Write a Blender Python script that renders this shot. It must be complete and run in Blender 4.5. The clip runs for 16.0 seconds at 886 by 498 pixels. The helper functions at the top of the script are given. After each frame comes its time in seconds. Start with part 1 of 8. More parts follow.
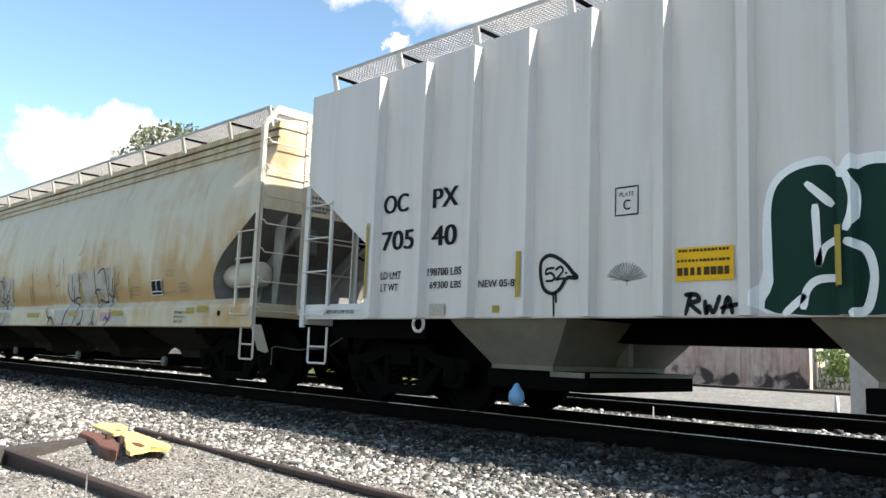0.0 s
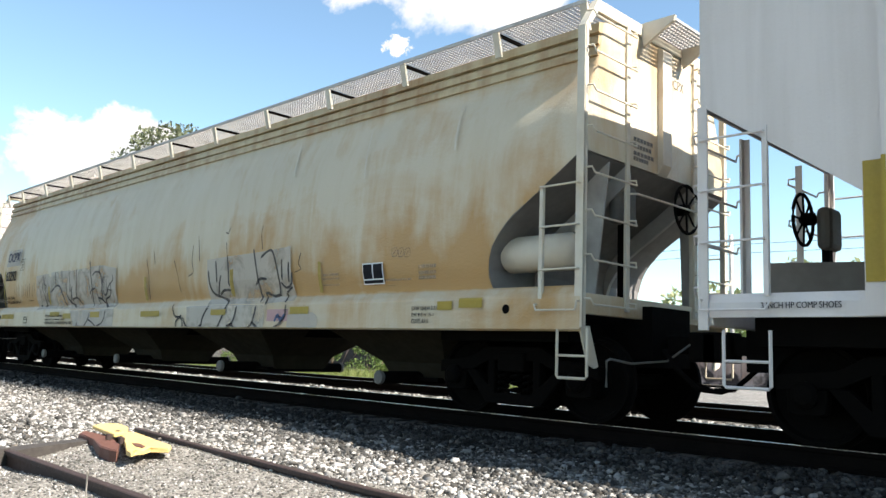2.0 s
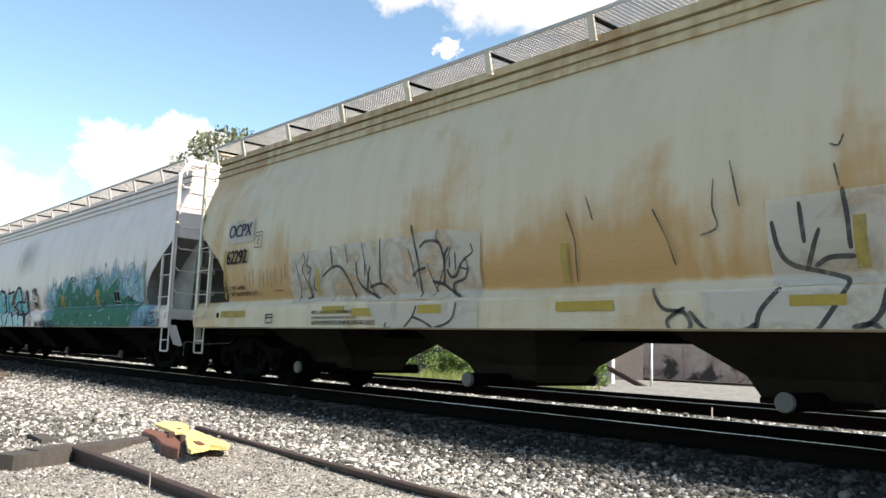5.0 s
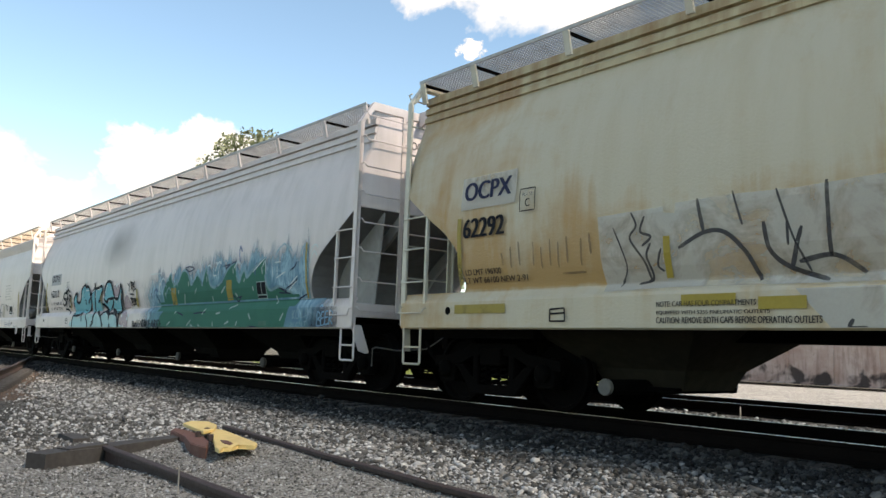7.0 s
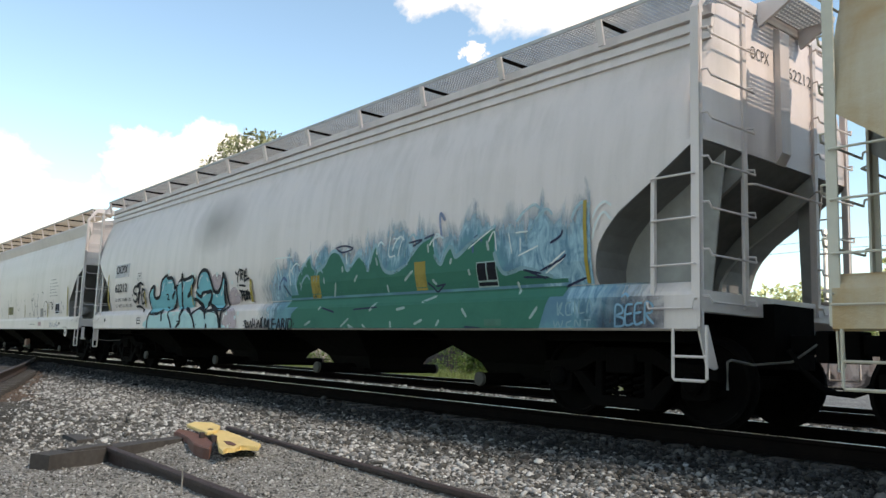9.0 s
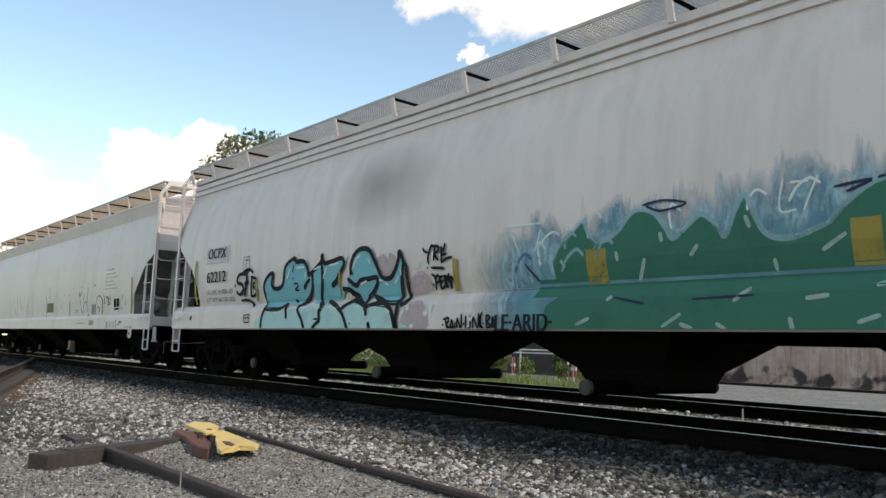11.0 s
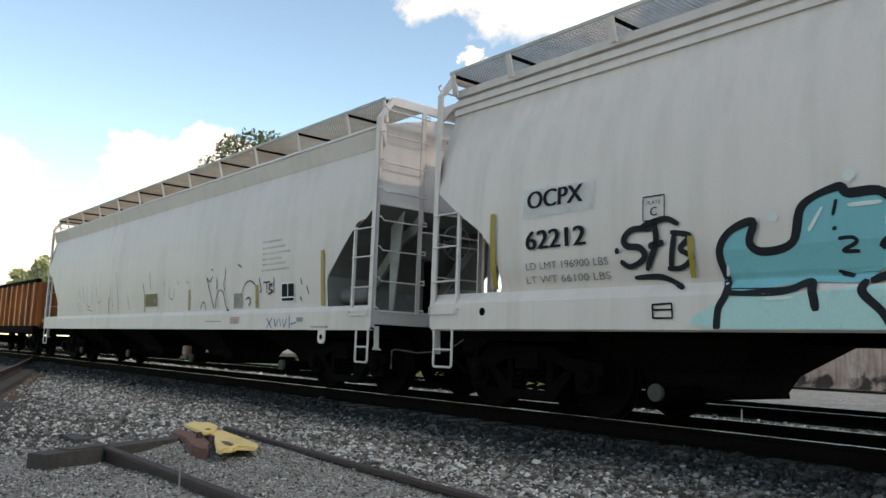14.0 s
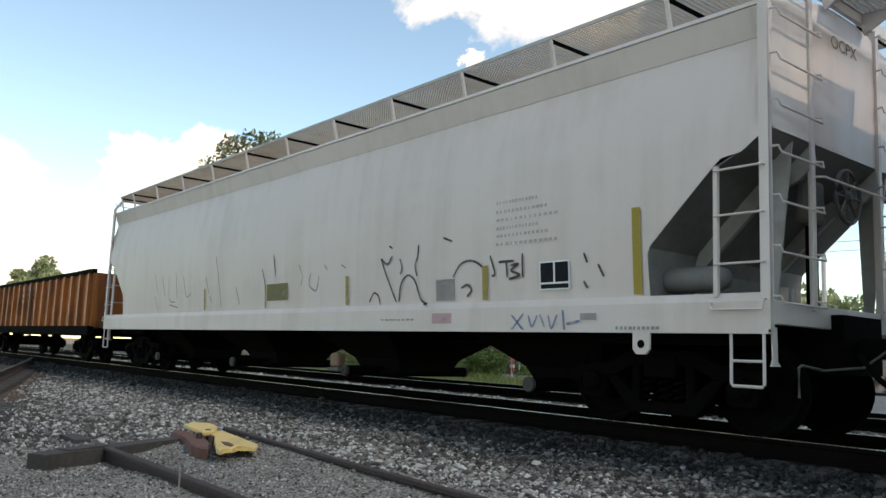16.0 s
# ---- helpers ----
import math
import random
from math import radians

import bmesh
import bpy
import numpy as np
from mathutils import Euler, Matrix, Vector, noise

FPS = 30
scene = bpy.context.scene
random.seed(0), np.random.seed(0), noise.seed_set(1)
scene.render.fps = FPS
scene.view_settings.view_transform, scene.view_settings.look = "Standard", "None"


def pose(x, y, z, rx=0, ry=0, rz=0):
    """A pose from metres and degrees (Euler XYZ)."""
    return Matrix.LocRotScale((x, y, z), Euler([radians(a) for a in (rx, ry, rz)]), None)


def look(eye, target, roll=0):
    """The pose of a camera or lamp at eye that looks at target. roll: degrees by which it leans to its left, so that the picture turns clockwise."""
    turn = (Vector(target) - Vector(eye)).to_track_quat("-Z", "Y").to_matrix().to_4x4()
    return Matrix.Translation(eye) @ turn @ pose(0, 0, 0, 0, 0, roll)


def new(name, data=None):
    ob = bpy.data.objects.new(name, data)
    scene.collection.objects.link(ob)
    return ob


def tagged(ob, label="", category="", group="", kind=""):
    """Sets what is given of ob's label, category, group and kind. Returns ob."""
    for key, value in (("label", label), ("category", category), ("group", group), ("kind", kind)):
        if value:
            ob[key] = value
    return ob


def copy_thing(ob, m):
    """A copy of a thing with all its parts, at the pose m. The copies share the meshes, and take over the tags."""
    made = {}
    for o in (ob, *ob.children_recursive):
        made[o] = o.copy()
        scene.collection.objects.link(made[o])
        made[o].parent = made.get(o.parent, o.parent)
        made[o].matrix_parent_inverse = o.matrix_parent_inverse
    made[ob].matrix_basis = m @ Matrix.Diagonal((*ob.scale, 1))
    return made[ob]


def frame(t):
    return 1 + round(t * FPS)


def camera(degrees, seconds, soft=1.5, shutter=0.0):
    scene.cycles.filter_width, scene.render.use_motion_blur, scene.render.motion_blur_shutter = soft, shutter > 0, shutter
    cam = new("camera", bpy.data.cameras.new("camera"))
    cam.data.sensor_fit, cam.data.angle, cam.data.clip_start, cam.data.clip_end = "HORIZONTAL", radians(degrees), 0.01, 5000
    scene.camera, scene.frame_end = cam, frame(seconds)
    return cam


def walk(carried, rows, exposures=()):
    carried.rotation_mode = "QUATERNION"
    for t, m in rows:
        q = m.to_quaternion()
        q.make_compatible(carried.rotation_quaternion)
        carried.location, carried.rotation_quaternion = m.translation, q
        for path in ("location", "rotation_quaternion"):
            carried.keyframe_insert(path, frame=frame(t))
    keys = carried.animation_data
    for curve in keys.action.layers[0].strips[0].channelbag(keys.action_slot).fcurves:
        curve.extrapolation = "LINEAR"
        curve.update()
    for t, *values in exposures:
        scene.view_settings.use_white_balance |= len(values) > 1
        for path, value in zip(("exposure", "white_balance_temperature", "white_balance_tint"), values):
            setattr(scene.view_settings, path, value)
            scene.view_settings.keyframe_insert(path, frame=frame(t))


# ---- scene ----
from mathutils import geometry

cam = camera(58.0, 16.0, soft=1.5)
CAMERA_AT = (0.0, 0.0, 0.70)
# seconds, yaw, pitch, roll
PATH = [(0, 44.55, 7.4, -2.13), (1.5, 44.54, 7.42, -2.15), (2, 44.56, 7.42, -2.06), (2.5, 44.66, 7.41, -2.03),
        (3, 45.09, 7.39, -2.03), (3.5, 45.84, 7.35, -2.06), (4, 46.68, 7.33, -2.08), (4.6, 47.71, 7.29, -2.07),
        (5.6, 49.13, 7.23, -2.03), (6.5, 49.84, 7.19, -1.98), (7, 50.13, 7.18, -1.93), (7.5, 50.26, 7.19, -1.94),
        (8, 50.38, 7.21, -1.94), (8.5, 50.41, 7.24, -1.92), (9, 50.36, 7.24, -1.91), (11.5, 50.26, 7.29, -2.02),
        (12.5, 50.25, 7.31, -2.06), (14, 50.21, 7.28, -2.06), (16, 50.22, 7.34, -2.15)]
EXPOSURE = [(0.0, 1.38, 7150, 12), (2.5, 1.38, 7150, 12), (4.0, 1.32, 7150, 12), (6.5, 1.36, 7900, 14), (7.5, 1.42, 8000, 14), (9.0, 1.45, 8100, 14), (11.5, 1.39, 8400, 15), (16.0, 1.41, 8500, 15)]
walk(cam, [(t, pose(*CAMERA_AT, 90 + p, r, y)) for t, y, p, r in PATH], EXPOSURE)

# how far the train has rolled, in metres
ROLLED = [(0, 0.009), (0.5, 1.511), (1, 3.009), (1.5, 4.495), (2, 5.953), (2.5, 7.429), (3, 8.917), (3.5, 10.383),
        (4, 11.81), (4.6, 13.487), (5.6, 16.286), (6.5, 18.86), (7, 20.333), (7.5, 21.801), (8, 23.248), (8.5, 24.673),
        (9, 26.101), (10.2, 29.531), (11.5, 33.294), (12, 34.753), (12.5, 36.229), (13, 37.732), (13.5, 39.24),
        (14, 40.742), (14.5, 42.231), (15, 43.74), (15.5, 45.243), (16, 46.756)]
TRACK_Y, GAUGE = 8.147, 1.435

# ---- daylight ----
TO_SUN = Vector((1.0, 0.23, 0.94)).normalized()
sun = new("sun", bpy.data.lights.new("sun", "SUN"))
sun.data.energy, sun.data.angle, sun.data.color = 5.0, radians(0.55), (1.0, 0.972, 0.935)
sun.rotation_euler = TO_SUN.to_track_quat("Z", "Y").to_euler()
world = bpy.data.worlds.new("sky")
scene.world = world
world.use_nodes = True
wn, wl = world.node_tree.nodes, world.node_tree.links
sky = wn.new("ShaderNodeTexSky")
sky.sky_type, sky.sun_disc = "NISHITA", False
sky.sun_elevation = math.asin(TO_SUN.z)
sky.sun_rotation = math.atan2(TO_SUN.x, TO_SUN.y)
sky.air_density, sky.dust_density, sky.ozone_density = 1.0, 0.05, 2.2
haze = wn.new("ShaderNodeMix")
haze.data_type, haze.blend_type = "RGBA", "MULTIPLY"
haze.inputs[0].default_value, haze.inputs[7].default_value = 1.0, (0.875, 1.0, 0.985, 1.0)
wl.new(sky.outputs[0], haze.inputs[6])
wl.new(haze.outputs[2], wn["Background"].inputs[0])
wn["Background"].inputs[1].default_value = 0.105


# ---- materials ----
class Nodes:
    """A node material put together line by line."""

    def __init__(self, name):
        self.mat = bpy.data.materials.new(name)
        self.mat.use_nodes = True
        self.n, self.l = self.mat.node_tree.nodes, self.mat.node_tree.links
        self.bsdf = self.n["Principled BSDF"]
        self.out = self.n["Material Output"]

    def add(self, kind, *ins, **props):
        node = self.n.new(kind)
        for k, v in props.items():
            setattr(node, k, v)
        for i, v in enumerate(ins):
            if v is None:
                continue
            if isinstance(v, bpy.types.NodeSocket):
                self.l.new(v, node.inputs[i])
            else:
                node.inputs[i].default_value = v
        return node

    def place(self):
        return self.add("ShaderNodeTexCoord").outputs["Object"]

    def stretch(self, v, x, y, z):
        return self.add("ShaderNodeMapping", v, None, None, (x, y, z)).outputs[0]

    def noise(self, v, scale, detail=4.0, rough=0.55, warp=0.0):
        t = self.add("ShaderNodeTexNoise", v)
        t.inputs["Scale"].default_value, t.inputs["Detail"].default_value = scale, detail
        t.inputs["Roughness"].default_value, t.inputs["Distortion"].default_value = rough, warp
        return t.outputs[0]

    def ramp(self, v, a, b, lo=0.0, hi=1.0):
        return self.add("ShaderNodeMapRange", v, a, b, lo, hi, clamp=True).outputs[0]

    def math(self, op, a, b=0.0):
        return self.add("ShaderNodeMath", a, b, operation=op).outputs[0]

    def mix(self, fac, a, b, blend="MIX"):
        m = self.add("ShaderNodeMix", data_type="RGBA", blend_type=blend)
        for i, v in ((0, fac), (6, a), (7, b)):
            if isinstance(v, bpy.types.NodeSocket):
                self.l.new(v, m.inputs[i])
            else:
                m.inputs[i].default_value = v if i == 0 else (*v, 1.0)[:4]
        return m.outputs[2]

    def finish(self, colour, rough=0.6, metal=0.0, bump=None, strength=0.3, distance=0.01):
        for key, v in (("Base Color", colour), ("Roughness", rough), ("Metallic", metal)):
            if isinstance(v, bpy.types.NodeSocket):
                self.l.new(v, self.bsdf.inputs[key])
            else:
                self.bsdf.inputs[key].default_value = (*v, 1.0) if key == "Base Color" else v
        if bump is not None:
            b = self.add("ShaderNodeBump")
            b.inputs["Strength"].default_value, b.inputs["Distance"].default_value = strength, distance
            self.l.new(bump, b.inputs["Height"])
            self.l.new(b.outputs[0], self.bsdf.inputs["Normal"])
        return self.mat


def plain(name, colour, rough=0.6, metal=0.0, grain=25.0, vary=0.25, dirt=(0.09, 0.07, 0.055), dirty=0.3, bump=0.15, gloss=0.5):
    """A weathered surface: grain, stains, a little relief."""
    m = Nodes(name)
    p = m.place()
    fine, coarse = m.noise(p, grain, 5), m.noise(p, grain * 0.11, 4, 0.6, 0.4)
    m.bsdf.inputs["Specular IOR Level"].default_value = gloss
    c = m.mix(m.ramp(fine, 0.3, 0.75, 0.0, vary), colour, tuple(v * 0.55 for v in colour))
    c = m.mix(m.ramp(coarse, 0.45, 0.75, 0.0, dirty), c, dirt)
    return m.finish(c, m.ramp(fine, 0.2, 0.8, rough - 0.1, rough + 0.1), metal, fine, bump, 0.005)


def car_paint(name, colour, rust, rusty, streaks, grime=(0.20, 0.19, 0.175), low=0.0, buckle=0.22, ends=0.0):
    """Freight car paint: vertical streaks, rust blooms and soot."""
    m = Nodes(name)
    p = m.place()
    runs = m.noise(m.stretch(p, 2.6, 2.6, 0.16), 1.5, 6, 0.6, 0.2)
    patches = m.noise(m.stretch(p, 0.5, 1.0, 0.8), 1.1, 6, 0.62, 0.6)
    fine = m.noise(p, 34, 5, 0.6)
    panels = m.noise(m.stretch(p, 0.42, 0.01, 0.01), 1.0, 0)
    c = m.mix(m.ramp(panels, 0.35, 0.65, 0.0, 0.18), colour, tuple(v * 0.82 for v in colour))
    c = m.mix(m.ramp(runs, 0.42, 0.78, 0.0, streaks), c, grime)
    bloom = m.math("MULTIPLY", patches, m.ramp(runs, 0.3, 0.7, 0.82, 1.14) if ends else m.ramp(runs, 0.3, 0.7, 0.6, 1.2))
    if ends:
        along = m.math("ABSOLUTE", m.add("ShaderNodeSeparateXYZ", p).outputs[0])
        bloom = m.math("ADD", bloom, m.ramp(along, 5.0, 8.5, 0.0, ends))
    if low:
        z = m.add("ShaderNodeSeparateXYZ", p).outputs[2]
        tall = m.noise(m.stretch(p, 0.9, 0.2, 0.25), 1.6, 5, 0.6, 0.5)
        bloom = m.math("ADD", bloom, m.ramp(m.math("ADD", z, m.ramp(tall, 0.25, 0.75, -0.55, 0.75)), 1.45, 2.75, low, -0.15))
        bloom = m.math("SUBTRACT", bloom, m.ramp(z, 1.40, 1.47, low * 1.15, 0.0))
    c = m.mix(m.ramp(bloom, 0.36, 0.74, 0.0, rusty) if ends else m.ramp(bloom, 0.40, 0.66, 0.0, rusty), c, rust)
    c = m.mix(m.ramp(fine, 0.62, 0.82, 0.0, 0.22), c, grime)
    relief = m.math("ADD", m.math("MULTIPLY", m.noise(m.stretch(p, 0.7, 0.4, 0.35), 1.2, 2), 4.0), fine)
    return m.finish(c, m.ramp(fine, 0.2, 0.8, 0.42, 0.62), 0.0, relief, buckle, 0.012)


M_WHITE = car_paint("white_car_paint", (0.605, 0.568, 0.548), (0.42, 0.36, 0.28), 0.12, 0.18)
M_BEIGE = car_paint("faded_beige_car_paint", (0.515, 0.45, 0.335), (0.40, 0.225, 0.075), 0.92, 0.34, (0.38, 0.29, 0.16), 0.44, 0.5, 0.11)
M_BEIGE_BAND = car_paint("rust_streaked_beige_band", (0.46, 0.37, 0.22), (0.28, 0.15, 0.06), 0.9, 0.55, (0.32, 0.23, 0.11))
M_BEIGE_TRIM = plain("cream_trim_paint", (0.56, 0.52, 0.43), 0.6, 0.0, 9, 0.2, (0.34, 0.22, 0.11), 0.5, 0.1)
M_GREY = car_paint("light_grey_car_paint", (0.655, 0.570, 0.538), (0.42, 0.36, 0.30), 0.2, 0.16, buckle=0.14)
M_GREY2 = car_paint("pale_grey_car_paint", (0.63, 0.548, 0.518), (0.42, 0.36, 0.30), 0.28, 0.05, buckle=0.12)
M_ORANGE = car_paint("rusty_orange_paint", (0.40, 0.105, 0.014), (0.12, 0.036, 0.012), 0.9, 0.7, (0.05, 0.022, 0.010))
# M_BLACK, M_UNDER, M_RAIL, M_WHEEL: albedo cut to carry the undercar shade
M_BLACK = plain("near_black_steel", (0.005, 0.0047, 0.0045), 0.9, 0.0, 20, 0.4, (0.009, 0.007, 0.006), 0.4, gloss=0.03)
M_UNDER = plain("grimy_shaded_underframe_steel", (0.0035, 0.0032, 0.003), 0.9, 0.0, 14, 0.4, (0.006, 0.005, 0.004), 0.4, gloss=0.03)
M_RUST = plain("dark_rusty_rail_steel", (0.042, 0.024, 0.019), 0.75, 0.0, 30, 0.5, (0.035, 0.02, 0.018), 0.6, 0.4)
M_RAIL = plain("rail_steel_side", (0.0045, 0.0038, 0.0035), 0.9, 0.0, 30, 0.4, (0.01, 0.007, 0.006), 0.5, 0.3, gloss=0.03)
M_SHINY = plain("polished_rail_head", (0.42, 0.42, 0.42), 0.28, 1.0, 60, 0.3, (0.2, 0.19, 0.18), 0.3, 0.05)
M_WHEEL = plain("worn_wheel_steel", (0.0035, 0.0032, 0.003), 0.9, 0.0, 20, 0.4, (0.008, 0.007, 0.006), 0.3, gloss=0.04)
M_INK = plain("black_stencil_paint", (0.014, 0.014, 0.018), 0.8, 0.0, 30, 0.2, (0.06, 0.06, 0.06), 0.12, 0.05, gloss=0.1)
M_YELLOW = plain("yellow_reflective_strip", (0.34, 0.24, 0.025), 0.6, 0.0, 30, 0.3, (0.2, 0.15, 0.04), 0.3, 0.05)
M_TIE = plain("weathered_grey_timber", (0.055, 0.048, 0.042), 0.9, 0.0, 18, 0.6, (0.02, 0.017, 0.015), 0.5, 0.6)
M_DERAIL = plain("yellow_derail_paint", (0.72, 0.52, 0.20), 0.7, 0.0, 22, 0.3, (0.30, 0.2, 0.1), 0.35, 0.2)
M_GRATING = plain("dull_grating_steel", (0.46, 0.45, 0.43), 0.6, 0.1, 40, 0.4, (0.15, 0.13, 0.11), 0.4, 0.1)
M_GRATING_RUSTY = plain("rust_tinted_grating_steel", (0.50, 0.42, 0.32), 0.6, 0.1, 4, 0.4, (0.26, 0.15, 0.08), 0.7, 0.1)
M_GALV = plain("galvanised_grating_steel", (0.42, 0.39, 0.35), 0.55, 0.2, 40, 0.4, (0.22, 0.17, 0.13), 0.4, 0.1)


def gravel_material(name, light, dark, size):
    m = Nodes(name)
    p = m.place()
    v = m.add("ShaderNodeTexVoronoi", p)
    v.inputs["Scale"].default_value = 1.0 / size
    v2 = m.add("ShaderNodeTexVoronoi", p)
    v2.inputs["Scale"].default_value = 2.3 / size
    big = m.noise(p, 0.7, 5, 0.6, 0.3)
    tone = m.add("ShaderNodeSeparateColor", v.outputs["Color"]).outputs[0]
    tone2 = m.add("ShaderNodeSeparateColor", v2.outputs["Color"]).outputs[1]
    c = m.mix(tone, dark, light)
    c = m.mix(m.ramp(tone2, 0.4, 1.0, 0.0, 0.6), c, tuple(q * 0.55 for q in dark))
    c = m.mix(m.ramp(big, 0.4, 0.7, 0.0, 0.3), c, tuple(q * 0.7 for q in dark))
    h = m.math("ADD", m.math("MULTIPLY", v.outputs["Distance"], -1.0), m.math("MULTIPLY", v2.outputs["Distance"], -0.5))
    m.bsdf.inputs["Specular IOR Level"].default_value = 0.15
    return m.finish(c, 0.9, 0.0, h, 0.9, size * 0.6)


# bed colour held dark to paint the shade in gaps between the stones
M_BALLAST = gravel_material("grey_ballast_bed", (0.17, 0.16, 0.135), (0.022, 0.02, 0.017), 0.035)
M_DIRT = gravel_material("rusty_brown_dirt", (0.20, 0.13, 0.085), (0.07, 0.05, 0.038), 0.03)
M_FINE = gravel_material("fine_grey_gravel", (0.43, 0.405, 0.355), (0.115, 0.108, 0.094), 0.019)
# oily bed, coloured darker still to hold the shade under the train
M_OILY_SHADE = gravel_material("oily_shaded_ballast", (0.012, 0.011, 0.009), (0.004, 0.0035, 0.0035), 0.045)
M_ROAD = gravel_material("worn_pale_gravel_road", (0.36, 0.345, 0.315), (0.15, 0.145, 0.135), 0.09)


def stone_material(name, tone):
    m = Nodes(name)
    r = m.add("ShaderNodeNewGeometry").outputs["Random Per Island"]
    p = m.place()
    f = m.noise(p, 60, 4)
    c = m.mix(m.math("POWER", r, 2.5), (0.05 * tone, 0.048 * tone, 0.043 * tone), (0.66 * tone, 0.645 * tone, 0.605 * tone))
    c = m.mix(m.ramp(m.math("FRACT", m.math("MULTIPLY", r, 37.0)), 0.9, 0.94, 0.0, 0.4), c, (0.30 * tone, 0.25 * tone, 0.20 * tone))
    c = m.mix(m.ramp(f, 0.35, 0.7, 0.0, 0.35), c, (0.09 * tone, 0.087 * tone, 0.079 * tone))
    m.bsdf.inputs["Specular IOR Level"].default_value = 0.25
    return m.finish(c, 0.85, 0.0, f, 0.3, 0.004)


M_STONE = stone_material("ballast_stone", 1.0)
# lower tone paints the train's shadow onto the upper shoulder stones
M_STONE_DIM = stone_material("shade_darkened_ballast_stone", 0.42)
# oily stones, with the shade beside the train added to their tone
M_STONE_DARK = stone_material("oily_shaded_ballast_stone", 0.11)


# ---- mesh helpers ----
def part(name, bm, material, parent=None, label="", smooth=False):
    """Links a bmesh as one mesh object, under a thing or a part."""
    me = bpy.data.meshes.new(name)
    bmesh.ops.recalc_face_normals(bm, faces=bm.faces)
    bm.to_mesh(me)
    bm.free()
    for f in me.polygons:
        f.use_smooth = smooth
    me.materials.append(material)
    ob = new(name, me)
    ob.parent = parent
    if label:
        ob["label"] = label
    return ob


def empty(name, label, category, group="", kind=""):
    return tagged(new(name), label, category, group, kind)


def box(bm, x0, x1, y0, y1, z0, z1, m=None):
    vs = [bm.verts.new((x, y, z)) for x in (x0, x1) for y in (y0, y1) for z in (z0, z1)]
    for f in ((0, 1, 3, 2), (4, 6, 7, 5), (0, 4, 5, 1), (2, 3, 7, 6), (0, 2, 6, 4), (1, 5, 7, 3)):
        bm.faces.new([vs[i] for i in f])
    if m is not None:
        bmesh.ops.transform(bm, matrix=m, verts=vs)
    return vs


def bevel(bm, width=0.01, segments=2):
    bmesh.ops.bevel(bm, geom=list(bm.edges), offset=width, segments=segments, affect="EDGES", profile=0.5)
    return bm


def boxes(*sizes, soft=0.0):
    bm = bmesh.new()
    for s in sizes:
        box(bm, *s)
    return bevel(bm, soft) if soft else bm


def tube(bm, points, r, n=8, closed=True):
    """A round bar along a line of points."""
    pts = [Vector(p) for p in points]
    rings = []
    for i, p in enumerate(pts):
        d = (pts[min(i + 1, len(pts) - 1)] - pts[max(i - 1, 0)]).normalized()
        side = d.cross(Vector((0, 0, 1)))
        side = side.normalized() if side.length > 0.05 else d.cross(Vector((0, 1, 0))).normalized()
        up = side.cross(d)
        rings.append([bm.verts.new(p + r * (math.cos(a) * side + math.sin(a) * up)) for a in [2 * math.pi * k / n for k in range(n)]])
    for a, b in zip(rings, rings[1:]):
        for k in range(n):
            bm.faces.new((a[k], a[(k + 1) % n], b[(k + 1) % n], b[k]))
    if closed:
        bm.faces.new(rings[0][::-1])
        bm.faces.new(rings[-1])
    return bm


def prism(bm, outline, axis, a, b):
    """A flat outline pushed out from a to b along an axis (0 x, 1 y, 2 z)."""
    def at(p, h):
        v = list(p)
        v.insert(axis, h)
        return v
    lo, hi = [bm.verts.new(at(p, a)) for p in outline], [bm.verts.new(at(p, b)) for p in outline]
    n = len(outline)
    for i in range(n):
        bm.faces.new((lo[i], lo[(i + 1) % n], hi[(i + 1) % n], hi[i]))
    bm.faces.new(lo[::-1])
    bm.faces.new(hi)
    return bm


def lathe(bm, outline, axis_at=(0, 0, 0), n=28, axis=1):
    """Turns (radius, along) about an axis through a point."""
    rings = []
    for r, h in outline:
        ring = []
        for k in range(n):
            a = 2 * math.pi * k / n
            v = [r * math.cos(a), r * math.sin(a)]
            v.insert(axis, h)
            ring.append(bm.verts.new(Vector(v) + Vector(axis_at)))
        rings.append(ring)
    for a, b in zip(rings, rings[1:]):
        for k in range(n):
            bm.faces.new((a[k], a[(k + 1) % n], b[(k + 1) % n], b[k]))
    bm.faces.new(rings[0])
    bm.faces.new(rings[-1])
    return bm


def between(table, v):
    """Straight steps between the pairs of a table."""
    for (a, p), (b, q) in zip(table, table[1:]):
        if v <= b:
            return p + (q - p) * max(0.0, (v - a) / (b - a))
    return table[-1][1]


# ---- ground and tracks ----
def smoothstep(v, a, b):
    q = min(1.0, max(0.0, (v - a) / (b - a)))
    return q * q * (3 - 2 * q)


def ground_z(x, y):
    """Height of the ground: ballast shoulders along both tracks, a lower yard, flat beyond."""
    z = -0.33
    z += 0.13 * smoothstep(y, 4.75, 6.7)
    z -= 0.09 * smoothstep(y, 9.75, 10.25) * (1 - smoothstep(y, 10.7, 11.3))
    z -= 0.12 * smoothstep(y, 14.55, 17.0)
    if -60 < x < 10 and -8 < y < 18:
        z += 0.035 * noise.noise((x * 0.6, y * 0.9, 3.0)) + 0.015 * noise.noise((x * 2.1, y * 2.3, 7.0))
        z += 0.05 * math.exp(-((x + 12) ** 2 / 40 + (y - 4.2) ** 2 / 3))
        z -= 0.07 * math.exp(-((x + 7.37) ** 2 / 0.8 + (y - 1.84) ** 2 / 0.8))
    return z


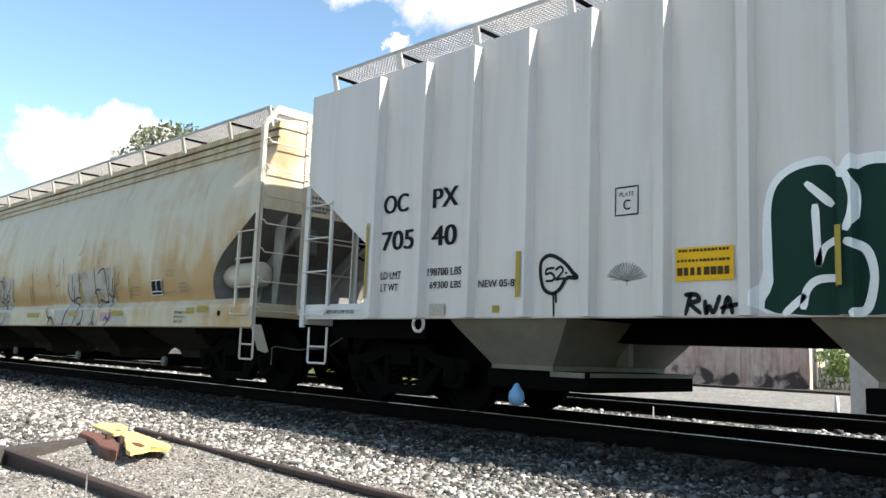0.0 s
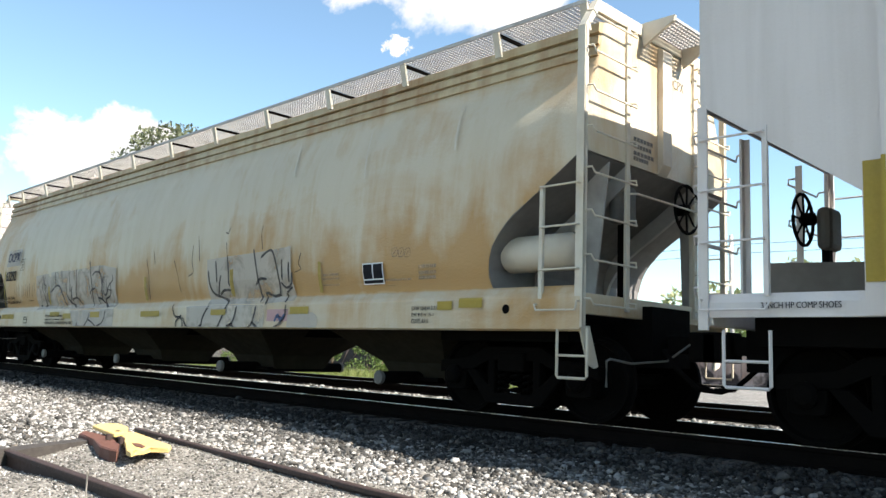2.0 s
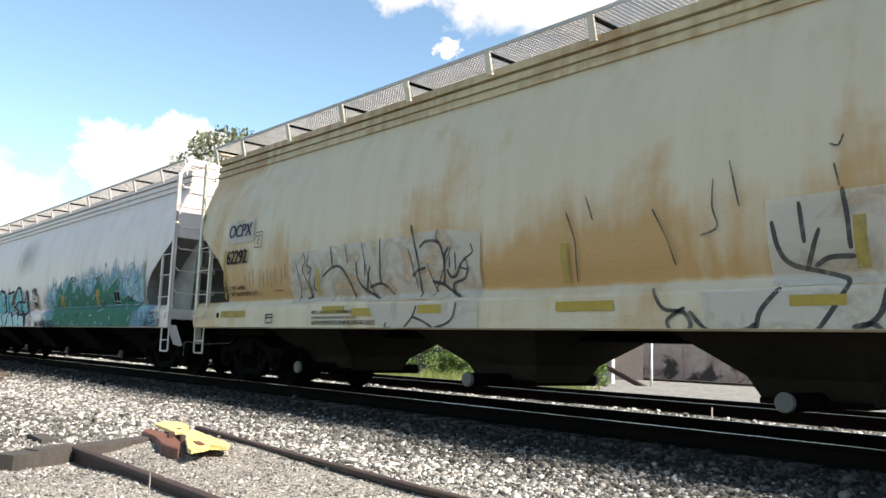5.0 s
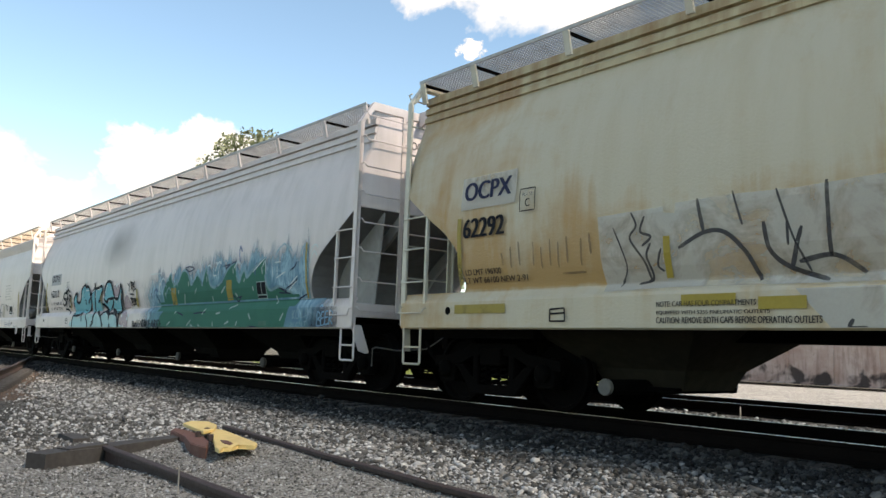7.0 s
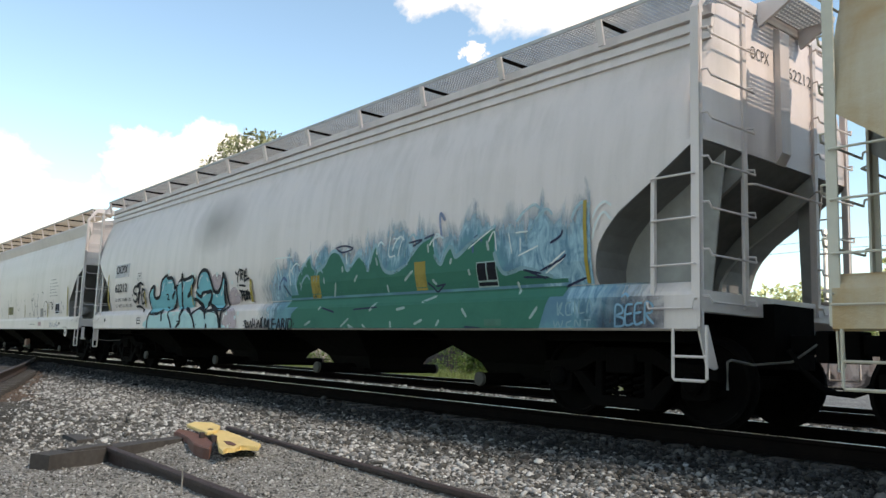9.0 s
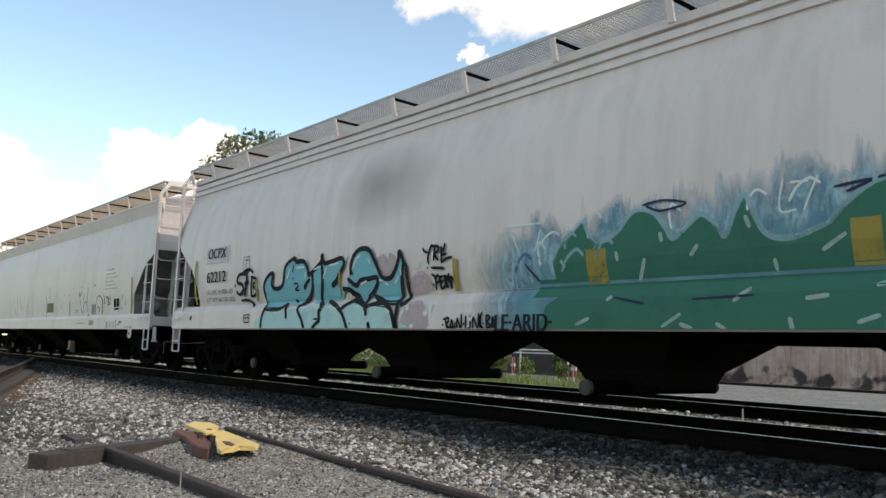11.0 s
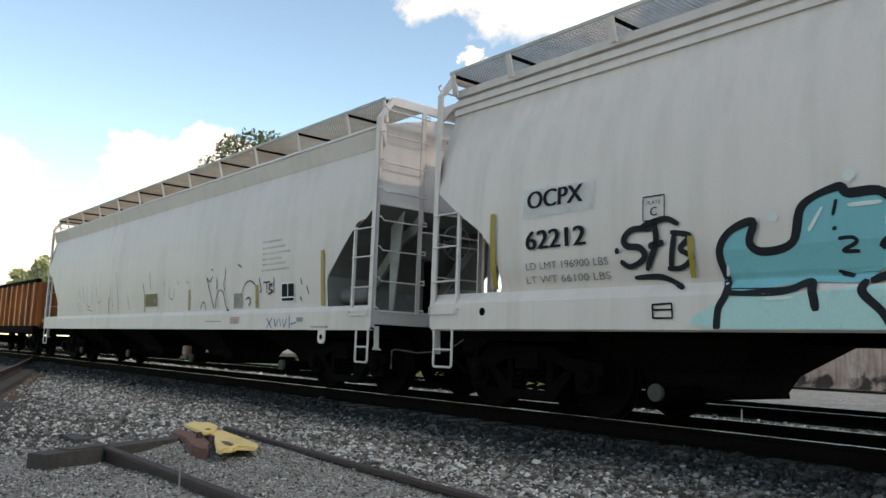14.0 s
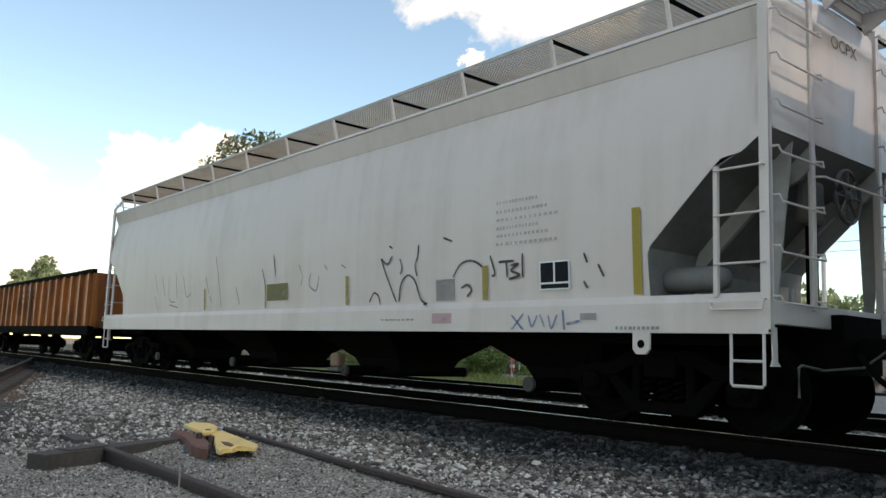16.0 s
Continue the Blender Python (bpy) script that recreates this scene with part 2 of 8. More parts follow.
def steps(*runs):
    """Joins stretches (from, to, step) into one rising list."""
    out = []
    for a, b, s in runs:
        out += list(np.arange(a, b - 1e-6, s))
    return out + [runs[-1][1]]


xs = steps((-3000, -600, 600), (-600, -120, 60), (-120, -44, 4), (-44, 4, 0.25), (4, 24, 2), (24, 144, 20), (144, 744, 150), (744, 3000, 752))
ys = steps((-3000, -600, 600), (-600, -60, 90), (-60, -6, 6), (-6, 18, 0.25), (18, 48, 3), (48, 148, 20), (148, 748, 100), (748, 3000, 751))
verts = [(x, y, ground_z(x, y)) for y in ys for x in xs]
nx = len(xs)
faces = [(j * nx + i, j * nx + i + 1, (j + 1) * nx + i + 1, (j + 1) * nx + i) for j in range(len(ys) - 1) for i in range(nx - 1)]
me = bpy.data.meshes.new("ground")
me.from_pydata(verts, [], faces)
me.polygons.foreach_set("use_smooth", [True] * len(faces))
ground = tagged(new("ground", me), "grey crushed-stone yard ground beside the tracks", "ground", kind="structure")
me.materials.append(M_BALLAST)
me.materials.append(M_FINE)
me.materials.append(M_OILY_SHADE)
me.materials.append(M_DIRT)
LEAD_LINE = [(-56.487, 7.391), (-32.133, 7.391), (-23.478, 4.995), (-18.92, 3.705), (-12.226, 1.765), (-5.719, -0.145)]
for f in me.polygons:
    c = f.center
    if 1.2 < c.y < 4.55 - 0.04 * (c.x + 8.5) and -8.6 < c.x < 3 or c.y <= 1.2 and c.x > -7.1:
        f.material_index = 1
    elif -44 < c.x < -14 and -2.6 < c.y - between(LEAD_LINE, c.x) < 1.15:
        f.material_index = 3
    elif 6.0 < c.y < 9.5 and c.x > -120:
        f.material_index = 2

RAIL = [(-0.070, -0.180), (0.070, -0.180), (0.070, -0.168), (0.012, -0.140), (0.012, -0.045), (0.036, -0.034), (0.036, -0.006),
        (0.028, 0.0), (-0.028, 0.0), (-0.036, -0.006), (-0.036, -0.034), (-0.012, -0.045), (-0.012, -0.140), (-0.070, -0.168)]


def rail_along(points, z, head=False):
    """A rail section swept along a plan line; head: the worn top strip alone."""
    section = [(-0.022, 0.001), (0.022, 0.001), (0.022, 0.004), (-0.022, 0.004)] if head else RAIL
    bm = bmesh.new()
    pts = [Vector((x, y, z)) for x, y in points]
    rings = []
    for i, p in enumerate(pts):
        d = (pts[min(i + 1, len(pts) - 1)] - pts[max(i - 1, 0)]).normalized()
        side = Vector((-d.y, d.x, 0))
        rings.append([bm.verts.new(p + side * a + Vector((0, 0, b))) for a, b in section])
    n = len(section)
    for a, b in zip(rings, rings[1:]):
        for k in range(n):
            bm.faces.new((a[k], a[(k + 1) % n], b[(k + 1) % n], b[k]))
    bm.faces.new(rings[0])
    bm.faces.new(rings[-1][::-1])
    return bm


def tie_mesh(length=2.6):
    bm = boxes((-0.115, 0.115, -length / 2, length / 2, -0.18, 0.0))
    bevel(bm, 0.012, 1)
    me = bpy.data.meshes.new("tie")
    bmesh.ops.recalc_face_normals(bm, faces=bm.faces)
    bm.to_mesh(me)
    bm.free()
    me.materials.append(M_TIE)
    return me


TIE = tie_mesh()


def straight_track(label, y, x0, x1, ties, z=0.0, shiny=True, group=""):
    track = empty("railway_track", label, "track", group, "structure")
    track.location = (0, y, z)
    for s in (-1, 1):
        rail = part("rail", rail_along([(x0, s * GAUGE / 2 + s * 0.036), (x1, s * GAUGE / 2 + s * 0.036)], 0), M_RAIL, track)
        if shiny:
            part("running_surface", rail_along([(x0, s * GAUGE / 2 + s * 0.036), (x1, s * GAUGE / 2 + s * 0.036)], 0, True), M_SHINY, rail, "polished strip on the rail head")
    rnd = random.Random(int(y * 10))
    x = ties[0]
    while x < ties[1]:
        t = new("tie", TIE)
        t.parent = track
        t.location = (x + rnd.uniform(-0.04, 0.04), rnd.uniform(-0.06, 0.06), -0.185)
        t.rotation_euler = (0, 0, rnd.uniform(-0.03, 0.03))
        x += 0.53
    return track


straight_track("main track with dark rails and worn shiny heads", TRACK_Y, -420, 90, (-60, 4))
straight_track("second track beyond the train with shiny rail heads", 12.71, -420, 90, (-45, 4))
straight_track("rusty siding along the concrete road", 33.17, -120, 60, (-50, 10), -0.28, False)

# old stub of track that ends beside the main line
stub = empty("stub_track", "short stub of old rusty rails sunk in fine gravel", "track", kind="structure")
part("rail", rail_along([(-7.561, 2.396), (-4.567, 2.367), (2.089, 2.328)], -0.25), M_RUST, stub, "dark rusty rail with a cut end")
part("rail", rail_along([(-8.803, 4.122), (-6.632, 3.909), (-4.361, 3.754), (2.191, 3.608)], -0.25), M_RUST, stub)

# turnout lead that joins the main line
lead = empty("turnout_track", "brown rusty track curving in to the main line", "track", kind="structure")
LEAD = [(-31.952, 7.274), (-23.478, 4.995), (-18.92, 3.705), (-12.226, 1.765), (-5.719, -0.145)]
for off in (0.0, -1.56):
    part("rail", rail_along([(x, y + off) for x, y in LEAD], -0.05), M_RUST, lead)
for k in range(40):
    x = -31 + k * 0.55
    t = new("tie", TIE)
    t.parent = lead
    t.location = (x, between(LEAD, x) - 0.8, -0.235)
    t.rotation_euler = (0, 0, 0.25)


def scatter_stones(name, label, count, spot, size, seed, material=None):
    """Loose ballast: angular stones of their own, joined into one sheet of stuff."""
    rng = np.random.RandomState(seed)
    g = (1 + 5 ** 0.5) / 2
    ico = np.array([(-1, g, 0), (1, g, 0), (-1, -g, 0), (1, -g, 0), (0, -1, g), (0, 1, g), (0, -1, -g), (0, 1, -g), (g, 0, -1), (g, 0, 1), (-g, 0, -1), (-g, 0, 1)]) / 1.9
    tri = np.array([(0, 11, 5), (0, 5, 1), (0, 1, 7), (0, 7, 10), (0, 10, 11), (1, 5, 9), (5, 11, 4), (11, 10, 2), (10, 7, 6), (7, 1, 8),
                    (3, 9, 4), (3, 4, 2), (3, 2, 6), (3, 6, 8), (3, 8, 9), (4, 9, 5), (2, 4, 11), (6, 2, 10), (8, 6, 7), (9, 8, 1)])
    kinds = [ico * rng.uniform(0.5, 1.3, (12, 1)) * rng.uniform(0.65, 1.35, (1, 3)) for _ in range(24)]
    xy = spot(rng, count)
    v = np.empty((len(xy), 12, 3))
    for i, (x, y) in enumerate(xy):
        r = size * math.exp(rng.normal(0, 0.32)) * (1 + max(0.0, -x - 12) * 0.02)
        m = np.array(Euler(rng.uniform(0, 6.3, 3)).to_matrix())
        v[i] = kinds[i % 24] @ m.T * r * (1, 1, 0.8) + (x, y, ground_z(x, y) + r * rng.uniform(-0.1, 0.5))
    f = (tri[None] + 12 * np.arange(len(xy))[:, None, None]).reshape(-1, 3)
    me = bpy.data.meshes.new(name)
    me.vertices.add(len(xy) * 12)
    me.vertices.foreach_set("co", v.ravel())
    me.loops.add(len(f) * 3)
    me.loops.foreach_set("vertex_index", f.ravel())
    me.polygons.add(len(f))
    me.polygons.foreach_set("loop_start", np.arange(0, len(f) * 3, 3))
    me.update(calc_edges=True)
    me.materials.append(material or M_STONE)
    return tagged(new(name, me), label, "gravel", kind="stuff")


def near_shoulder(rng, n):
    x = -1 - 41 * rng.rand(n * 3) ** 1.7
    y = rng.uniform(3.5, 6.55, n * 3)
    edge = 4.41 - 0.045 * (x + 8.5) + 0.25 * np.sin(x * 1.3) + rng.normal(0, 0.15, n * 3)
    edge = np.where(x < -8.8, 0.0, edge)
    keep = (y > edge) & (y < 5.92 + rng.normal(0, 0.17, n * 3)) & (y > np.array([between(LEAD_LINE, v) for v in x]) + 0.95 + rng.normal(0, 0.25, n * 3))
    return np.stack([x, y], 1)[keep][:n]


def low_shoulder(rng, n):
    xy = near_shoulder(rng, n)
    return xy[xy[:, 1] < 5.19 + rng.normal(0, 0.22, len(xy))]


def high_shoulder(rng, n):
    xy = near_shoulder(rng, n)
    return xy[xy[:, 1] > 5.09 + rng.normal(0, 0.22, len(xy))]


def rail_foot(rng, n):
    return np.stack([-1 - 41 * rng.rand(n) ** 1.7, 7.2 - 1.46 * rng.rand(n) ** 1.2], 1)


def left_yard(rng, n):
    x = -8.0 - 20 * rng.rand(n) ** 1.5
    y = rng.uniform(0.2, 4.6, n)
    keep = y > np.array([between(LEAD_LINE, v) for v in x]) + 0.95 + rng.normal(0, 0.25, n)
    x, y = x[keep], y[keep]
    return np.stack([x, y], 1)


def beyond(rng, n):
    return np.stack([-2 - 40 * rng.rand(n) ** 1.4, rng.uniform(9.45, 11.65, n)], 1)


def fine_spots(rng, n):
    return np.stack([-8.6 + 8 * rng.rand(n), rng.uniform(1.0, 4.65, n)], 1)


scatter_stones("ballast_stones", "angular grey ballast stones along the track shoulder", 52000, low_shoulder, 0.0175, 1)
scatter_stones("ballast_stones", "grey ballast stones high on the shoulder, coloured darker for the train's shade", 52000, high_shoulder, 0.0175, 6, M_STONE_DIM)
scatter_stones("ballast_stones", "loose grey ballast stones on the yard", 30000, left_yard, 0.0165, 2)
scatter_stones("ballast_stones", "sunlit grey ballast stones between the two tracks", 13000, beyond, 0.027, 3)
scatter_stones("ballast_stones", "oily ballast stones at the foot of the rail, darkened for shade", 20000, rail_foot, 0.02, 5, M_STONE_DARK)
scatter_stones("gravel_chips", "small stone chips on the fine gravel", 26000, fine_spots, 0.0075, 4)


# ---- freight cars: running gear ----
def wheelset(parent):
    bm = bmesh.new()
    tube(bm, [(0, -0.95, 0), (0, 0.95, 0)], 0.085, 12)
    for s in (-1, 1):
        lathe(bm, [(0.10, s * 0.62), (0.16, s * 0.655), (0.36, s * 0.685), (0.40, s * 0.645), (0.485, s * 0.675), (0.485, s * 0.705), (0.458, s * 0.715),
                   (0.450, s * 0.80), (0.41, s * 0.805), (0.385, s * 0.745), (0.20, s * 0.725), (0.15, s * 0.80), (0.10, s * 0.81)], n=32)
    return part("wheelset", bm, M_WHEEL, parent, smooth=False)


def build_truck(parent):
    """A two-axle truck: cast side frames, bolster, springs, bearings, two wheelsets."""
    truck = part("truck", boxes((-0.19, 0.19, -1.12, 1.12, 0.52, 0.74), soft=0.02), M_UNDER, parent, "black cast-steel truck with its bolster")
    for s in (-1, 1):
        bm = bmesh.new()
        lo, hi = sorted((s * 0.93, s * 1.07))
        prism(bm, [(-1.15, 0.62), (-0.62, 0.66), (-0.40, 0.80), (0.40, 0.80), (0.62, 0.66), (1.15, 0.62), (1.15, 0.48), (0.62, 0.52), (0.36, 0.66), (-0.36, 0.66), (-0.62, 0.52), (-1.15, 0.48)], 1, lo, hi)
        prism(bm, [(-0.72, 0.52), (-0.56, 0.52), (-0.28, 0.26), (0.28, 0.26), (0.56, 0.52), (0.72, 0.52), (0.40, 0.15), (-0.40, 0.15)], 1, lo + 0.002, hi - 0.002)
        for e in (-1, 1):
            box(bm, e * 0.33 - 0.05, e * 0.33 + 0.05, lo + 0.004, hi - 0.004, 0.24, 0.70)
            prism(bm, [(e * 0.89 - 0.17, 0.50), (e * 0.89 + 0.17, 0.50), (e * 0.89 + 0.16, 0.30), (e * 0.89 + 0.10, 0.28), (e * 0.89 - 0.10, 0.28), (e * 0.89 - 0.16, 0.30)], 1, lo + 0.003, hi - 0.003)
        bmesh.ops.bevel(bm, geom=list(bm.edges), offset=0.012, segments=1, affect="EDGES")
        part("side_frame", bm, M_UNDER, truck, "cast side frame with openings")
    for s in (-1, 1):
        bm = bmesh.new()
        for x in (-0.18, 0.0, 0.18):
            coil = [(x + 0.062 * math.cos(a * 0.9), s * 1.0 + 0.062 * math.sin(a * 0.9), 0.27 + a * 0.0105) for a in range(0, 24)]
            tube(bm, coil, 0.016, 5)
        part("spring_nest", bm, M_UNDER, truck)
        for e in (-1, 1):
            bm = lathe(bmesh.new(), [(0.03, s * 1.0), (0.115, s * 1.0), (0.115, s * 1.12), (0.08, s * 1.15), (0.02, s * 1.16)], (e * 0.89, 0, 0.457), 16)
            part("bearing_cap", bm, M_UNDER, truck)
    bm = bmesh.new()
    for e in (-1, 1):
        box(bm, e * 0.40 - 0.02, e * 0.40 + 0.02, -0.8, 0.8, 0.36, 0.44)
        for s in (-1, 1):
            prism(bm, [(e * 0.40, 0.30), (e * 0.43, 0.30), (e * 0.45, 0.55), (e * 0.40, 0.55)], 1, s * 0.75 - 0.05, s * 0.75 + 0.05)
    part("brake_beam", bm, M_UNDER, truck)
    for e in (-1, 1):
        w = wheelset(truck)
        w.location = (e * 0.89, 0, 0.457)
    return truck


TRUCKS = []


def add_trucks(car, centre):
    for e in (-1, 1):
        if not TRUCKS:
            truck = build_truck(car)
        else:
            truck = copy_thing(TRUCKS[0], Matrix())
            truck.parent = car
        truck.location = (e * centre, 0, 0)
        TRUCKS.append(truck)


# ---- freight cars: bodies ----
# both darker than the car paint: the end recess's shade is in the colour
M_RECESS_PALE = plain("pale_shaded_gusset_paint", (0.36, 0.35, 0.33), 0.7, 0.0, 10, 0.3, (0.10, 0.09, 0.08), 0.5)
M_RECESS = plain("dirty_shaded_recess_paint", (0.17, 0.165, 0.16), 0.7, 0.0, 10, 0.3, (0.06, 0.055, 0.05), 0.6)

def side_y(profile, z):
    return between(profile, z)


ROUND = [(1.05, 1.46), (1.44, 1.515), (1.70, 1.585), (2.10, 1.615), (2.50, 1.61), (2.90, 1.575), (3.25, 1.505), (3.55, 1.40), (3.80, 1.30), (4.05, 1.27), (4.3, 1.24)]
ROUND_ROOF = [(1.22, 4.26), (1.00, 4.31), (0.70, 4.35), (0.30, 4.38)]
STEEP = [(1.05, 1.52), (1.40, 1.545), (1.8, 1.575), (2.30, 1.60), (2.9, 1.59), (3.45, 1.51), (3.66, 1.455), (3.72, 1.445), (4.2, 1.44)]
STEEP_ROOF = [(1.48, 4.03), (1.00, 4.16), (0.55, 4.27), (0.2, 4.30)]
CUT = [(1.36, 1.16), (1.42, 1.20), (1.48, 1.235), (1.56, 1.25), (1.75, 1.215), (1.88, 1.17), (2.0, 1.08), (2.1, 0.985), (2.19, 0.89), (2.30, 0.72), (2.41, 0.55), (2.61, 0.265), (2.80, 0.005), (2.81, 0.0), (9.0, 0.0)]
CUT_STEEP = [(1.28, 1.25), (1.74, 1.265), (1.82, 1.23), (2.53, 0.49), (2.575, 0.44), (2.60, 0.24), (2.72, 0.07), (2.80, 0.0), (9.0, 0.0)]


def body_shell(car, half, profile, roof, cut, paint, dents, seed):
    """The car's skin: sides that follow the profile and are cut back at the ends, and the roof."""
    rnd = random.Random(seed)
    low = [1.29, 1.5, 1.74, 1.82, 2.0, 2.2, 2.4, 2.53, 2.575, 2.60, 2.72] if profile is STEEP else [1.36, 1.42, 1.48, 1.56, 1.64, 1.75, 1.88, 2.0, 2.1, 2.19, 2.30, 2.41, 2.51, 2.61]
    zs = low + [2.80, 2.81, 2.95, 3.1, 3.25, 3.4, 3.55, 3.66, 3.78, 4.0]
    loop = [(-side_y(profile, z), z) for z in zs] + [(-y, z) for y, z in roof] + [(y, z) for y, z in reversed(roof)] + [(side_y(profile, z), z) for z in reversed(zs)]
    n = 110 if dents > 0.015 else 44
    us = [k / n for k in range(-n, n + 1)]
    bm = bmesh.new()
    creases = [(rnd.uniform(-half + 1, half - 1), rnd.uniform(-0.05, 0.35), rnd.uniform(2.2, 3.0), rnd.uniform(0.3, 1.0)) for _ in range(16)]
    rows = []
    for u in us:
        ring = []
        for y, z in loop:
            x = u * (half - between(cut, z))
            wob = 0.0
            if dents and abs(u) < 0.985 and 1.5 < z < 3.7:
                wob = dents * noise.noise((x * 0.55, z * 0.35, seed)) + dents * 0.5 * noise.noise((x * 1.9, z * 0.4, seed + 5.0))
                for cx, lean, low, amount in creases:
                    d = (x - cx - lean * (z - 3.0)) / 0.13
                    if abs(d) < 3:
                        wob += dents * 0.9 * amount * math.exp(-d * d) * smoothstep(z, low, low + 0.5)
            ring.append(bm.verts.new((x, y + math.copysign(min(wob, 0.016), y), z)))
        rows.append(ring)
    for a, b in zip(rows, rows[1:]):
        for k in range(len(loop) - 1):
            bm.faces.new((a[k], a[k + 1], b[k + 1], b[k]))
    # end sheets above the slope
    for ring in (rows[0], rows[-1]):
        top = [v for v in ring if v.co.z >= 2.805]
        bm.faces.new(top)
    return part("body", bm, paint, car, smooth=True)


def cut_curve(half, cut, low, high, n=9):
    """Points (x, z) down the slanting end of the hopper."""
    zs = [high + (low - high) * k / n for k in range(n + 1)]
    return [(half - between(cut, z), z) for z in zs]


def slope_sheets(car, half, profile, top, cut, paint, plated):
    """Slanting end sheets that follow the cut-back sides, with ribs and braces below them."""
    for e in (-1, 1):
        line = cut_curve(half, cut, 1.30, top) + [(half - 2.6, 1.05)]
        bm = bmesh.new()
        rows = []
        for x, z in line:
            w = side_y(profile, z) - 0.012
            rows.append([bm.verts.new((e * (x - dx), s * w, z)) for dx in (0.0, 0.03) for s in (-1, 1)])
        for a, b in zip(rows, rows[1:]):
            bm.faces.new((a[0], a[1], b[1], b[0]))
            bm.faces.new((a[2], b[2], b[3], a[3]))
            bm.faces.new((a[0], b[0], b[2], a[2]))
            bm.faces.new((a[1], a[3], b[3], b[1]))
        bm.faces.new((rows[0][0], rows[0][2], rows[0][3], rows[0][1]))
        bm.faces.new((rows[-1][0], rows[-1][1], rows[-1][3], rows[-1][2]))
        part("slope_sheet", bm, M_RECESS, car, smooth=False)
        for y in (-0.72, 0.72):
            rib = [(e * x, z) for x, z in cut_curve(half, cut, 1.36, top)]
            low = [(e * (x + 0.03), z - 0.20) for x, z in cut_curve(half, cut, 1.58, top)]
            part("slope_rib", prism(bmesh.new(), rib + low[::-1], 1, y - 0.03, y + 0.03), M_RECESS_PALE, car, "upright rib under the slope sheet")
        if e > 0:
            for y in (-1.04, 1.04):
                brace = [(e * (half - 0.03), top), (e * (half - 0.34), top - 0.2), (e * (half - 0.30), 1.28), (e * (half - 0.20), 1.28)]
                if plated and y < 0:
                    brace = [(e * (half - 0.03), top)] + [(e * (x - 0.01), z) for x, z in cut_curve(half, cut, 1.30, top - 0.1)] + [(e * (half - 0.20), 1.28)]
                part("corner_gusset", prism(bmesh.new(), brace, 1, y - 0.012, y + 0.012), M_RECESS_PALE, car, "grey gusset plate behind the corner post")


def side_sills(car, half, paint, z0, z1, outer, rolled):
    """Long side sills and the end platforms."""
    for s in (-1, 1):
        if rolled:
            line = [(outer - 0.03, z0), (outer, z0 + 0.02), (outer, z1 - 0.10), (outer - 0.012, z1 - 0.067), (outer - 0.085, z1 + 0.022), (outer - 0.105, z1 + 0.03), (outer - 0.115, z1 + 0.01), (outer - 0.03, z1 - 0.09), (outer - 0.03, z0 + 0.02)]
        else:
            line = [(outer - 0.06, z0), (outer, z0), (outer, z1 - 0.065), (outer - 0.03, z1 + 0.012), (outer - 0.10, z1 + 0.012), (outer - 0.10, z1 - 0.015), (outer - 0.045, z1 - 0.02), (outer - 0.015, z1 - 0.07), (outer - 0.015, z0 + 0.015), (outer - 0.06, z0 + 0.015)]
        bm = prism(bmesh.new(), [(s * y, z) for y, z in line], 0, -half, half)
        part("side_sill", bm, paint, car)
    for e in (-1, 1):
        bm = boxes((min(e * half, e * (half - 0.09)), max(e * half, e * (half - 0.09)), -outer + 0.02, outer - 0.02, z1 - 0.26, z1 - 0.05), soft=0.008)
        part("end_sill", bm, paint, car)
    bm = boxes((-half - 0.1, half + 0.1, -0.28, 0.28, 0.88, 1.16))
    part("centre_sill", bm, M_UNDER, car)
    for e in (-1, 1):
        bm = boxes((min(e * (half - 2.4), e * (half + 0.12)), max(e * (half - 2.4), e * (half + 0.12)), -0.42, 0.42, 0.62, z1 - 0.12), (min(e * (half - 2.2), e * (half - 0.35)), max(e * (half - 2.2), e * (half - 0.35)), -1.3, 1.3, 0.86, z0 + 0.1))
        part("draft_sill", bm, M_UNDER, car, "black stub sill with its bolster plates")
    for e in (-1, 1):
        bm = bmesh.new()
        box(bm, min(e * (half - 0.2), e * (half + 0.42)), max(e * (half - 0.2), e * (half + 0.42)), -0.09, 0.09, 0.78, 0.98)
        box(bm, min(e * (half + 0.40), e * (half + 0.72)), max(e * (half + 0.40), e * (half + 0.72)), -0.17, 0.13, 0.70, 1.02)
        bevel(bm, 0.025, 2)
        part("coupler", bm, M_BLACK, car)


def eave_ribs(car, half, paint, rows):
    """Pressed ribs along the roof edge, each (low, high, inner, outer)."""
    for s in (-1, 1):
        for z0, z1, inner, outer in rows:
            bm = prism(bmesh.new(), [(s * inner, z0), (s * outer, z0 + 0.015), (s * (outer - 0.012), z1 - 0.025), (s * inner, z1)], 0, -half + 0.01, half - 0.01)
            part("eave_rib", bm, paint, car)


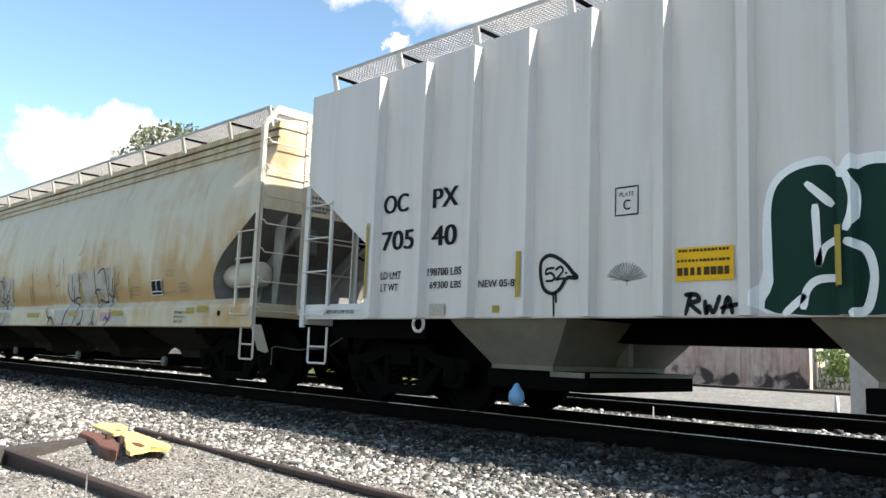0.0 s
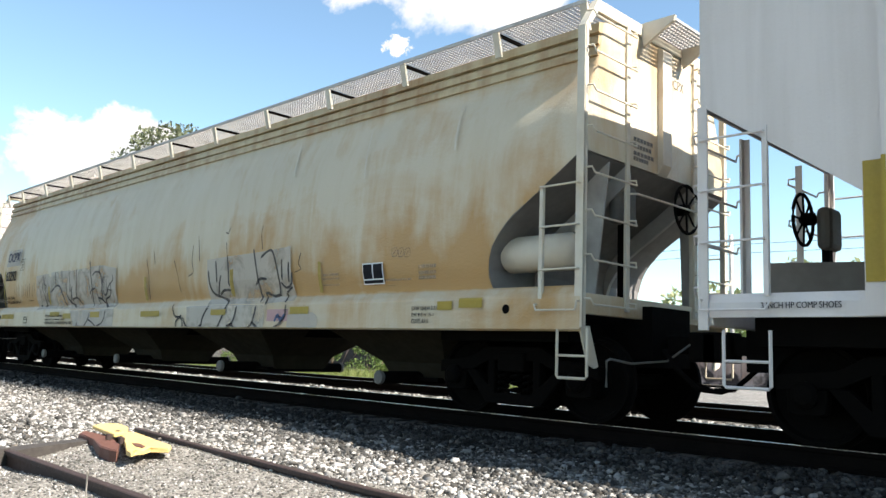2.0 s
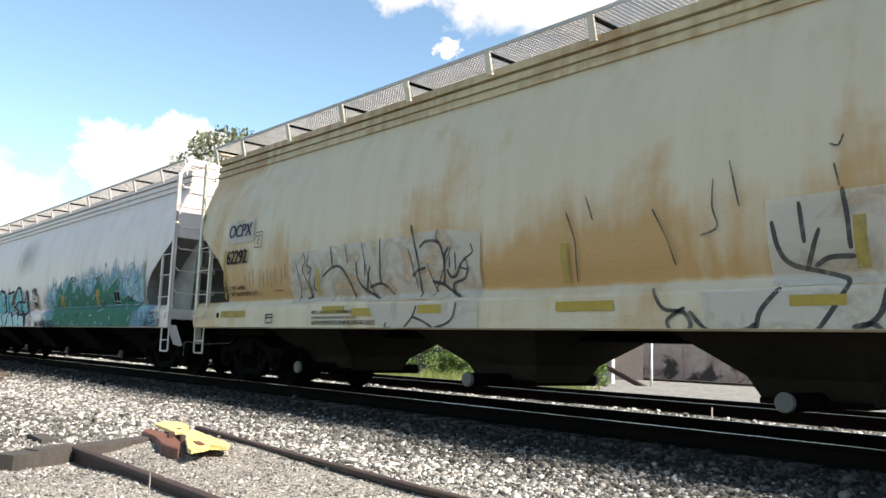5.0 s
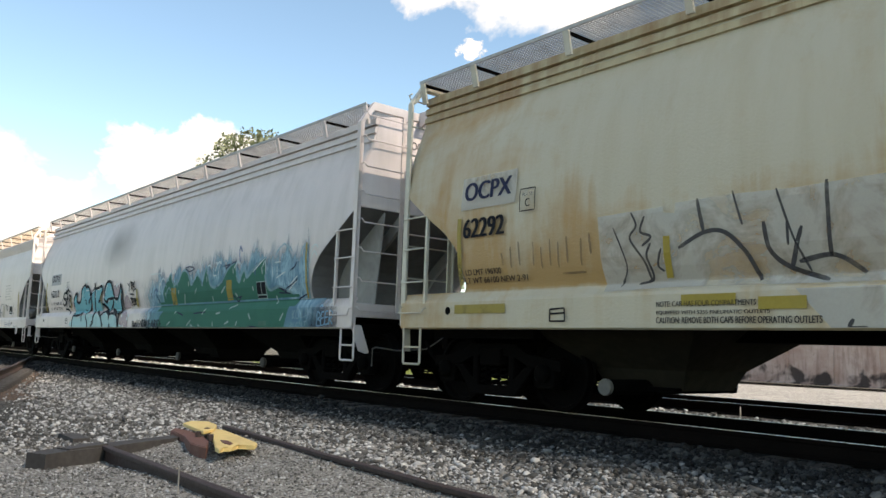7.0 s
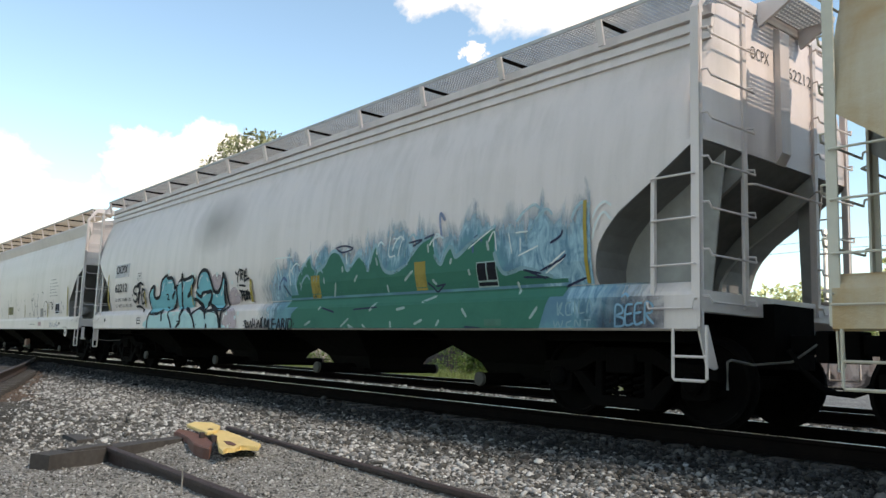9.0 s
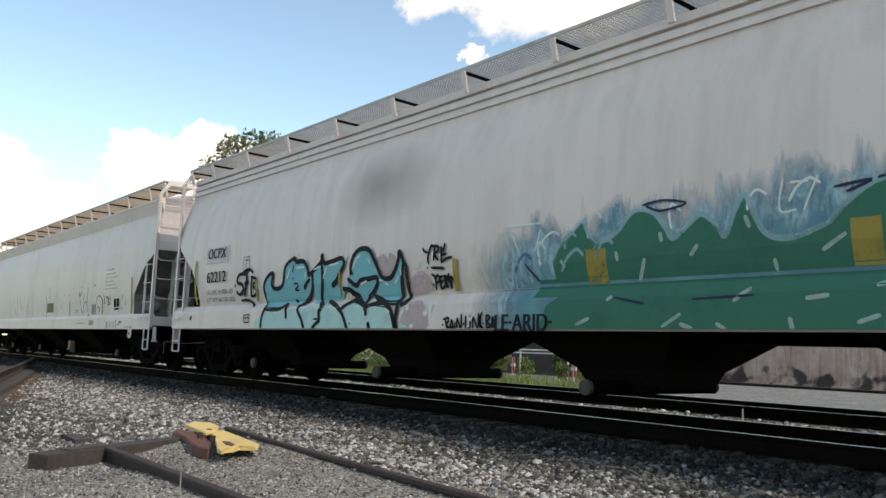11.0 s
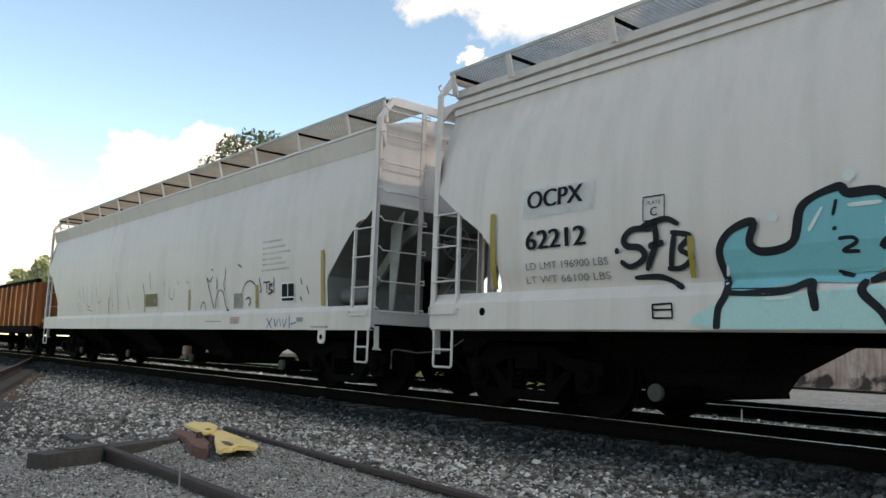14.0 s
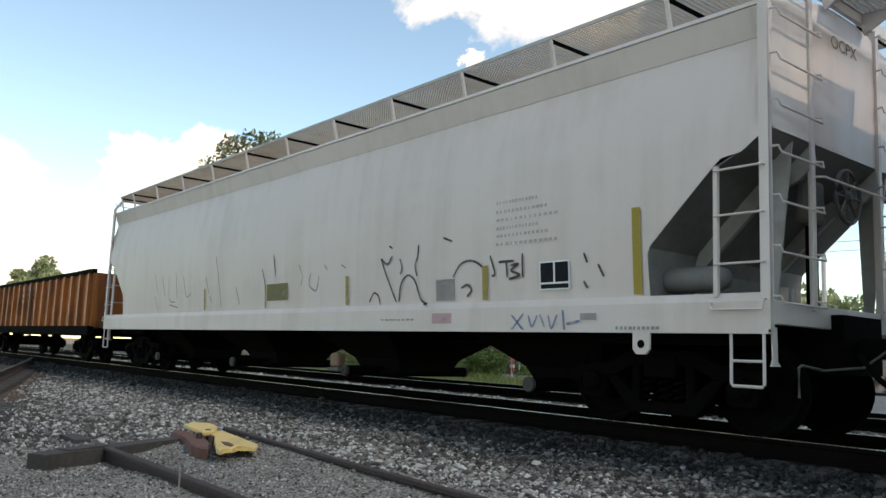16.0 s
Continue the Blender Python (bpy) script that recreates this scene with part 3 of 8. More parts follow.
def running_boards(car, half, z, y0, y1, bay, first, paint, mesh_paint, wide=0.045, drop=0.34):
    """Gratings along both edges of the roof, on brackets."""
    posts = [first + bay * k for k in range(-8, 9) if abs(first + bay * k) < half - 0.3]
    posts = [-half + 0.05] + posts + [half - 0.05]
    for s in (-1, 1):
        ya, yb = sorted((s * y0, s * y1))
        bm = bmesh.new()
        for k in range(21):
            y = ya + (yb - ya) * k / 20
            box(bm, -half, half, y - 0.003, y + 0.003, z - 0.008, z + 0.008)
        x = -half
        while x < half:
            box(bm, x - 0.004, x + 0.004, ya, yb, z - 0.005, z + 0.005)
            x += 0.06
        board = part("running_board", bm, mesh_paint, car, "open steel grating walkway on the roof")
        part("edge_bar", boxes((-half, half, min(s * y1, s * (y1 + 0.012)), max(s * y1, s * (y1 + 0.012)), z - 0.022, z + 0.022)), M_GRATING, board)
        for x in posts:
            bm = prism(bmesh.new(), [(s * (y1 - 0.02), z - 0.02), (s * (y1 + 0.008), z - 0.02), (s * (y1 - 0.19 * drop), z - drop), (s * (y1 - 0.30 * drop), z - drop)], 0, x - wide, x + wide)
            part("bracket", bm, paint, board)
            part("cross_member", boxes((x - 0.018, x + 0.018, ya, yb, z - 0.05, z - 0.015)), M_UNDER, board, "dark serrated cross member")


def end_fittings(car, half):
    """Uncoupling levers and air hoses at both ends."""
    for e in (-1, 1):
        x = e * (half + 0.06)
        s = -e
        bm = tube(bmesh.new(), [(x + e * 0.03, s * 1.25, 0.42), (x + e * 0.03, s * 1.25, 0.68), (x + e * 0.03, s * 1.18, 0.70), (x + e * 0.04, s * 0.8, 0.66), (x + e * 0.2, s * 0.35, 0.70), (x + e * 0.4, s * 0.12, 0.92)], 0.013, 6)
        part("uncoupling_lever", bm, M_CAP, car, "bent uncoupling lever rod")
        bm = tube(bmesh.new(), [(x + e * 0.15, -e * 0.32, 0.82), (x + e * 0.3, -e * 0.33, 0.62), (x + e * 0.5, -e * 0.25, 0.42), (x + e * 0.68, -e * 0.1, 0.40), (x + e * 0.8, 0, 0.46)], 0.028, 8)
        part("air_hose", bm, M_BLACK, car, "drooping black air hose")


M_CAP = plain("pale_cap_paint", (0.10, 0.097, 0.09), 0.7)
M_CAP_DULL = plain("dull_grey_cap_paint", (0.045, 0.043, 0.038), 0.85)


def roof_ends(car, half, z, paint, plain_end=False):
    """Beam over the end of the roof, the small cross walk on it and the end stiffener."""
    for e in (-1, 1):
        x = e * (half + 0.02)
        bm = boxes((min(x, x - e * 0.05), max(x, x - e * 0.05), -1.36, 1.36, z - 0.12, z + 0.015), soft=0.006)
        beam = part("roof_end_beam", bm, paint, car, "flat steel beam across the roof end")
        x0, x1 = sorted((e * (half - 0.02), e * (half + 0.40)))
        bm = bmesh.new()
        for k in range(9):
            xx = x0 + (x1 - x0) * k / 8
            box(bm, xx - 0.004, xx + 0.004, -0.42, 0.42, z - 0.015, z + 0.015)
        y = -0.42
        while y <= 0.421:
            box(bm, x0, x1, y - 0.004, y + 0.004, z - 0.012, z + 0.012)
            y += 0.06
        part("end_running_board", bm, M_GRATING, beam, "grating step over the coupler")
        for y in (-0.45, 0.45):
            bm = prism(bmesh.new(), [(e * (half - 0.03), z + 0.03), (e * (half + 0.42), z + 0.03), (e * (half + 0.40), z - 0.03), (e * (half + 0.03), z - 0.24)], 1, y - 0.02, y + 0.02)
            part("end_bracket", bm, paint, beam)
        if plain_end:
            continue
        xa, xb = e * half, e * (half + 0.07)
        bm = prism(bmesh.new(), [(xa, 2.80), (xb, 2.92), (xb, 4.28), (xa, 4.32)], 1, -0.10, 0.10)
        part("end_stiffener", bm, paint, car)


def corner_ladders(car, half, paint, sill, top, bend, side_rungs, end_rungs, inset, inner, steps_at, rod=0.0):
    """Side ladder, end ladder, grab irons and step at every corner."""
    for e in (-1, 1):
        for s in (-1, 1):
            x, y = e * (half - 0.02), s * 1.585
            bm = bmesh.new()
            hi = bend or top
            box(bm, x - 0.045, x + 0.045, y - 0.012, y + 0.012, sill - 0.3, hi)
            box(bm, min(x, x + e * 0.045), max(x, x + e * 0.045), min(y, y - s * 0.055), max(y, y - s * 0.055), sill - 0.3, hi)
            if bend:
                prism(bm, [(y + s * 0.012, bend - 0.003), (y - s * 0.055, bend - 0.003), (s * 1.31, top - 0.06), (s * 1.36, top + 0.01)], 0, x - 0.045, x + 0.045)
            ladder = part("corner_ladder", bm, paint, car, "steel corner ladder with round rungs")
            # side ladder
            xi = x - e * inset
            part("post", boxes((xi - 0.022, xi + 0.022, y - 0.02, y + 0.02, sill - 0.01, side_rungs[-1] + 0.05)), paint, ladder)
            for z in side_rungs:
                part("rung", tube(bmesh.new(), [(x + e * 0.01, y - s * 0.012, z), (x, y + s * 0.045, z), (xi, y + s * 0.045, z), (xi, y - s * 0.012, z)], 0.0115, 6), paint, ladder)
            grab = sill - 0.13
            part("grab_iron", tube(bmesh.new(), [(x + e * 0.01, s * 1.59, grab + 0.09), (x + e * 0.01, s * 1.64, grab + 0.09), (x, s * 1.655, grab), (xi - e * 0.01, s * 1.655, grab), (xi - e * 0.04, s * 1.64, grab + 0.06), (xi - e * 0.04, s * 1.59, grab + 0.06)], 0.0115, 6), paint, ladder)
            # end ladder, towards the car's middle
            xe, yi = e * (half + 0.015), s * inner
            part("post", boxes((xe - 0.012, xe + 0.012, yi - 0.035, yi + 0.035, sill - 0.1, top - 0.1), (min(xe, xe - e * 0.06), max(xe, xe - e * 0.06), yi - s * 0.035 - 0.008, yi - s * 0.035 + 0.008, sill - 0.1, top - 0.1)), paint, ladder)
            for z in end_rungs:
                part("rung", tube(bmesh.new(), [(xe, s * 1.545, z + 0.06), (xe + e * 0.075, s * 1.54, z + 0.055), (xe + e * 0.085, s * 1.50, z), (xe + e * 0.085, yi - s * 0.05, z), (xe + e * 0.075, yi - s * 0.055, z + 0.055), (xe, yi - s * 0.02, z + 0.06)], 0.0115, 6), paint, ladder)
            if rod and s < 0:
                part("end_handhold", tube(bmesh.new(), [(xe + e * 0.03, yi, rod), (xe + e * 0.09, yi + 0.05, rod), (xe + e * 0.09, -yi - 0.05, rod), (xe + e * 0.03, -yi, rod)], 0.012, 6), paint, ladder)
            # bracket below the corner, leaning inwards to the uncoupling lever
            if top > 3.5:
                slim = steps_at[1][0] < 0
                foot = [(s * 1.58, sill - 0.28), (s * 1.40, sill - 0.28), (s * 1.24, 0.62), (s * 1.30, 0.60), (s * 1.43, 0.64)] if e > 0 and not slim else [(s * 1.50, sill - 0.28), (s * 1.42, sill - 0.28), (s * 1.41, 0.72), (s * 1.36, 0.68), (s * 1.52, 0.68), (s * 1.49, 0.74)] if slim else [(s * 1.58, sill - 0.28), (s * 1.46, sill - 0.28), (s * 1.44, 0.66), (s * 1.55, 0.66)]
                part("corner_foot", prism(bmesh.new(), foot, 0, x - 0.008, x + 0.008), paint, ladder)
            # sill step
            xa, xb = (e * (half + d) for d in steps_at[e])
            bm = bmesh.new()
            d = math.copysign(0.02, xa - xb)
            tube(bm, [(xa, y, sill - 0.3), (xa, y, 0.52), (xa - d, y, 0.50), (xb + d, y, 0.50), (xb, y, 0.52), (xb, y, sill - 0.3)], 0.016, 6)
            tube(bm, [(xa, y, 0.72), (xb, y, 0.72)], 0.014, 6)
            part("sill_step", bm, paint, ladder)


def hopper_bay(car, x, top, reach, low, paint, cap):
    """One discharge hopper below the sills, with its outlet and cap."""
    bm = bmesh.new()
    rings = []
    for z, hx, hy in ((1.42, reach, 1.44), (top + 0.1, reach * 0.9, 1.40), (low + 0.22, 0.62, 0.62), (low, 0.52, 0.50)):
        rings.append([bm.verts.new((x + a * hx, b * hy, z)) for a, b in ((-1, -1), (1, -1), (1, 1), (-1, 1))])
    for a, b in zip(rings, rings[1:]):
        for k in range(4):
            bm.faces.new((a[k], a[(k + 1) % 4], b[(k + 1) % 4], b[k]))
    bm.faces.new(rings[-1])
    bay = part("discharge_hopper", bm, paint, car)
    bm = boxes((x - 0.5, x + 0.5, -0.62, 0.62, low - 0.03, low + 0.03), soft=0.01)
    part("outlet_frame", bm, M_UNDER, bay)
    if cap:
        bm = bmesh.new()
        tube(bm, [(x + 0.05, -1.22, low + 0.02), (x + 0.05, 1.22, low + 0.02)], 0.085, 14)
        part("outlet_tube", bm, M_UNDER, bay)
        for s in (-1, 1):
            bm = lathe(bmesh.new(), [(0.02, s * 1.22), (0.088, s * 1.22), (0.092, s * 1.25), (0.085, s * 1.27), (0.03, s * 1.275)], (x + 0.05, 0, low + 0.02), 18)
            part("outlet_cap", bm, cap, bay, "round outlet cap")
    return bay


# bay colours cut towards black: the shade below the cars is painted in
M_HOPPER = plain("grimy_shaded_hopper_paint", (0.028, 0.024, 0.017), 0.85, 0.0, 8, 0.4, (0.012, 0.01, 0.008), 0.7, gloss=0.1)
M_HOPPER_BLACK = plain("shade_black_hopper", (0.006, 0.0056, 0.005), 0.9, 0.0, 8, 0.4, (0.007, 0.006, 0.006), 0.6, gloss=0.05)


def brake_gear(car, half, e, y=-0.26, z=2.31, r=0.21, back=0.12, paint=None):
    """Hand brake wheel, its housing and the chain post on the brake end."""
    x = e * (half - back)
    bm = bmesh.new()
    ring = [(x + e * 0.12, y + r * math.cos(a), z + r * math.sin(a)) for a in [2 * math.pi * k / 20 for k in range(21)]]
    tube(bm, ring, 0.02, 6)
    wheel = part("brake_wheel", bm, paint or M_CAP, car, "spoked hand brake wheel")
    for k in range(8):
        a = math.pi * k / 4
        part("spoke", tube(bmesh.new(), [(x + e * 0.11, y, z), (x + e * 0.12, y + (r - 0.01) * math.cos(a), z + (r - 0.01) * math.sin(a))], 0.013, 5), paint or M_CAP, wheel)
    part("hub", lathe(bmesh.new(), [(0.02, x - e * 0.02), (0.07, x), (0.07, x + e * 0.12), (0.03, x + e * 0.16)], (0, y, z), 12, 0), paint or M_CAP, wheel)
    w = {2.50: -1.28, 2.39: -0.58}.get(z, 0.0)
    part("brake_housing", boxes((min(x, x - e * 0.16), max(x, x - e * 0.16), y + w, y + w + 0.38, z - 0.33, z + 0.13), soft=0.06), M_CAP, car)
    part("brake_chain_post", boxes((min(x - e * 0.02, x - e * 0.1), max(x - e * 0.02, x - e * 0.1), y + w + 0.12, y + w + 0.22, 1.2, z - 0.3)), M_UNDER, car)


def air_tank(car, x, y, z, length, r, paint):
    bm = lathe(bmesh.new(), [(0.02, -length / 2), (r * 0.7, -length / 2 + 0.03), (r, -length / 2 + 0.12), (r, length / 2 - 0.12), (r * 0.7, length / 2 - 0.03), (0.02, length / 2)], (x, y, z), 20, 0)
    part("air_tank", bm, paint, car, "cylindrical air reservoir under the slope sheet", True)


def round_hopper_car(name, label, paint, half, seed, dents, steep, caps):
    car = empty(name, label, "hopper car", "cars of the freight train")
    prof, roof, cut = (STEEP, STEEP_ROOF, CUT_STEEP) if steep else (ROUND, ROUND_ROOF, CUT)
    body_shell(car, half, prof, roof, cut, paint, dents, seed)
    slope_sheets(car, half, prof, 2.80, cut, paint, paint is M_GREY)
    side_sills(car, half, paint, 0.96, 1.31 if steep else 1.40, 1.60, not steep)
    if steep:
        for s in (-1, 1):
            bm = prism(bmesh.new(), [(s * 1.46, 3.70), (s * 1.535, 3.96), (s * 1.535, 4.0), (s * 1.40, 4.0), (s * 1.40, 3.70)], 0, -half + 0.005, half - 0.005)
            part("eave_fascia", bm, paint, car, "slanting plate below the roof edge")
        eave_ribs(car, half, paint, [(3.965, 4.05, 1.44, 1.555)])
    else:
        eave_ribs(car, half, M_BEIGE_BAND if paint is M_BEIGE else paint, [(3.865, 3.985, 1.22, 1.325), (3.99, 4.12, 1.20, 1.315), (4.125, 4.27, 1.18, 1.305)])
    trim = M_BEIGE_TRIM if paint is M_BEIGE else paint
    running_boards(car, half - 0.05, 4.44, 0.62, 1.46, 1.606, -0.08, trim, M_GRATING_RUSTY if steep else M_GRATING, 0.045 if paint is M_BEIGE else 0.02 if steep else 0.04, 0.34 if steep else 0.30)
    step = {1: (-0.045, -0.355), -1: (-0.065, -0.42)} if steep else {1: (0.085, -0.275), -1: (-0.065, -0.42)}
    corner_ladders(car, half, trim, 1.30, 4.46, 4.12, (1.585, 2.03, 2.455), (1.23, 1.67, 2.12, 2.56, 2.99, 3.42, 3.84, 4.22), 0.475, 0.76, step, 2.47)
    for x in (-6.1, -2.12, 1.88, 5.87):
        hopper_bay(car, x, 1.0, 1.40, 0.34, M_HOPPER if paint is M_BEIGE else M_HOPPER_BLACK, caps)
    add_trucks(car, half - (1.45 if steep else 1.27))
    roof_ends(car, half, 4.46, trim, steep)
    end_fittings(car, half)
    if paint is M_GREY:
        brake_gear(car, half, -1, 0.07, 2.14, 0.27, 0.35, M_BLACK)
    elif steep:
        brake_gear(car, half, 1, -0.03, 2.39, 0.27, 0.10, M_CAP)
    else:
        brake_gear(car, half, 1, 0.55, 2.50, 0.29, 0.10, M_BLACK)
    if paint is not M_GREY:
        air_tank(car, half - 0.95 if steep else half - 0.78, -1.22, 1.50 if steep else 1.82, 0.75 if steep else 1.05, 0.13 if steep else 0.205, M_RECESS if steep else M_BEIGE_TRIM if paint is M_BEIGE else paint)
    return car


car_b = round_hopper_car("covered_hopper_car", "rust-stained beige covered hopper car with rounded sides", M_BEIGE, 9.275, 3, 0.026, False, M_CAP)
car_c = round_hopper_car("covered_hopper_car", "light grey covered hopper car with teal and green graffiti", M_GREY, 9.275, 11, 0.010, False, M_CAP_DULL)
car_d = round_hopper_car("covered_hopper_car", "pale grey covered hopper car with thin scrawled graffiti", M_GREY2, 9.085, 23, 0.006, True, M_CAP_DULL)


M_DECK = plain("dusty_brown_grey_steel", (0.20, 0.18, 0.16), 0.75, 0.0, 7, 0.35, (0.09, 0.07, 0.055), 0.6)
M_WRAP = plain("dusty_pink_wrap", (0.20, 0.10, 0.07), 0.6, 0.0, 12, 0.3)
for car_x, hx in ((car_d, 1.75),):
    bag = boxes((hx - 0.12, hx + 0.12, -1.34, -1.2, 0.40, 0.62), soft=0.035)
    part("wrapped_outlet", bag, M_WRAP, car_x, "pink wrapped outlet cover")
    part("outlet_lip", boxes((hx - 0.14, hx + 0.16, -1.36, -1.2, 0.34, 0.395), soft=0.01), M_CAP, car_x)
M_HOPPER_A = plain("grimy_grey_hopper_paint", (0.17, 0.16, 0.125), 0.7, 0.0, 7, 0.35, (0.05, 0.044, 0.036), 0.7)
lug = prism(bmesh.new(), [(7.67, 0.96), (7.67, 0.80), (7.715, 0.75), (7.825, 0.75), (7.87, 0.80), (7.87, 0.96)], 1, -1.60, -1.575)
part("jacking_lug", lug, M_GREY2, car_d, "white lug plate below the sill")
part("lug_hole", lathe(bmesh.new(), [(0.005, -1.604), (0.042, -1.604), (0.042, -1.60), (0.005, -1.60)], (7.77, 0, 0.85), 14), M_BLACK, car_d)
for car_x in (car_b, car_c):
    for hx in (-8.29, 8.33):
        part("sill_hole", lathe(bmesh.new(), [(0.005, -1.604), (0.05, -1.604), (0.05, -1.598), (0.005, -1.598)], (hx, 0, 1.19), 14), M_BLACK, car_x, "dark round hole in the sill")
POSTS_A = [-6.906] + [-6.05 + 0.794 * i for i in range(17)]


def ribbed_hopper_car():
    """The white car: flat sides with outside posts, flat top edge, wide discharge bays."""
    car = empty("covered_hopper_car", "clean white covered hopper car with outside ribs and black lettering", "hopper car", "cars of the freight train")
    half = 8.467
    bm = bmesh.new()
    for s in (-1, 1):
        y = s * 1.585
        out = [(-half, 4.27), (-half, 3.0), (-half + 1.33, 2.06), (-half + 1.33, 1.10), (half - 1.33, 1.10), (half - 1.33, 2.06), (half, 3.0), (half, 4.27)]
        prism(bm, out, 1, y - 0.006, y + 0.006)
    part("body", bm, M_WHITE, car)
    bm = prism(bmesh.new(), [(-1.592, 4.22), (-1.592, 4.28), (-1.1, 4.40), (0, 4.46), (1.1, 4.40), (1.592, 4.28), (1.592, 4.22)], 0, -half, half)
    part("roof", bm, M_WHITE, car)
    for e in (-1, 1):
        bm = boxes((min(e * half, e * (half - 0.02)), max(e * half, e * (half - 0.02)), -1.57, 1.57, 2.95, 4.22))
        part("end_sheet", bm, M_WHITE, car)
        bm = bmesh.new()
        prism(bm, [(e * (half - 0.01), 2.98), (e * (half - 3.23), 1.15), (e * (half - 3.28), 1.18), (e * (half - 0.03), 3.02)], 1, -1.57, 1.57)
        part("slope_sheet", bm, M_WHITE, car)
    # posts run from sill to eave
    xs = POSTS_A
    for x in xs:
        if x > half - 1.2:
            continue
        for s in (-1, 1):
            bm = bmesh.new()
            lo = [bm.verts.new((x + a, s * (1.59 + b), 1.10)) for a, b in ((-0.07, 0), (-0.05, 0.125), (0.05, 0.125), (0.07, 0))]
            hi = [bm.verts.new((x + a, s * (1.59 + b), 4.21)) for a, b in ((-0.07, 0), (-0.05, 0.125), (0.05, 0.125), (0.07, 0))]
            for i in range(3):
                bm.faces.new((lo[i], lo[i + 1], hi[i + 1], hi[i]))
            bm.faces.new(lo)
            bm.faces.new(hi)
            part("side_post", bm, M_WHITE, car)
    side_sills(car, half, M_WHITE, 1.09, 1.28, 1.575, False)
    running_boards(car, half - 0.25, 4.60, 0.55, 1.47, 1.36, 0.0, M_WHITE, M_GRATING)
    step = {1: (-0.2, -0.6), -1: (-0.2, -0.6)}
    corner_ladders(car, half, M_WHITE, 1.28, 2.98, None, (1.74, 2.20, 2.66), (1.30, 1.76, 2.22, 2.68), 0.56, 0.70, step)
    for x in (-4.85, -0.81, 3.23):
        bm = bmesh.new()
        rings = []
        for z, hx, hy in ((1.10, 0.84, 1.50), (0.60, 0.43, 1.18), (0.55, 0.43, 1.18)):
            rings.append([bm.verts.new((x + a * hx, b * hy, z)) for a, b in ((-1, -1), (1, -1), (1, 1), (-1, 1))])
        for a, b in zip(rings, rings[1:]):
            for i in range(4):
                bm.faces.new((a[i], a[(i + 1) % 4], b[(i + 1) % 4], b[i]))
        bm.faces.new(rings[-1])
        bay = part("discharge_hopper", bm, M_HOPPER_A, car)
        part("outlet_gate", boxes((x - 0.55, x + 0.85, -1.12, 1.12, 0.34, 0.545), soft=0.012), M_UNDER, bay)
        part("gate_edge", boxes((x + 0.36, x + 0.80, -1.135, -1.12, 0.49, 0.545), (x + 0.851, x + 0.866, -1.1, 1.1, 0.50, 0.545)), M_HOPPER_A, bay, "pale strip along the gate")
        part("hopper_stiffener", prism(bmesh.new(), [(-0.05, 1.09), (0.05, 1.09), (0.05, 0.62), (-0.05, 0.62)], 0, x + 0.50, x + 0.66), M_HOPPER_A, bay)
    add_trucks(car, half - 1.57)
    brake_gear(car, half, -1, 0.58, 2.26, 0.28, 0.20, M_BLACK)
    for e in (-1, 1):
        deck = prism(bmesh.new(), [(e * (half - 0.05), 1.16), (e * (half - 0.05), 1.70), (e * (half - 2.2), 1.62), (e * (half - 2.2), 1.16)], 1, -0.30, 0.30)
        part("end_deck", deck, M_DECK, car, "brown-grey shear plate over the centre sill")
    end_fittings(car, half)
    ring = [(-6.126 + 0.09 * math.cos(a), -1.56, 1.03 + 0.09 * math.sin(a)) for a in [2 * math.pi * k / 16 for k in range(17)]]
    part("towing_ring", tube(bmesh.new(), ring, 0.02, 6), M_WHITE, car)
    bag = lathe(bmesh.new(), [(0.03, 0.16), (0.07, 0.18), (0.09, 0.24), (0.08, 0.31), (0.04, 0.36), (0.02, 0.40)], (-4.85, -1.25, 0), 14, 2)
    part("wrapped_outlet", bag, plain("pale_blue_plastic", (0.16, 0.36, 0.62), 0.35), car, "pale blue plastic wrapped outlet", True)
    return car


car_a = ribbed_hopper_car()


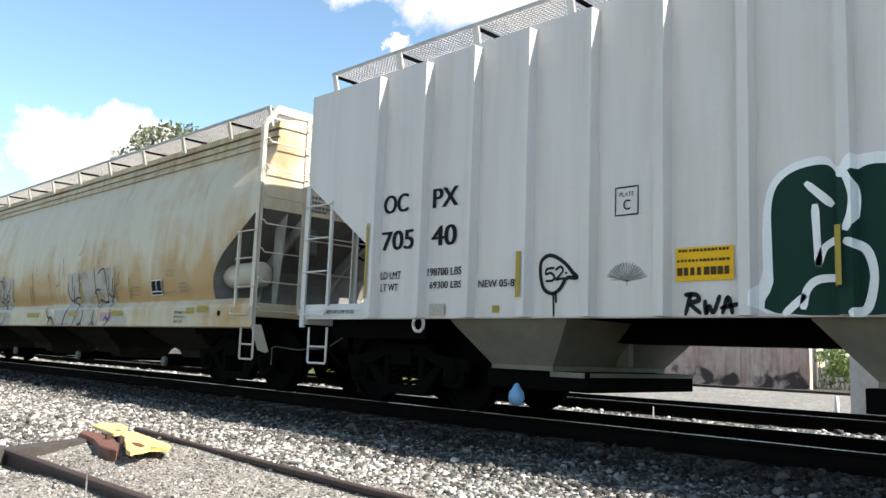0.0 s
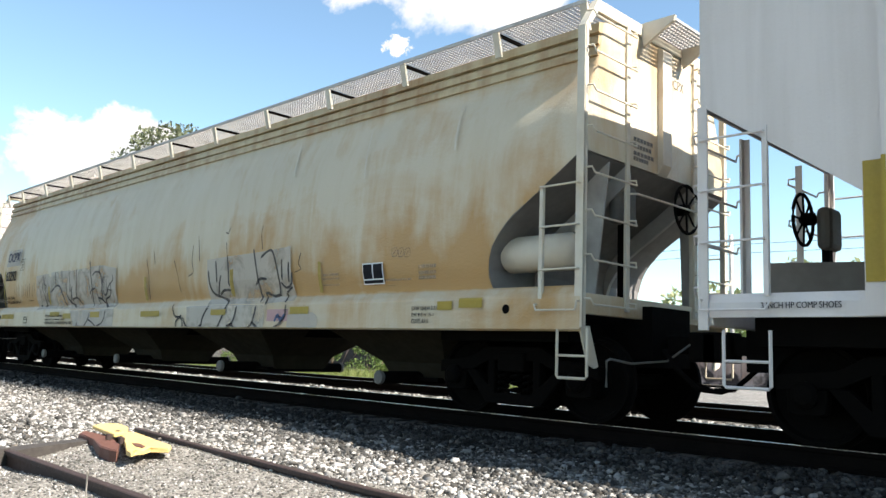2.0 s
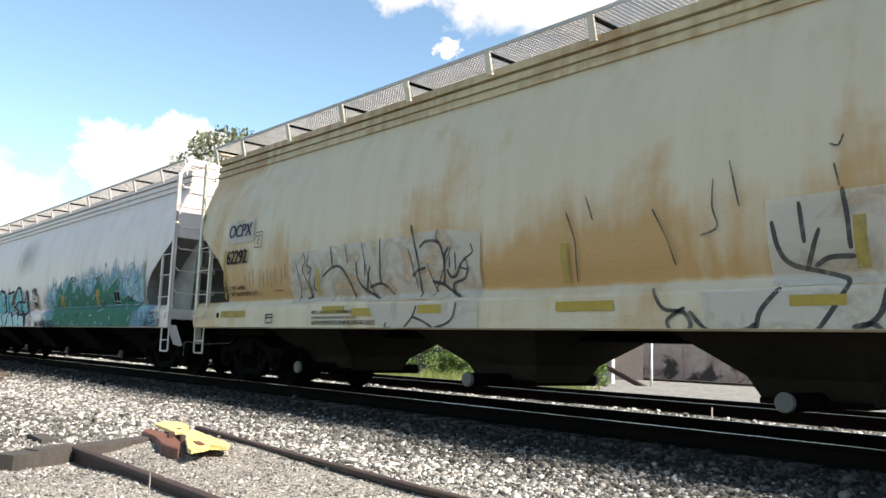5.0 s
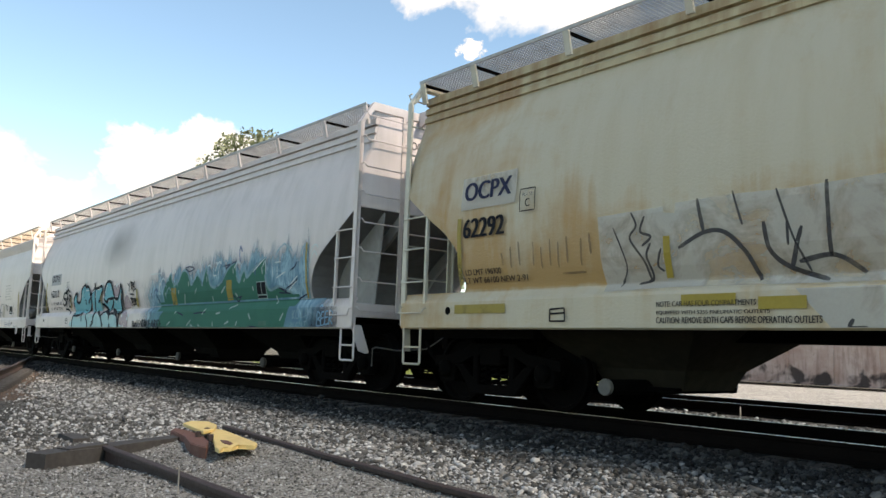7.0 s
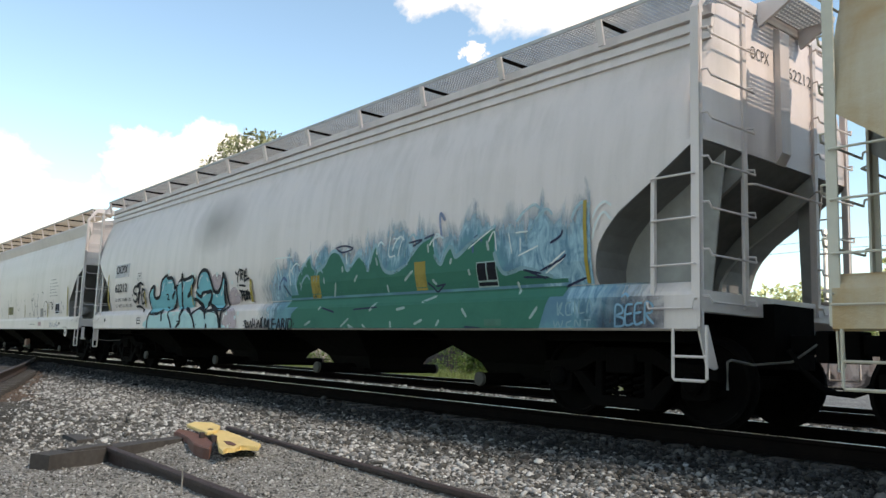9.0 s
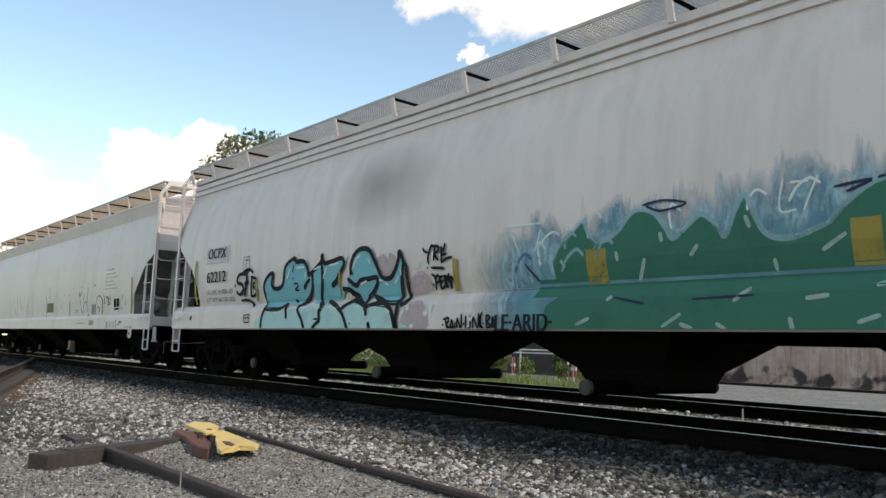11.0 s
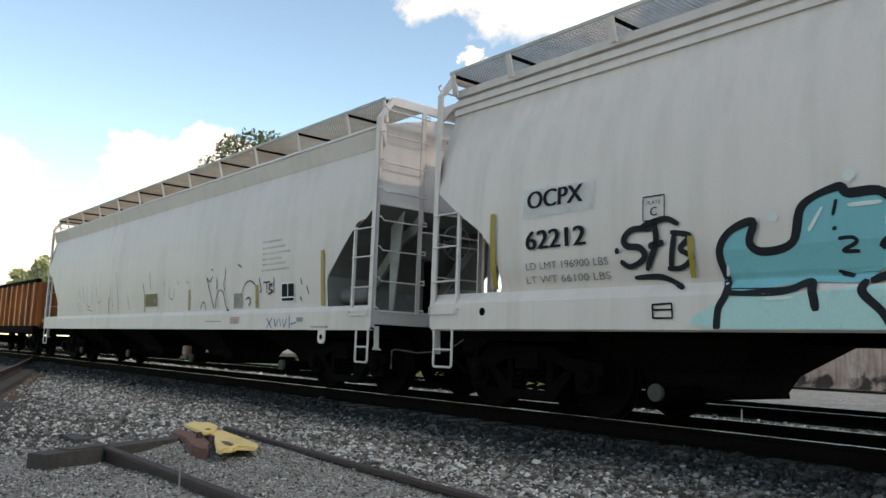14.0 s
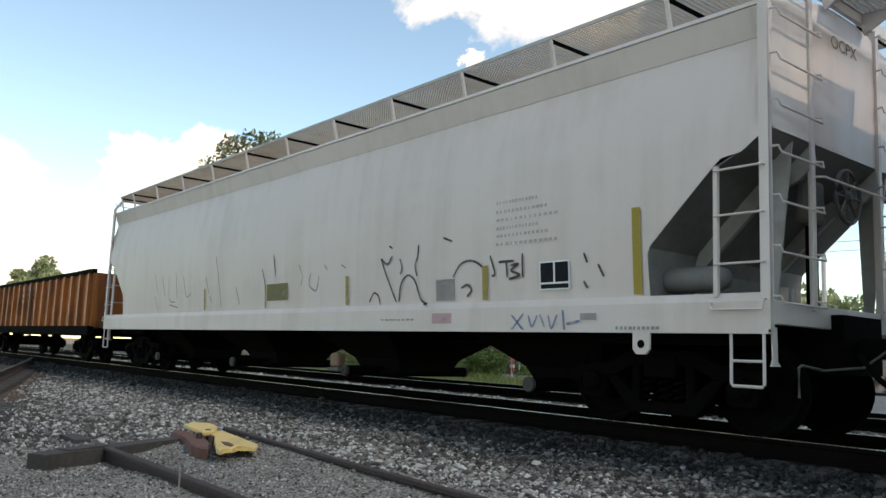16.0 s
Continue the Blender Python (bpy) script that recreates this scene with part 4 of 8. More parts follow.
def gondola():
    car = empty("gondola_car", "rusty orange gondola car with ribbed sides", "gondola", "cars of the freight train")
    half = 7.61
    bm = bmesh.new()
    for s in (-1, 1):
        prism(bm, [(-half, 1.05), (half, 1.05), (half, 2.52), (-half, 2.52)], 1, s * 1.50 - 0.01, s * 1.50 + 0.01)
    for e in (-1, 1):
        box(bm, min(e * half, e * half - e * 0.03), max(e * half, e * half - e * 0.03), -1.48, 1.48, 1.05, 2.52)
    box(bm, -half, half, -1.48, 1.48, 1.02, 1.08)
    part("body", bm, M_ORANGE, car)
    for s in (-1, 1):
        part("top_rail", boxes((-half - 0.02, half + 0.02, s * 1.53 - 0.07, s * 1.53 + 0.07, 2.50, 2.62), soft=0.015), M_BLACK, car)
        part("side_sill", boxes((-half, half, s * 1.50 - 0.09, s * 1.50 + 0.09, 0.80, 1.05), soft=0.012), M_UNDER, car)
        for k in range(19):
            x = -half + 0.25 + k * (2 * half - 0.5) / 18
            bm = prism(bmesh.new(), [(x - 0.08, 1.05), (x + 0.08, 1.05), (x + 0.06, 2.5), (x - 0.06, 2.5)], 1, *sorted((s * 1.51, s * 1.62)))
            part("side_stake", bm, M_ORANGE, car)
    part("centre_sill", boxes((-half - 0.1, half + 0.1, -0.28, 0.28, 0.78, 1.0)), M_UNDER, car)
    for e in (-1, 1):
        part("coupler", boxes((min(e * half, e * (half + 0.7)), max(e * half, e * (half + 0.7)), -0.15, 0.15, 0.70, 1.0), soft=0.03), M_BLACK, car)
    rnd = random.Random(9)
    for z in (1.86, 2.08, 2.26):
        for k in range(6):
            x = -1.15 + k * 0.46
            w = rnd.uniform(0.2, 0.4)
            part("lettering_bar", boxes((x, x + w, -1.522, -1.512, z, z + (0.16 if z > 2.2 else 0.1))), M_GALV, car, "worn white lettering")
    add_trucks(car, half - 1.9)
    return car


car_e = gondola()

CARS = [(car_a, -0.797), (car_b, -19.813), (car_c, -39.6), (car_d, -59.359), (car_e, -77.481)]


def motions():
    """The train rolls towards and past the camera; its wheels turn with it."""
    for car, x in CARS:
        walk(car, [(t, pose(x + s, TRACK_Y, 0)) for t, s in ROLLED])
    for ob, a, e, far in CLOUDS:
        walk(ob, [(0, cloud_pose(a, e + 0.45, far)), (8, cloud_pose(a, e, far)), (16, cloud_pose(a, e - 0.45, far))])
    wind = Vector((-0.6, 0.8, 0))
    for ob, reach, far in SUN_CLOUDS:
        walk(ob, [(t, Matrix.Translation(TO_SUN * far + wind * (far / 1200) * (11 * (t - reach) - 250))) for t in (0, 8, 16)])
    turns = []
    t = 0.0
    while t <= 16.0001:
        turns.append((t, degrees_rolled(t)))
        t += 0.2
    for truck in TRUCKS:
        for w in truck.children:
            if w.name.startswith("wheelset"):
                at = w.location.copy()
                walk(w, [(t, pose(*at, 0, a, 0)) for t, a in turns])


def degrees_rolled(t):
    return math.degrees(between(ROLLED, t) / 0.457)


# ---- lettering, decals and graffiti on the near sides ----
SKIN_ROUND = [(0.9, 1.605), (1.3, 1.605), (1.335, 1.592), (1.425, 1.522), (1.44, 1.522), (1.7, 1.59), (2.1, 1.62), (2.5, 1.615), (2.9, 1.58), (3.25, 1.51), (3.55, 1.405), (3.8, 1.305)]
SKIN_STEEP = [(0.9, 1.605), (1.31, 1.605), (1.32, 1.548), (1.8, 1.58), (2.30, 1.605), (2.9, 1.595), (3.45, 1.515), (3.72, 1.46)]


def skin_b(x, z):
    return between(SKIN_ROUND, z) + (0.026 if z > 1.45 else 0.004)


def skin_c(x, z):
    return between(SKIN_ROUND, z) + (0.014 if z > 1.45 else 0.004)


def skin_d(x, z):
    return between(SKIN_STEEP, z) + 0.004


def skin_a(x, z):
    d = min(abs(x - p) for p in POSTS_A)
    return 1.592 + 0.127 * min(1.0, max(0.0, (0.072 - d) / 0.02))


def spray(name, colour, cover=1.0, speckle=0.25, fade=None, sides=None, scale=3.0):
    """Sprayed or stencilled paint: patchy, thin at places; fade: heights between which it thins out upwards."""
    m = Nodes(name)
    p = m.place()
    n, f = m.noise(p, scale, 5, 0.6, 0.5), m.noise(p, 45, 4)
    m.finish(m.mix(m.ramp(f, 0.3, 0.8, 0.0, 0.35), colour, tuple(v * 0.75 for v in colour)), 0.8)
    a = m.ramp(n, 0.30, 0.50, cover * (1 - speckle), cover)
    if fade:
        z = m.add("ShaderNodeSeparateXYZ", p).outputs[2]
        rag = m.noise(m.stretch(p, 5, 1, 0.6), 1.3, 5, 0.65, 0.8)
        a = m.math("MULTIPLY", a, m.ramp(m.math("ADD", z, m.math("MULTIPLY", rag, 0.95)), fade[0], fade[1], 1.0, 0.0))
    if sides:
        x = m.add("ShaderNodeSeparateXYZ", p).outputs[0]
        x = m.math("ADD", x, m.ramp(m.noise(m.stretch(p, 1, 1, 2.5), 1.6, 5, 0.65, 0.6), 0.2, 0.8, -0.5, 0.5))
        a = m.math("MULTIPLY", a, m.math("MULTIPLY", m.ramp(x, sides[0], sides[0] + 0.9), m.ramp(x, sides[1] - 0.7, sides[1], 1.0, 0.0)))
    m.bsdf.inputs["Specular IOR Level"].default_value = 0.2
    m.l.new(a, m.bsdf.inputs["Alpha"])
    return m.mat


M_SPRAY = spray("black_spray_paint", (0.015, 0.016, 0.02), 1.0, 0.06)
M_SPRAY_OLD = spray("worn_black_spray_paint", (0.05, 0.05, 0.055), 0.85, 0.45)
M_SPRAY_RUST = spray("rusty_faded_scribble", (0.17, 0.10, 0.06), 0.6, 0.6)
M_SPRAY_BLUE = spray("faded_blue_spray_paint", (0.10, 0.16, 0.30), 0.7, 0.5)
M_INK_FADED = spray("faded_stencil_ink", (0.2, 0.2, 0.2), 0.55, 0.5)
M_INK_PALE = spray("pale_worn_print", (0.30, 0.30, 0.30), 0.4, 0.6)
M_INK_BLUE = spray("dark_blue_stencil_paint", (0.025, 0.03, 0.065), 1.0, 0.1)
M_SIGN = spray("warning_sign_yellow", (0.75, 0.42, 0.02), 1.0, 0.03)
M_SIGN_INK = spray("sign_ink", (0.06, 0.04, 0.02), 0.95, 0.1)
M_YELLOW_OLD = spray("old_ochre_strip", (0.36, 0.27, 0.07), 0.85, 0.5)
M_PATCH = spray("pale_cover_paint", (0.56, 0.53, 0.475), 0.66, 0.8, None, None, 1.6)
M_PATCH_GREY = spray("pale_grey_cover_paint", (0.68, 0.68, 0.69), 0.5, 0.3)
M_PINK = spray("faded_pink_decal", (0.60, 0.38, 0.40), 0.7, 0.6)
M_OLIVE = spray("faded_olive_decal", (0.20, 0.18, 0.08), 0.8, 0.4)
M_MAUVE = spray("mauve_spray_paint", (0.52, 0.40, 0.43), 0.55, 0.5)
M_DROP = spray("pale_green_drops", (0.48, 0.62, 0.58), 0.6, 0.4)
M_GRAF_WHITE = spray("white_graffiti_paint", (0.78, 0.79, 0.80), 1.0, 0.08)
M_GRAF_GREEN = spray("dark_green_graffiti_paint", (0.006, 0.034, 0.026), 1.0, 0.02)
M_GRAF_TEAL = spray("green_graffiti_paint", (0.07, 0.175, 0.13), 0.93, 0.2, (2.0, 2.5), (0.7, 8.9))
M_GRAF_FIELD = spray("deep_green_graffiti_paint", (0.032, 0.155, 0.11), 0.97, 0.12, None, None, 1.4)
M_GRAF_SKY = spray("pale_blue_graffiti_paint", (0.34, 0.55, 0.60), 0.55, 0.6)
M_GRAF_PALE = spray("pale_graffiti_highlight", (0.66, 0.72, 0.70), 0.9, 0.2)
M_GRAF_AQUA = spray("aqua_graffiti_paint", (0.155, 0.44, 0.49), 1.0, 0.12)
M_GRAF_PALEAQUA = spray("pale_aqua_graffiti_paint", (0.41, 0.64, 0.63), 0.95, 0.15)


def soot_material():
    m = Nodes("soot_stain")
    p = m.place()
    near = m.add("ShaderNodeVectorMath", m.add("ShaderNodeVectorMath", p, (-1.627, -1.55, 3.07), operation="SUBTRACT").outputs[0], (0.95, 0.2, 1.9), operation="MULTIPLY").outputs[0]
    d = m.add("ShaderNodeVectorMath", near, operation="LENGTH").outputs["Value"]
    m.finish((0.26, 0.245, 0.205), 0.7)
    a = m.ramp(m.math("ADD", d, m.math("MULTIPLY", m.noise(p, 1.8, 4), 0.5)), 0.2, 1.5, 0.40, 0.0)
    m.l.new(a, m.bsdf.inputs["Alpha"])
    return m.mat


M_SOOT = soot_material()


def mural_material():
    """Streaky blue spray that thins out upwards and at its ends."""
    m = Nodes("sprayed_streaky_blue")
    p = m.place()
    xyz = m.add("ShaderNodeSeparateXYZ", p)
    x, z = xyz.outputs[0], xyz.outputs[2]
    lean = m.add("ShaderNodeVectorMath", m.stretch(p, 1, 0, 0.28), (0.0, 0.0, 0.0), operation="ADD").outputs[0]
    plume = m.noise(lean, 3.2, 5, 0.62, 0.9)
    wisp = m.noise(m.stretch(p, 1, 0, 0.35), 8.0, 5, 0.65, 1.6)
    top = m.ramp(x, 0.3, 4.75, 1.86, 2.18)
    rise = m.math("SUBTRACT", m.math("ADD", z, m.ramp(plume, 0.25, 0.75, 0.34, -0.34)), top)
    sides = m.math("MULTIPLY", m.ramp(m.math("ADD", x, m.ramp(wisp, 0.2, 0.8, -0.3, 0.3)), 0.38, 1.24), m.ramp(m.math("ADD", x, m.ramp(wisp, 0.2, 0.8, -0.3, 0.3)), 8.08, 8.8, 1.0, 0.0))
    deep = m.mix(m.ramp(m.noise(p, 2.2, 4), 0.4, 0.65), (0.09, 0.20, 0.27), (0.12, 0.30, 0.33))
    blue = m.mix(m.ramp(wisp, 0.38, 0.62), (0.10, 0.22, 0.30), (0.31, 0.49, 0.56))
    edge = m.math("ADD", rise, m.math("ADD", m.ramp(wisp, 0.3, 0.7, -0.10, 0.10), m.math("ADD", m.ramp(x, 6.56, 8.0, 0.0, 0.9), m.ramp(x, 0.95, 2.1, 0.55, 0.0))))
    c = m.mix(m.ramp(edge, -0.22, -0.06), deep, blue)
    m.finish(c, 0.75)
    m.bsdf.inputs["Specular IOR Level"].default_value = 0.2
    a = m.math("MULTIPLY", sides, m.ramp(rise, -0.12, 0.24, 0.93, 0.0))
    m.l.new(a, m.bsdf.inputs["Alpha"])
    return m.mat


M_MURAL = mural_material()


def drape(bm, skin, lift):
    for v in bm.verts:
        v.co.y = -(skin(v.co.x, v.co.z) + lift)
    return bm


def sliced(bm, skin):
    """Cuts a flat sheet so that it can follow the side's curve."""
    zs = [v.co.z for v in bm.verts]
    cuts = [((0, 0, z), (0, 0, 1)) for z in (1.20, 1.30, 1.335, 1.38, 1.425, 1.44, 1.57, 1.70, 1.9, 2.1, 2.3, 2.5, 2.7, 2.9, 3.07, 3.25, 3.4, 3.55)]
    if skin is skin_a:
        cuts = [((p + d, 0, 0), (1, 0, 0)) for p in POSTS_A for d in (-0.072, -0.052, 0.052, 0.072)]
    for co, no in cuts:
        bmesh.ops.bisect_plane(bm, geom=list(bm.verts) + list(bm.edges) + list(bm.faces), plane_co=co, plane_no=no)
    return bm


def sticker(car, skin, name, x0, x1, z0, z1, material, label="", lift=0.004):
    bm = bmesh.new()
    bm.faces.new([bm.verts.new((x, 0, z)) for x, z in ((x0, z0), (x1, z0), (x1, z1), (x0, z1))])
    return part(name, drape(sliced(bm, skin), skin, lift), material, car, label)


def patch(car, skin, name, label, material, lift, outline):
    bm = bmesh.new()
    fine = []
    n = len(outline)
    for i in range(n):
        p0, p1, p2, p3 = (Vector(outline[(i + k) % n]) for k in (-1, 0, 1, 2))
        for k in range(4):
            t = k / 4
            fine.append(0.5 * (2 * p1 + (p2 - p0) * t + (2 * p0 - 5 * p1 + 4 * p2 - p3) * t * t + (3 * p1 - p0 - 3 * p2 + p3) * t ** 3))
    flat = [Vector((p.x, max(p.y, 0.985), 0.0)) for p in fine]
    corners = [bm.verts.new((p.x, 0, p.y)) for p in flat]
    for tri in geometry.tessellate_polygon([flat]):
        bm.faces.new([corners[i] for i in tri])
    return part(name, drape(sliced(bm, skin), skin, lift), material, car, label)


def flat_patch(car, skin, name, label, material, lift, outline):
    """A sheet of paint with straight masked edges."""
    bm = bmesh.new()
    flat = [Vector((x, z, 0.0)) for x, z in outline]
    corners = [bm.verts.new((p.x, 0, p.y)) for p in flat]
    for tri in geometry.tessellate_polygon([flat]):
        bm.faces.new([corners[i] for i in tri])
    return part(name, drape(sliced(bm, skin), skin, lift), material, car, label)


def tag(car, skin, name, label, material, width, lift, lines):
    """Brush or spray strokes: one ribbon with round ends along each smooth line."""
    for line in lines:
        bm = bmesh.new()
        pts = [Vector(p) for p in line]
        full = []
        for i in range(len(pts) - 1):
            p0, p1, p2, p3 = pts[max(i - 1, 0)], pts[i], pts[i + 1], pts[min(i + 2, len(pts) - 1)]
            for k in range(6):
                t = k / 6
                full.append(0.5 * (2 * p1 + (p2 - p0) * t + (2 * p0 - 5 * p1 + 4 * p2 - p3) * t * t + (3 * p1 - p0 - 3 * p2 + p3) * t ** 3))
        full.append(pts[-1])
        prev = None
        n = len(full)
        for i, p in enumerate(full):
            d = full[min(i + 1, n - 1)] - full[max(i - 1, 0)]
            d = d.normalized() if d.length > 1e-6 else Vector((1, 0))
            end = min(i, n - 1 - i)
            w = width * 0.5 * (0.62 if end == 0 else 1.0) * (0.88 + 0.24 * noise.noise((p.x * 3, p.y * 3, 1.0)))
            if end == 0:
                p = p + d * width * (0.3 if i else -0.3)
            pair = [bm.verts.new((p.x + s * -d.y * w, 0, p.y + s * d.x * w)) for s in (-1, 1)]
            if prev:
                bm.faces.new((prev[0], pair[0], pair[1], prev[1]))
            prev = pair
        for v in bm.verts:
            v.co.z = max(v.co.z, 0.985)
        part(name, drape(sliced(bm, skin) if skin is skin_a else bm, skin, lift), material, car, label)


def word_mesh(text):
    """A word as a flat mesh one unit wide and one high."""
    cu = bpy.data.curves.new("lettering", "FONT")
    cu.body = text
    tmp = bpy.data.objects.new("lettering", cu)
    scene.collection.objects.link(tmp)
    me = bpy.data.meshes.new_from_object(tmp.evaluated_get(bpy.context.evaluated_depsgraph_get()))
    bpy.data.objects.remove(tmp)
    bpy.data.curves.remove(cu)
    bm = bmesh.new()
    bm.from_mesh(me)
    bpy.data.meshes.remove(me)
    lo, hi = min(v.co.x for v in bm.verts), max(v.co.x for v in bm.verts)
    b, t = min(v.co.y for v in bm.verts), max(v.co.y for v in bm.verts)
    for v in bm.verts:
        v.co = ((v.co.x - lo) / (hi - lo), 0, (v.co.y - b) / (t - b))
    return bm


def embolden(bm, axis, stem, lift_axis, lift):
    """Thickens the strokes with copies shifted to both sides."""
    count, edges, flats = len(bm.verts), len(bm.edges), len(bm.faces)
    for k in (-1, 1):
        twin = bmesh.ops.duplicate(bm, geom=list(bm.verts)[:count] + list(bm.edges)[:edges] + list(bm.faces)[:flats])
        for v in [g for g in twin["geom"] if isinstance(g, bmesh.types.BMVert)]:
            v.co[axis] += k * stem
            v.co[lift_axis] += lift * (k + 2)
    return bm


def letters(car, skin, text, x0, x1, z, height, material):
    """Stencilled words fitted between x0 and x1 on the side."""
    bm = word_mesh(text)
    for v in bm.verts:
        v.co = (v.co.x * (x1 - x0) + x0, 0, v.co.z * height + z)
    drape(bm, skin, 0.006)
    embolden(bm, 0, (0.06 if height > 0.12 else 0.03) * height, 1, -0.001)
    return part("lettering", bm, material, car, "stencilled lettering")


def end_letters(car, half, text, y0, y1, z, height, material):
    """Stencilled words on the end sheet that faces along the track."""
    bm = word_mesh(text)
    for v in bm.verts:
        v.co = (half + 0.005, v.co.x * (y1 - y0) + y0, v.co.z * height + z)
    embolden(bm, 1, 0.03 * height, 0, 0.001)
    return part("lettering", bm, material, car, "stencilled lettering on the end sheet")


def text_bars(car, skin, x0, x1, z, height, count, material):
    rnd = random.Random(int(x0 * 1000) + count)
    bm = bmesh.new()
    x, step = x0, (x1 - x0) / count
    for k in range(count):
        w = step * rnd.uniform(0.55, 0.9)
        bm.faces.new([bm.verts.new((a, 0, b)) for a, b in ((x, z), (x + w, z), (x + w, z + height * 0.8), (x, z + height * 0.8))])
        x += step
    return part("small_print", drape(bm, skin, 0.016), material, car, "line of small worn print")


def plate_mark(car, skin, x0, x1, z0, z1):
    tag(car, skin, "plate_frame", "thin black square frame", M_INK, 0.014, 0.006, [[(x0, z0), (x1, z0)], [(x1, z0), (x1, z1)], [(x1, z1), (x0, z1)], [(x0, z1), (x0, z0)]])
    w, h = x1 - x0, z1 - z0
    letters(car, skin, "PLATE", x0 + 0.18 * w, x0 + 0.82 * w, z0 + 0.66 * h, 0.16 * h, M_INK_FADED)
    letters(car, skin, "C", x0 + 0.36 * w, x0 + 0.66 * w, z0 + 0.18 * h, 0.36 * h, M_INK)


letters(car_a, skin_a, "OC", -6.792, -6.355, 2.41, 0.23, M_INK)
letters(car_a, skin_a, "PX", -5.908, -5.508, 2.4, 0.23, M_INK)
letters(car_a, skin_a, "705", -6.802, -6.231, 1.94, 0.24, M_INK)
letters(car_a, skin_a, "40", -5.908, -5.518, 1.94, 0.24, M_INK)
letters(car_a, skin_a, "LD LMT", -6.802, -6.431, 1.58, 0.09, M_INK)
letters(car_a, skin_a, "198700 LBS", -5.96, -5.413, 1.59, 0.09, M_INK)
letters(car_a, skin_a, "LT WT", -6.792, -6.478, 1.43, 0.09, M_INK)
letters(car_a, skin_a, "69300 LBS", -5.92, -5.403, 1.44, 0.08, M_INK)
letters(car_a, skin_a, "NEW 05-89", -5.147, -4.576, 1.43, 0.08, M_INK)
plate_mark(car_a, skin_a, -3.396, -3.149, 2.07, 2.34)
sticker(car_a, skin_a, "reflective_strip", -7.125, -6.925, 1.35, 2.29, M_YELLOW, "yellow reflective strip", 0.012)
sticker(car_a, skin_a, "reflective_strip", -4.566, -4.452, 1.3, 1.78, M_YELLOW, "yellow reflective strip", 0.012)
sticker(car_a, skin_a, "reflective_strip", -1.379, -1.294, 1.32, 1.78, M_YELLOW, "yellow reflective strip", 0.07)
tag(car_a, skin_a, "graffiti_tag", "black outlined drop with a number fifty-two", M_SPRAY, 0.045, 0.006, [
    [(-4.29, 1.55), (-4.281, 1.67), (-4.195, 1.73), (-4.091, 1.71), (-3.967, 1.63), (-3.891, 1.55), (-3.834, 1.49), (-3.957, 1.49), (-4.024, 1.4), (-4.11, 1.34), (-4.205, 1.36), (-4.262, 1.43), (-4.29, 1.55)],
])
tag(car_a, skin_a, "graffiti_tag", "thin black numerals and paint drip", M_SPRAY, 0.028, 0.006, [
    [(-4.119, 1.6), (-4.205, 1.59), (-4.214, 1.54), (-4.157, 1.55), (-4.11, 1.51), (-4.138, 1.47), (-4.214, 1.47)],
    [(-4.091, 1.58), (-4.034, 1.61), (-4.005, 1.57), (-4.053, 1.51), (-4.091, 1.48), (-3.995, 1.49)],
    [(-3.967, 1.54), (-3.957, 1.54)],
    [(-4.119, 1.34), (-4.11, 1.11)],
    [(-4.091, 1.34), (-4.081, 1.25)],
])
patch(car_a, skin_a, "leaf_emblem", "faint grey fan-shaped leaf emblem", M_INK_PALE, 0.004, [(-3.073, 1.46), (-3.092, 1.51), (-3.13, 1.56), (-3.196, 1.59), (-3.272, 1.61), (-3.349, 1.6), (-3.406, 1.57), (-3.453, 1.53), (-3.463, 1.47)])
tag(car_a, skin_a, "leaf_emblem", "faint grey fan-shaped leaf emblem", M_INK_FADED, 0.012, 0.006, [
    [(-3.263, 1.43), (-3.082, 1.47)],
    [(-3.263, 1.43), (-3.082, 1.5)],
    [(-3.263, 1.43), (-3.092, 1.52)],
    [(-3.263, 1.43), (-3.111, 1.55)],
    [(-3.263, 1.43), (-3.139, 1.57)],
    [(-3.263, 1.43), (-3.168, 1.59)],
    [(-3.263, 1.43), (-3.196, 1.61)],
    [(-3.263, 1.43), (-3.234, 1.61)],
    [(-3.263, 1.43), (-3.272, 1.62)],
    [(-3.263, 1.43), (-3.311, 1.62)],
    [(-3.263, 1.43), (-3.339, 1.61)],
    [(-3.263, 1.43), (-3.377, 1.6)],
    [(-3.263, 1.43), (-3.406, 1.59)],
    [(-3.263, 1.43), (-3.425, 1.56)],
    [(-3.263, 1.43), (-3.444, 1.54)],
    [(-3.263, 1.43), (-3.463, 1.51)],
    [(-3.263, 1.43), (-3.463, 1.49)],
    [(-3.263, 1.43), (-3.263, 1.39)],
    [(-3.434, 1.45), (-3.101, 1.45)],
])
sticker(car_a, skin_a, "warning_sign", -2.759, -2.217, 1.41, 1.71, M_SIGN, "yellow warning sign with dark lettering", 0.012)
text_bars(car_a, skin_a, -2.74, -2.236, 1.46, 0.09, 8, M_SIGN_INK)
text_bars(car_a, skin_a, -2.73, -2.245, 1.67, 0.03, 14, M_SIGN_INK)
text_bars(car_a, skin_a, -2.74, -2.245, 1.58, 0.03, 14, M_SIGN_INK)
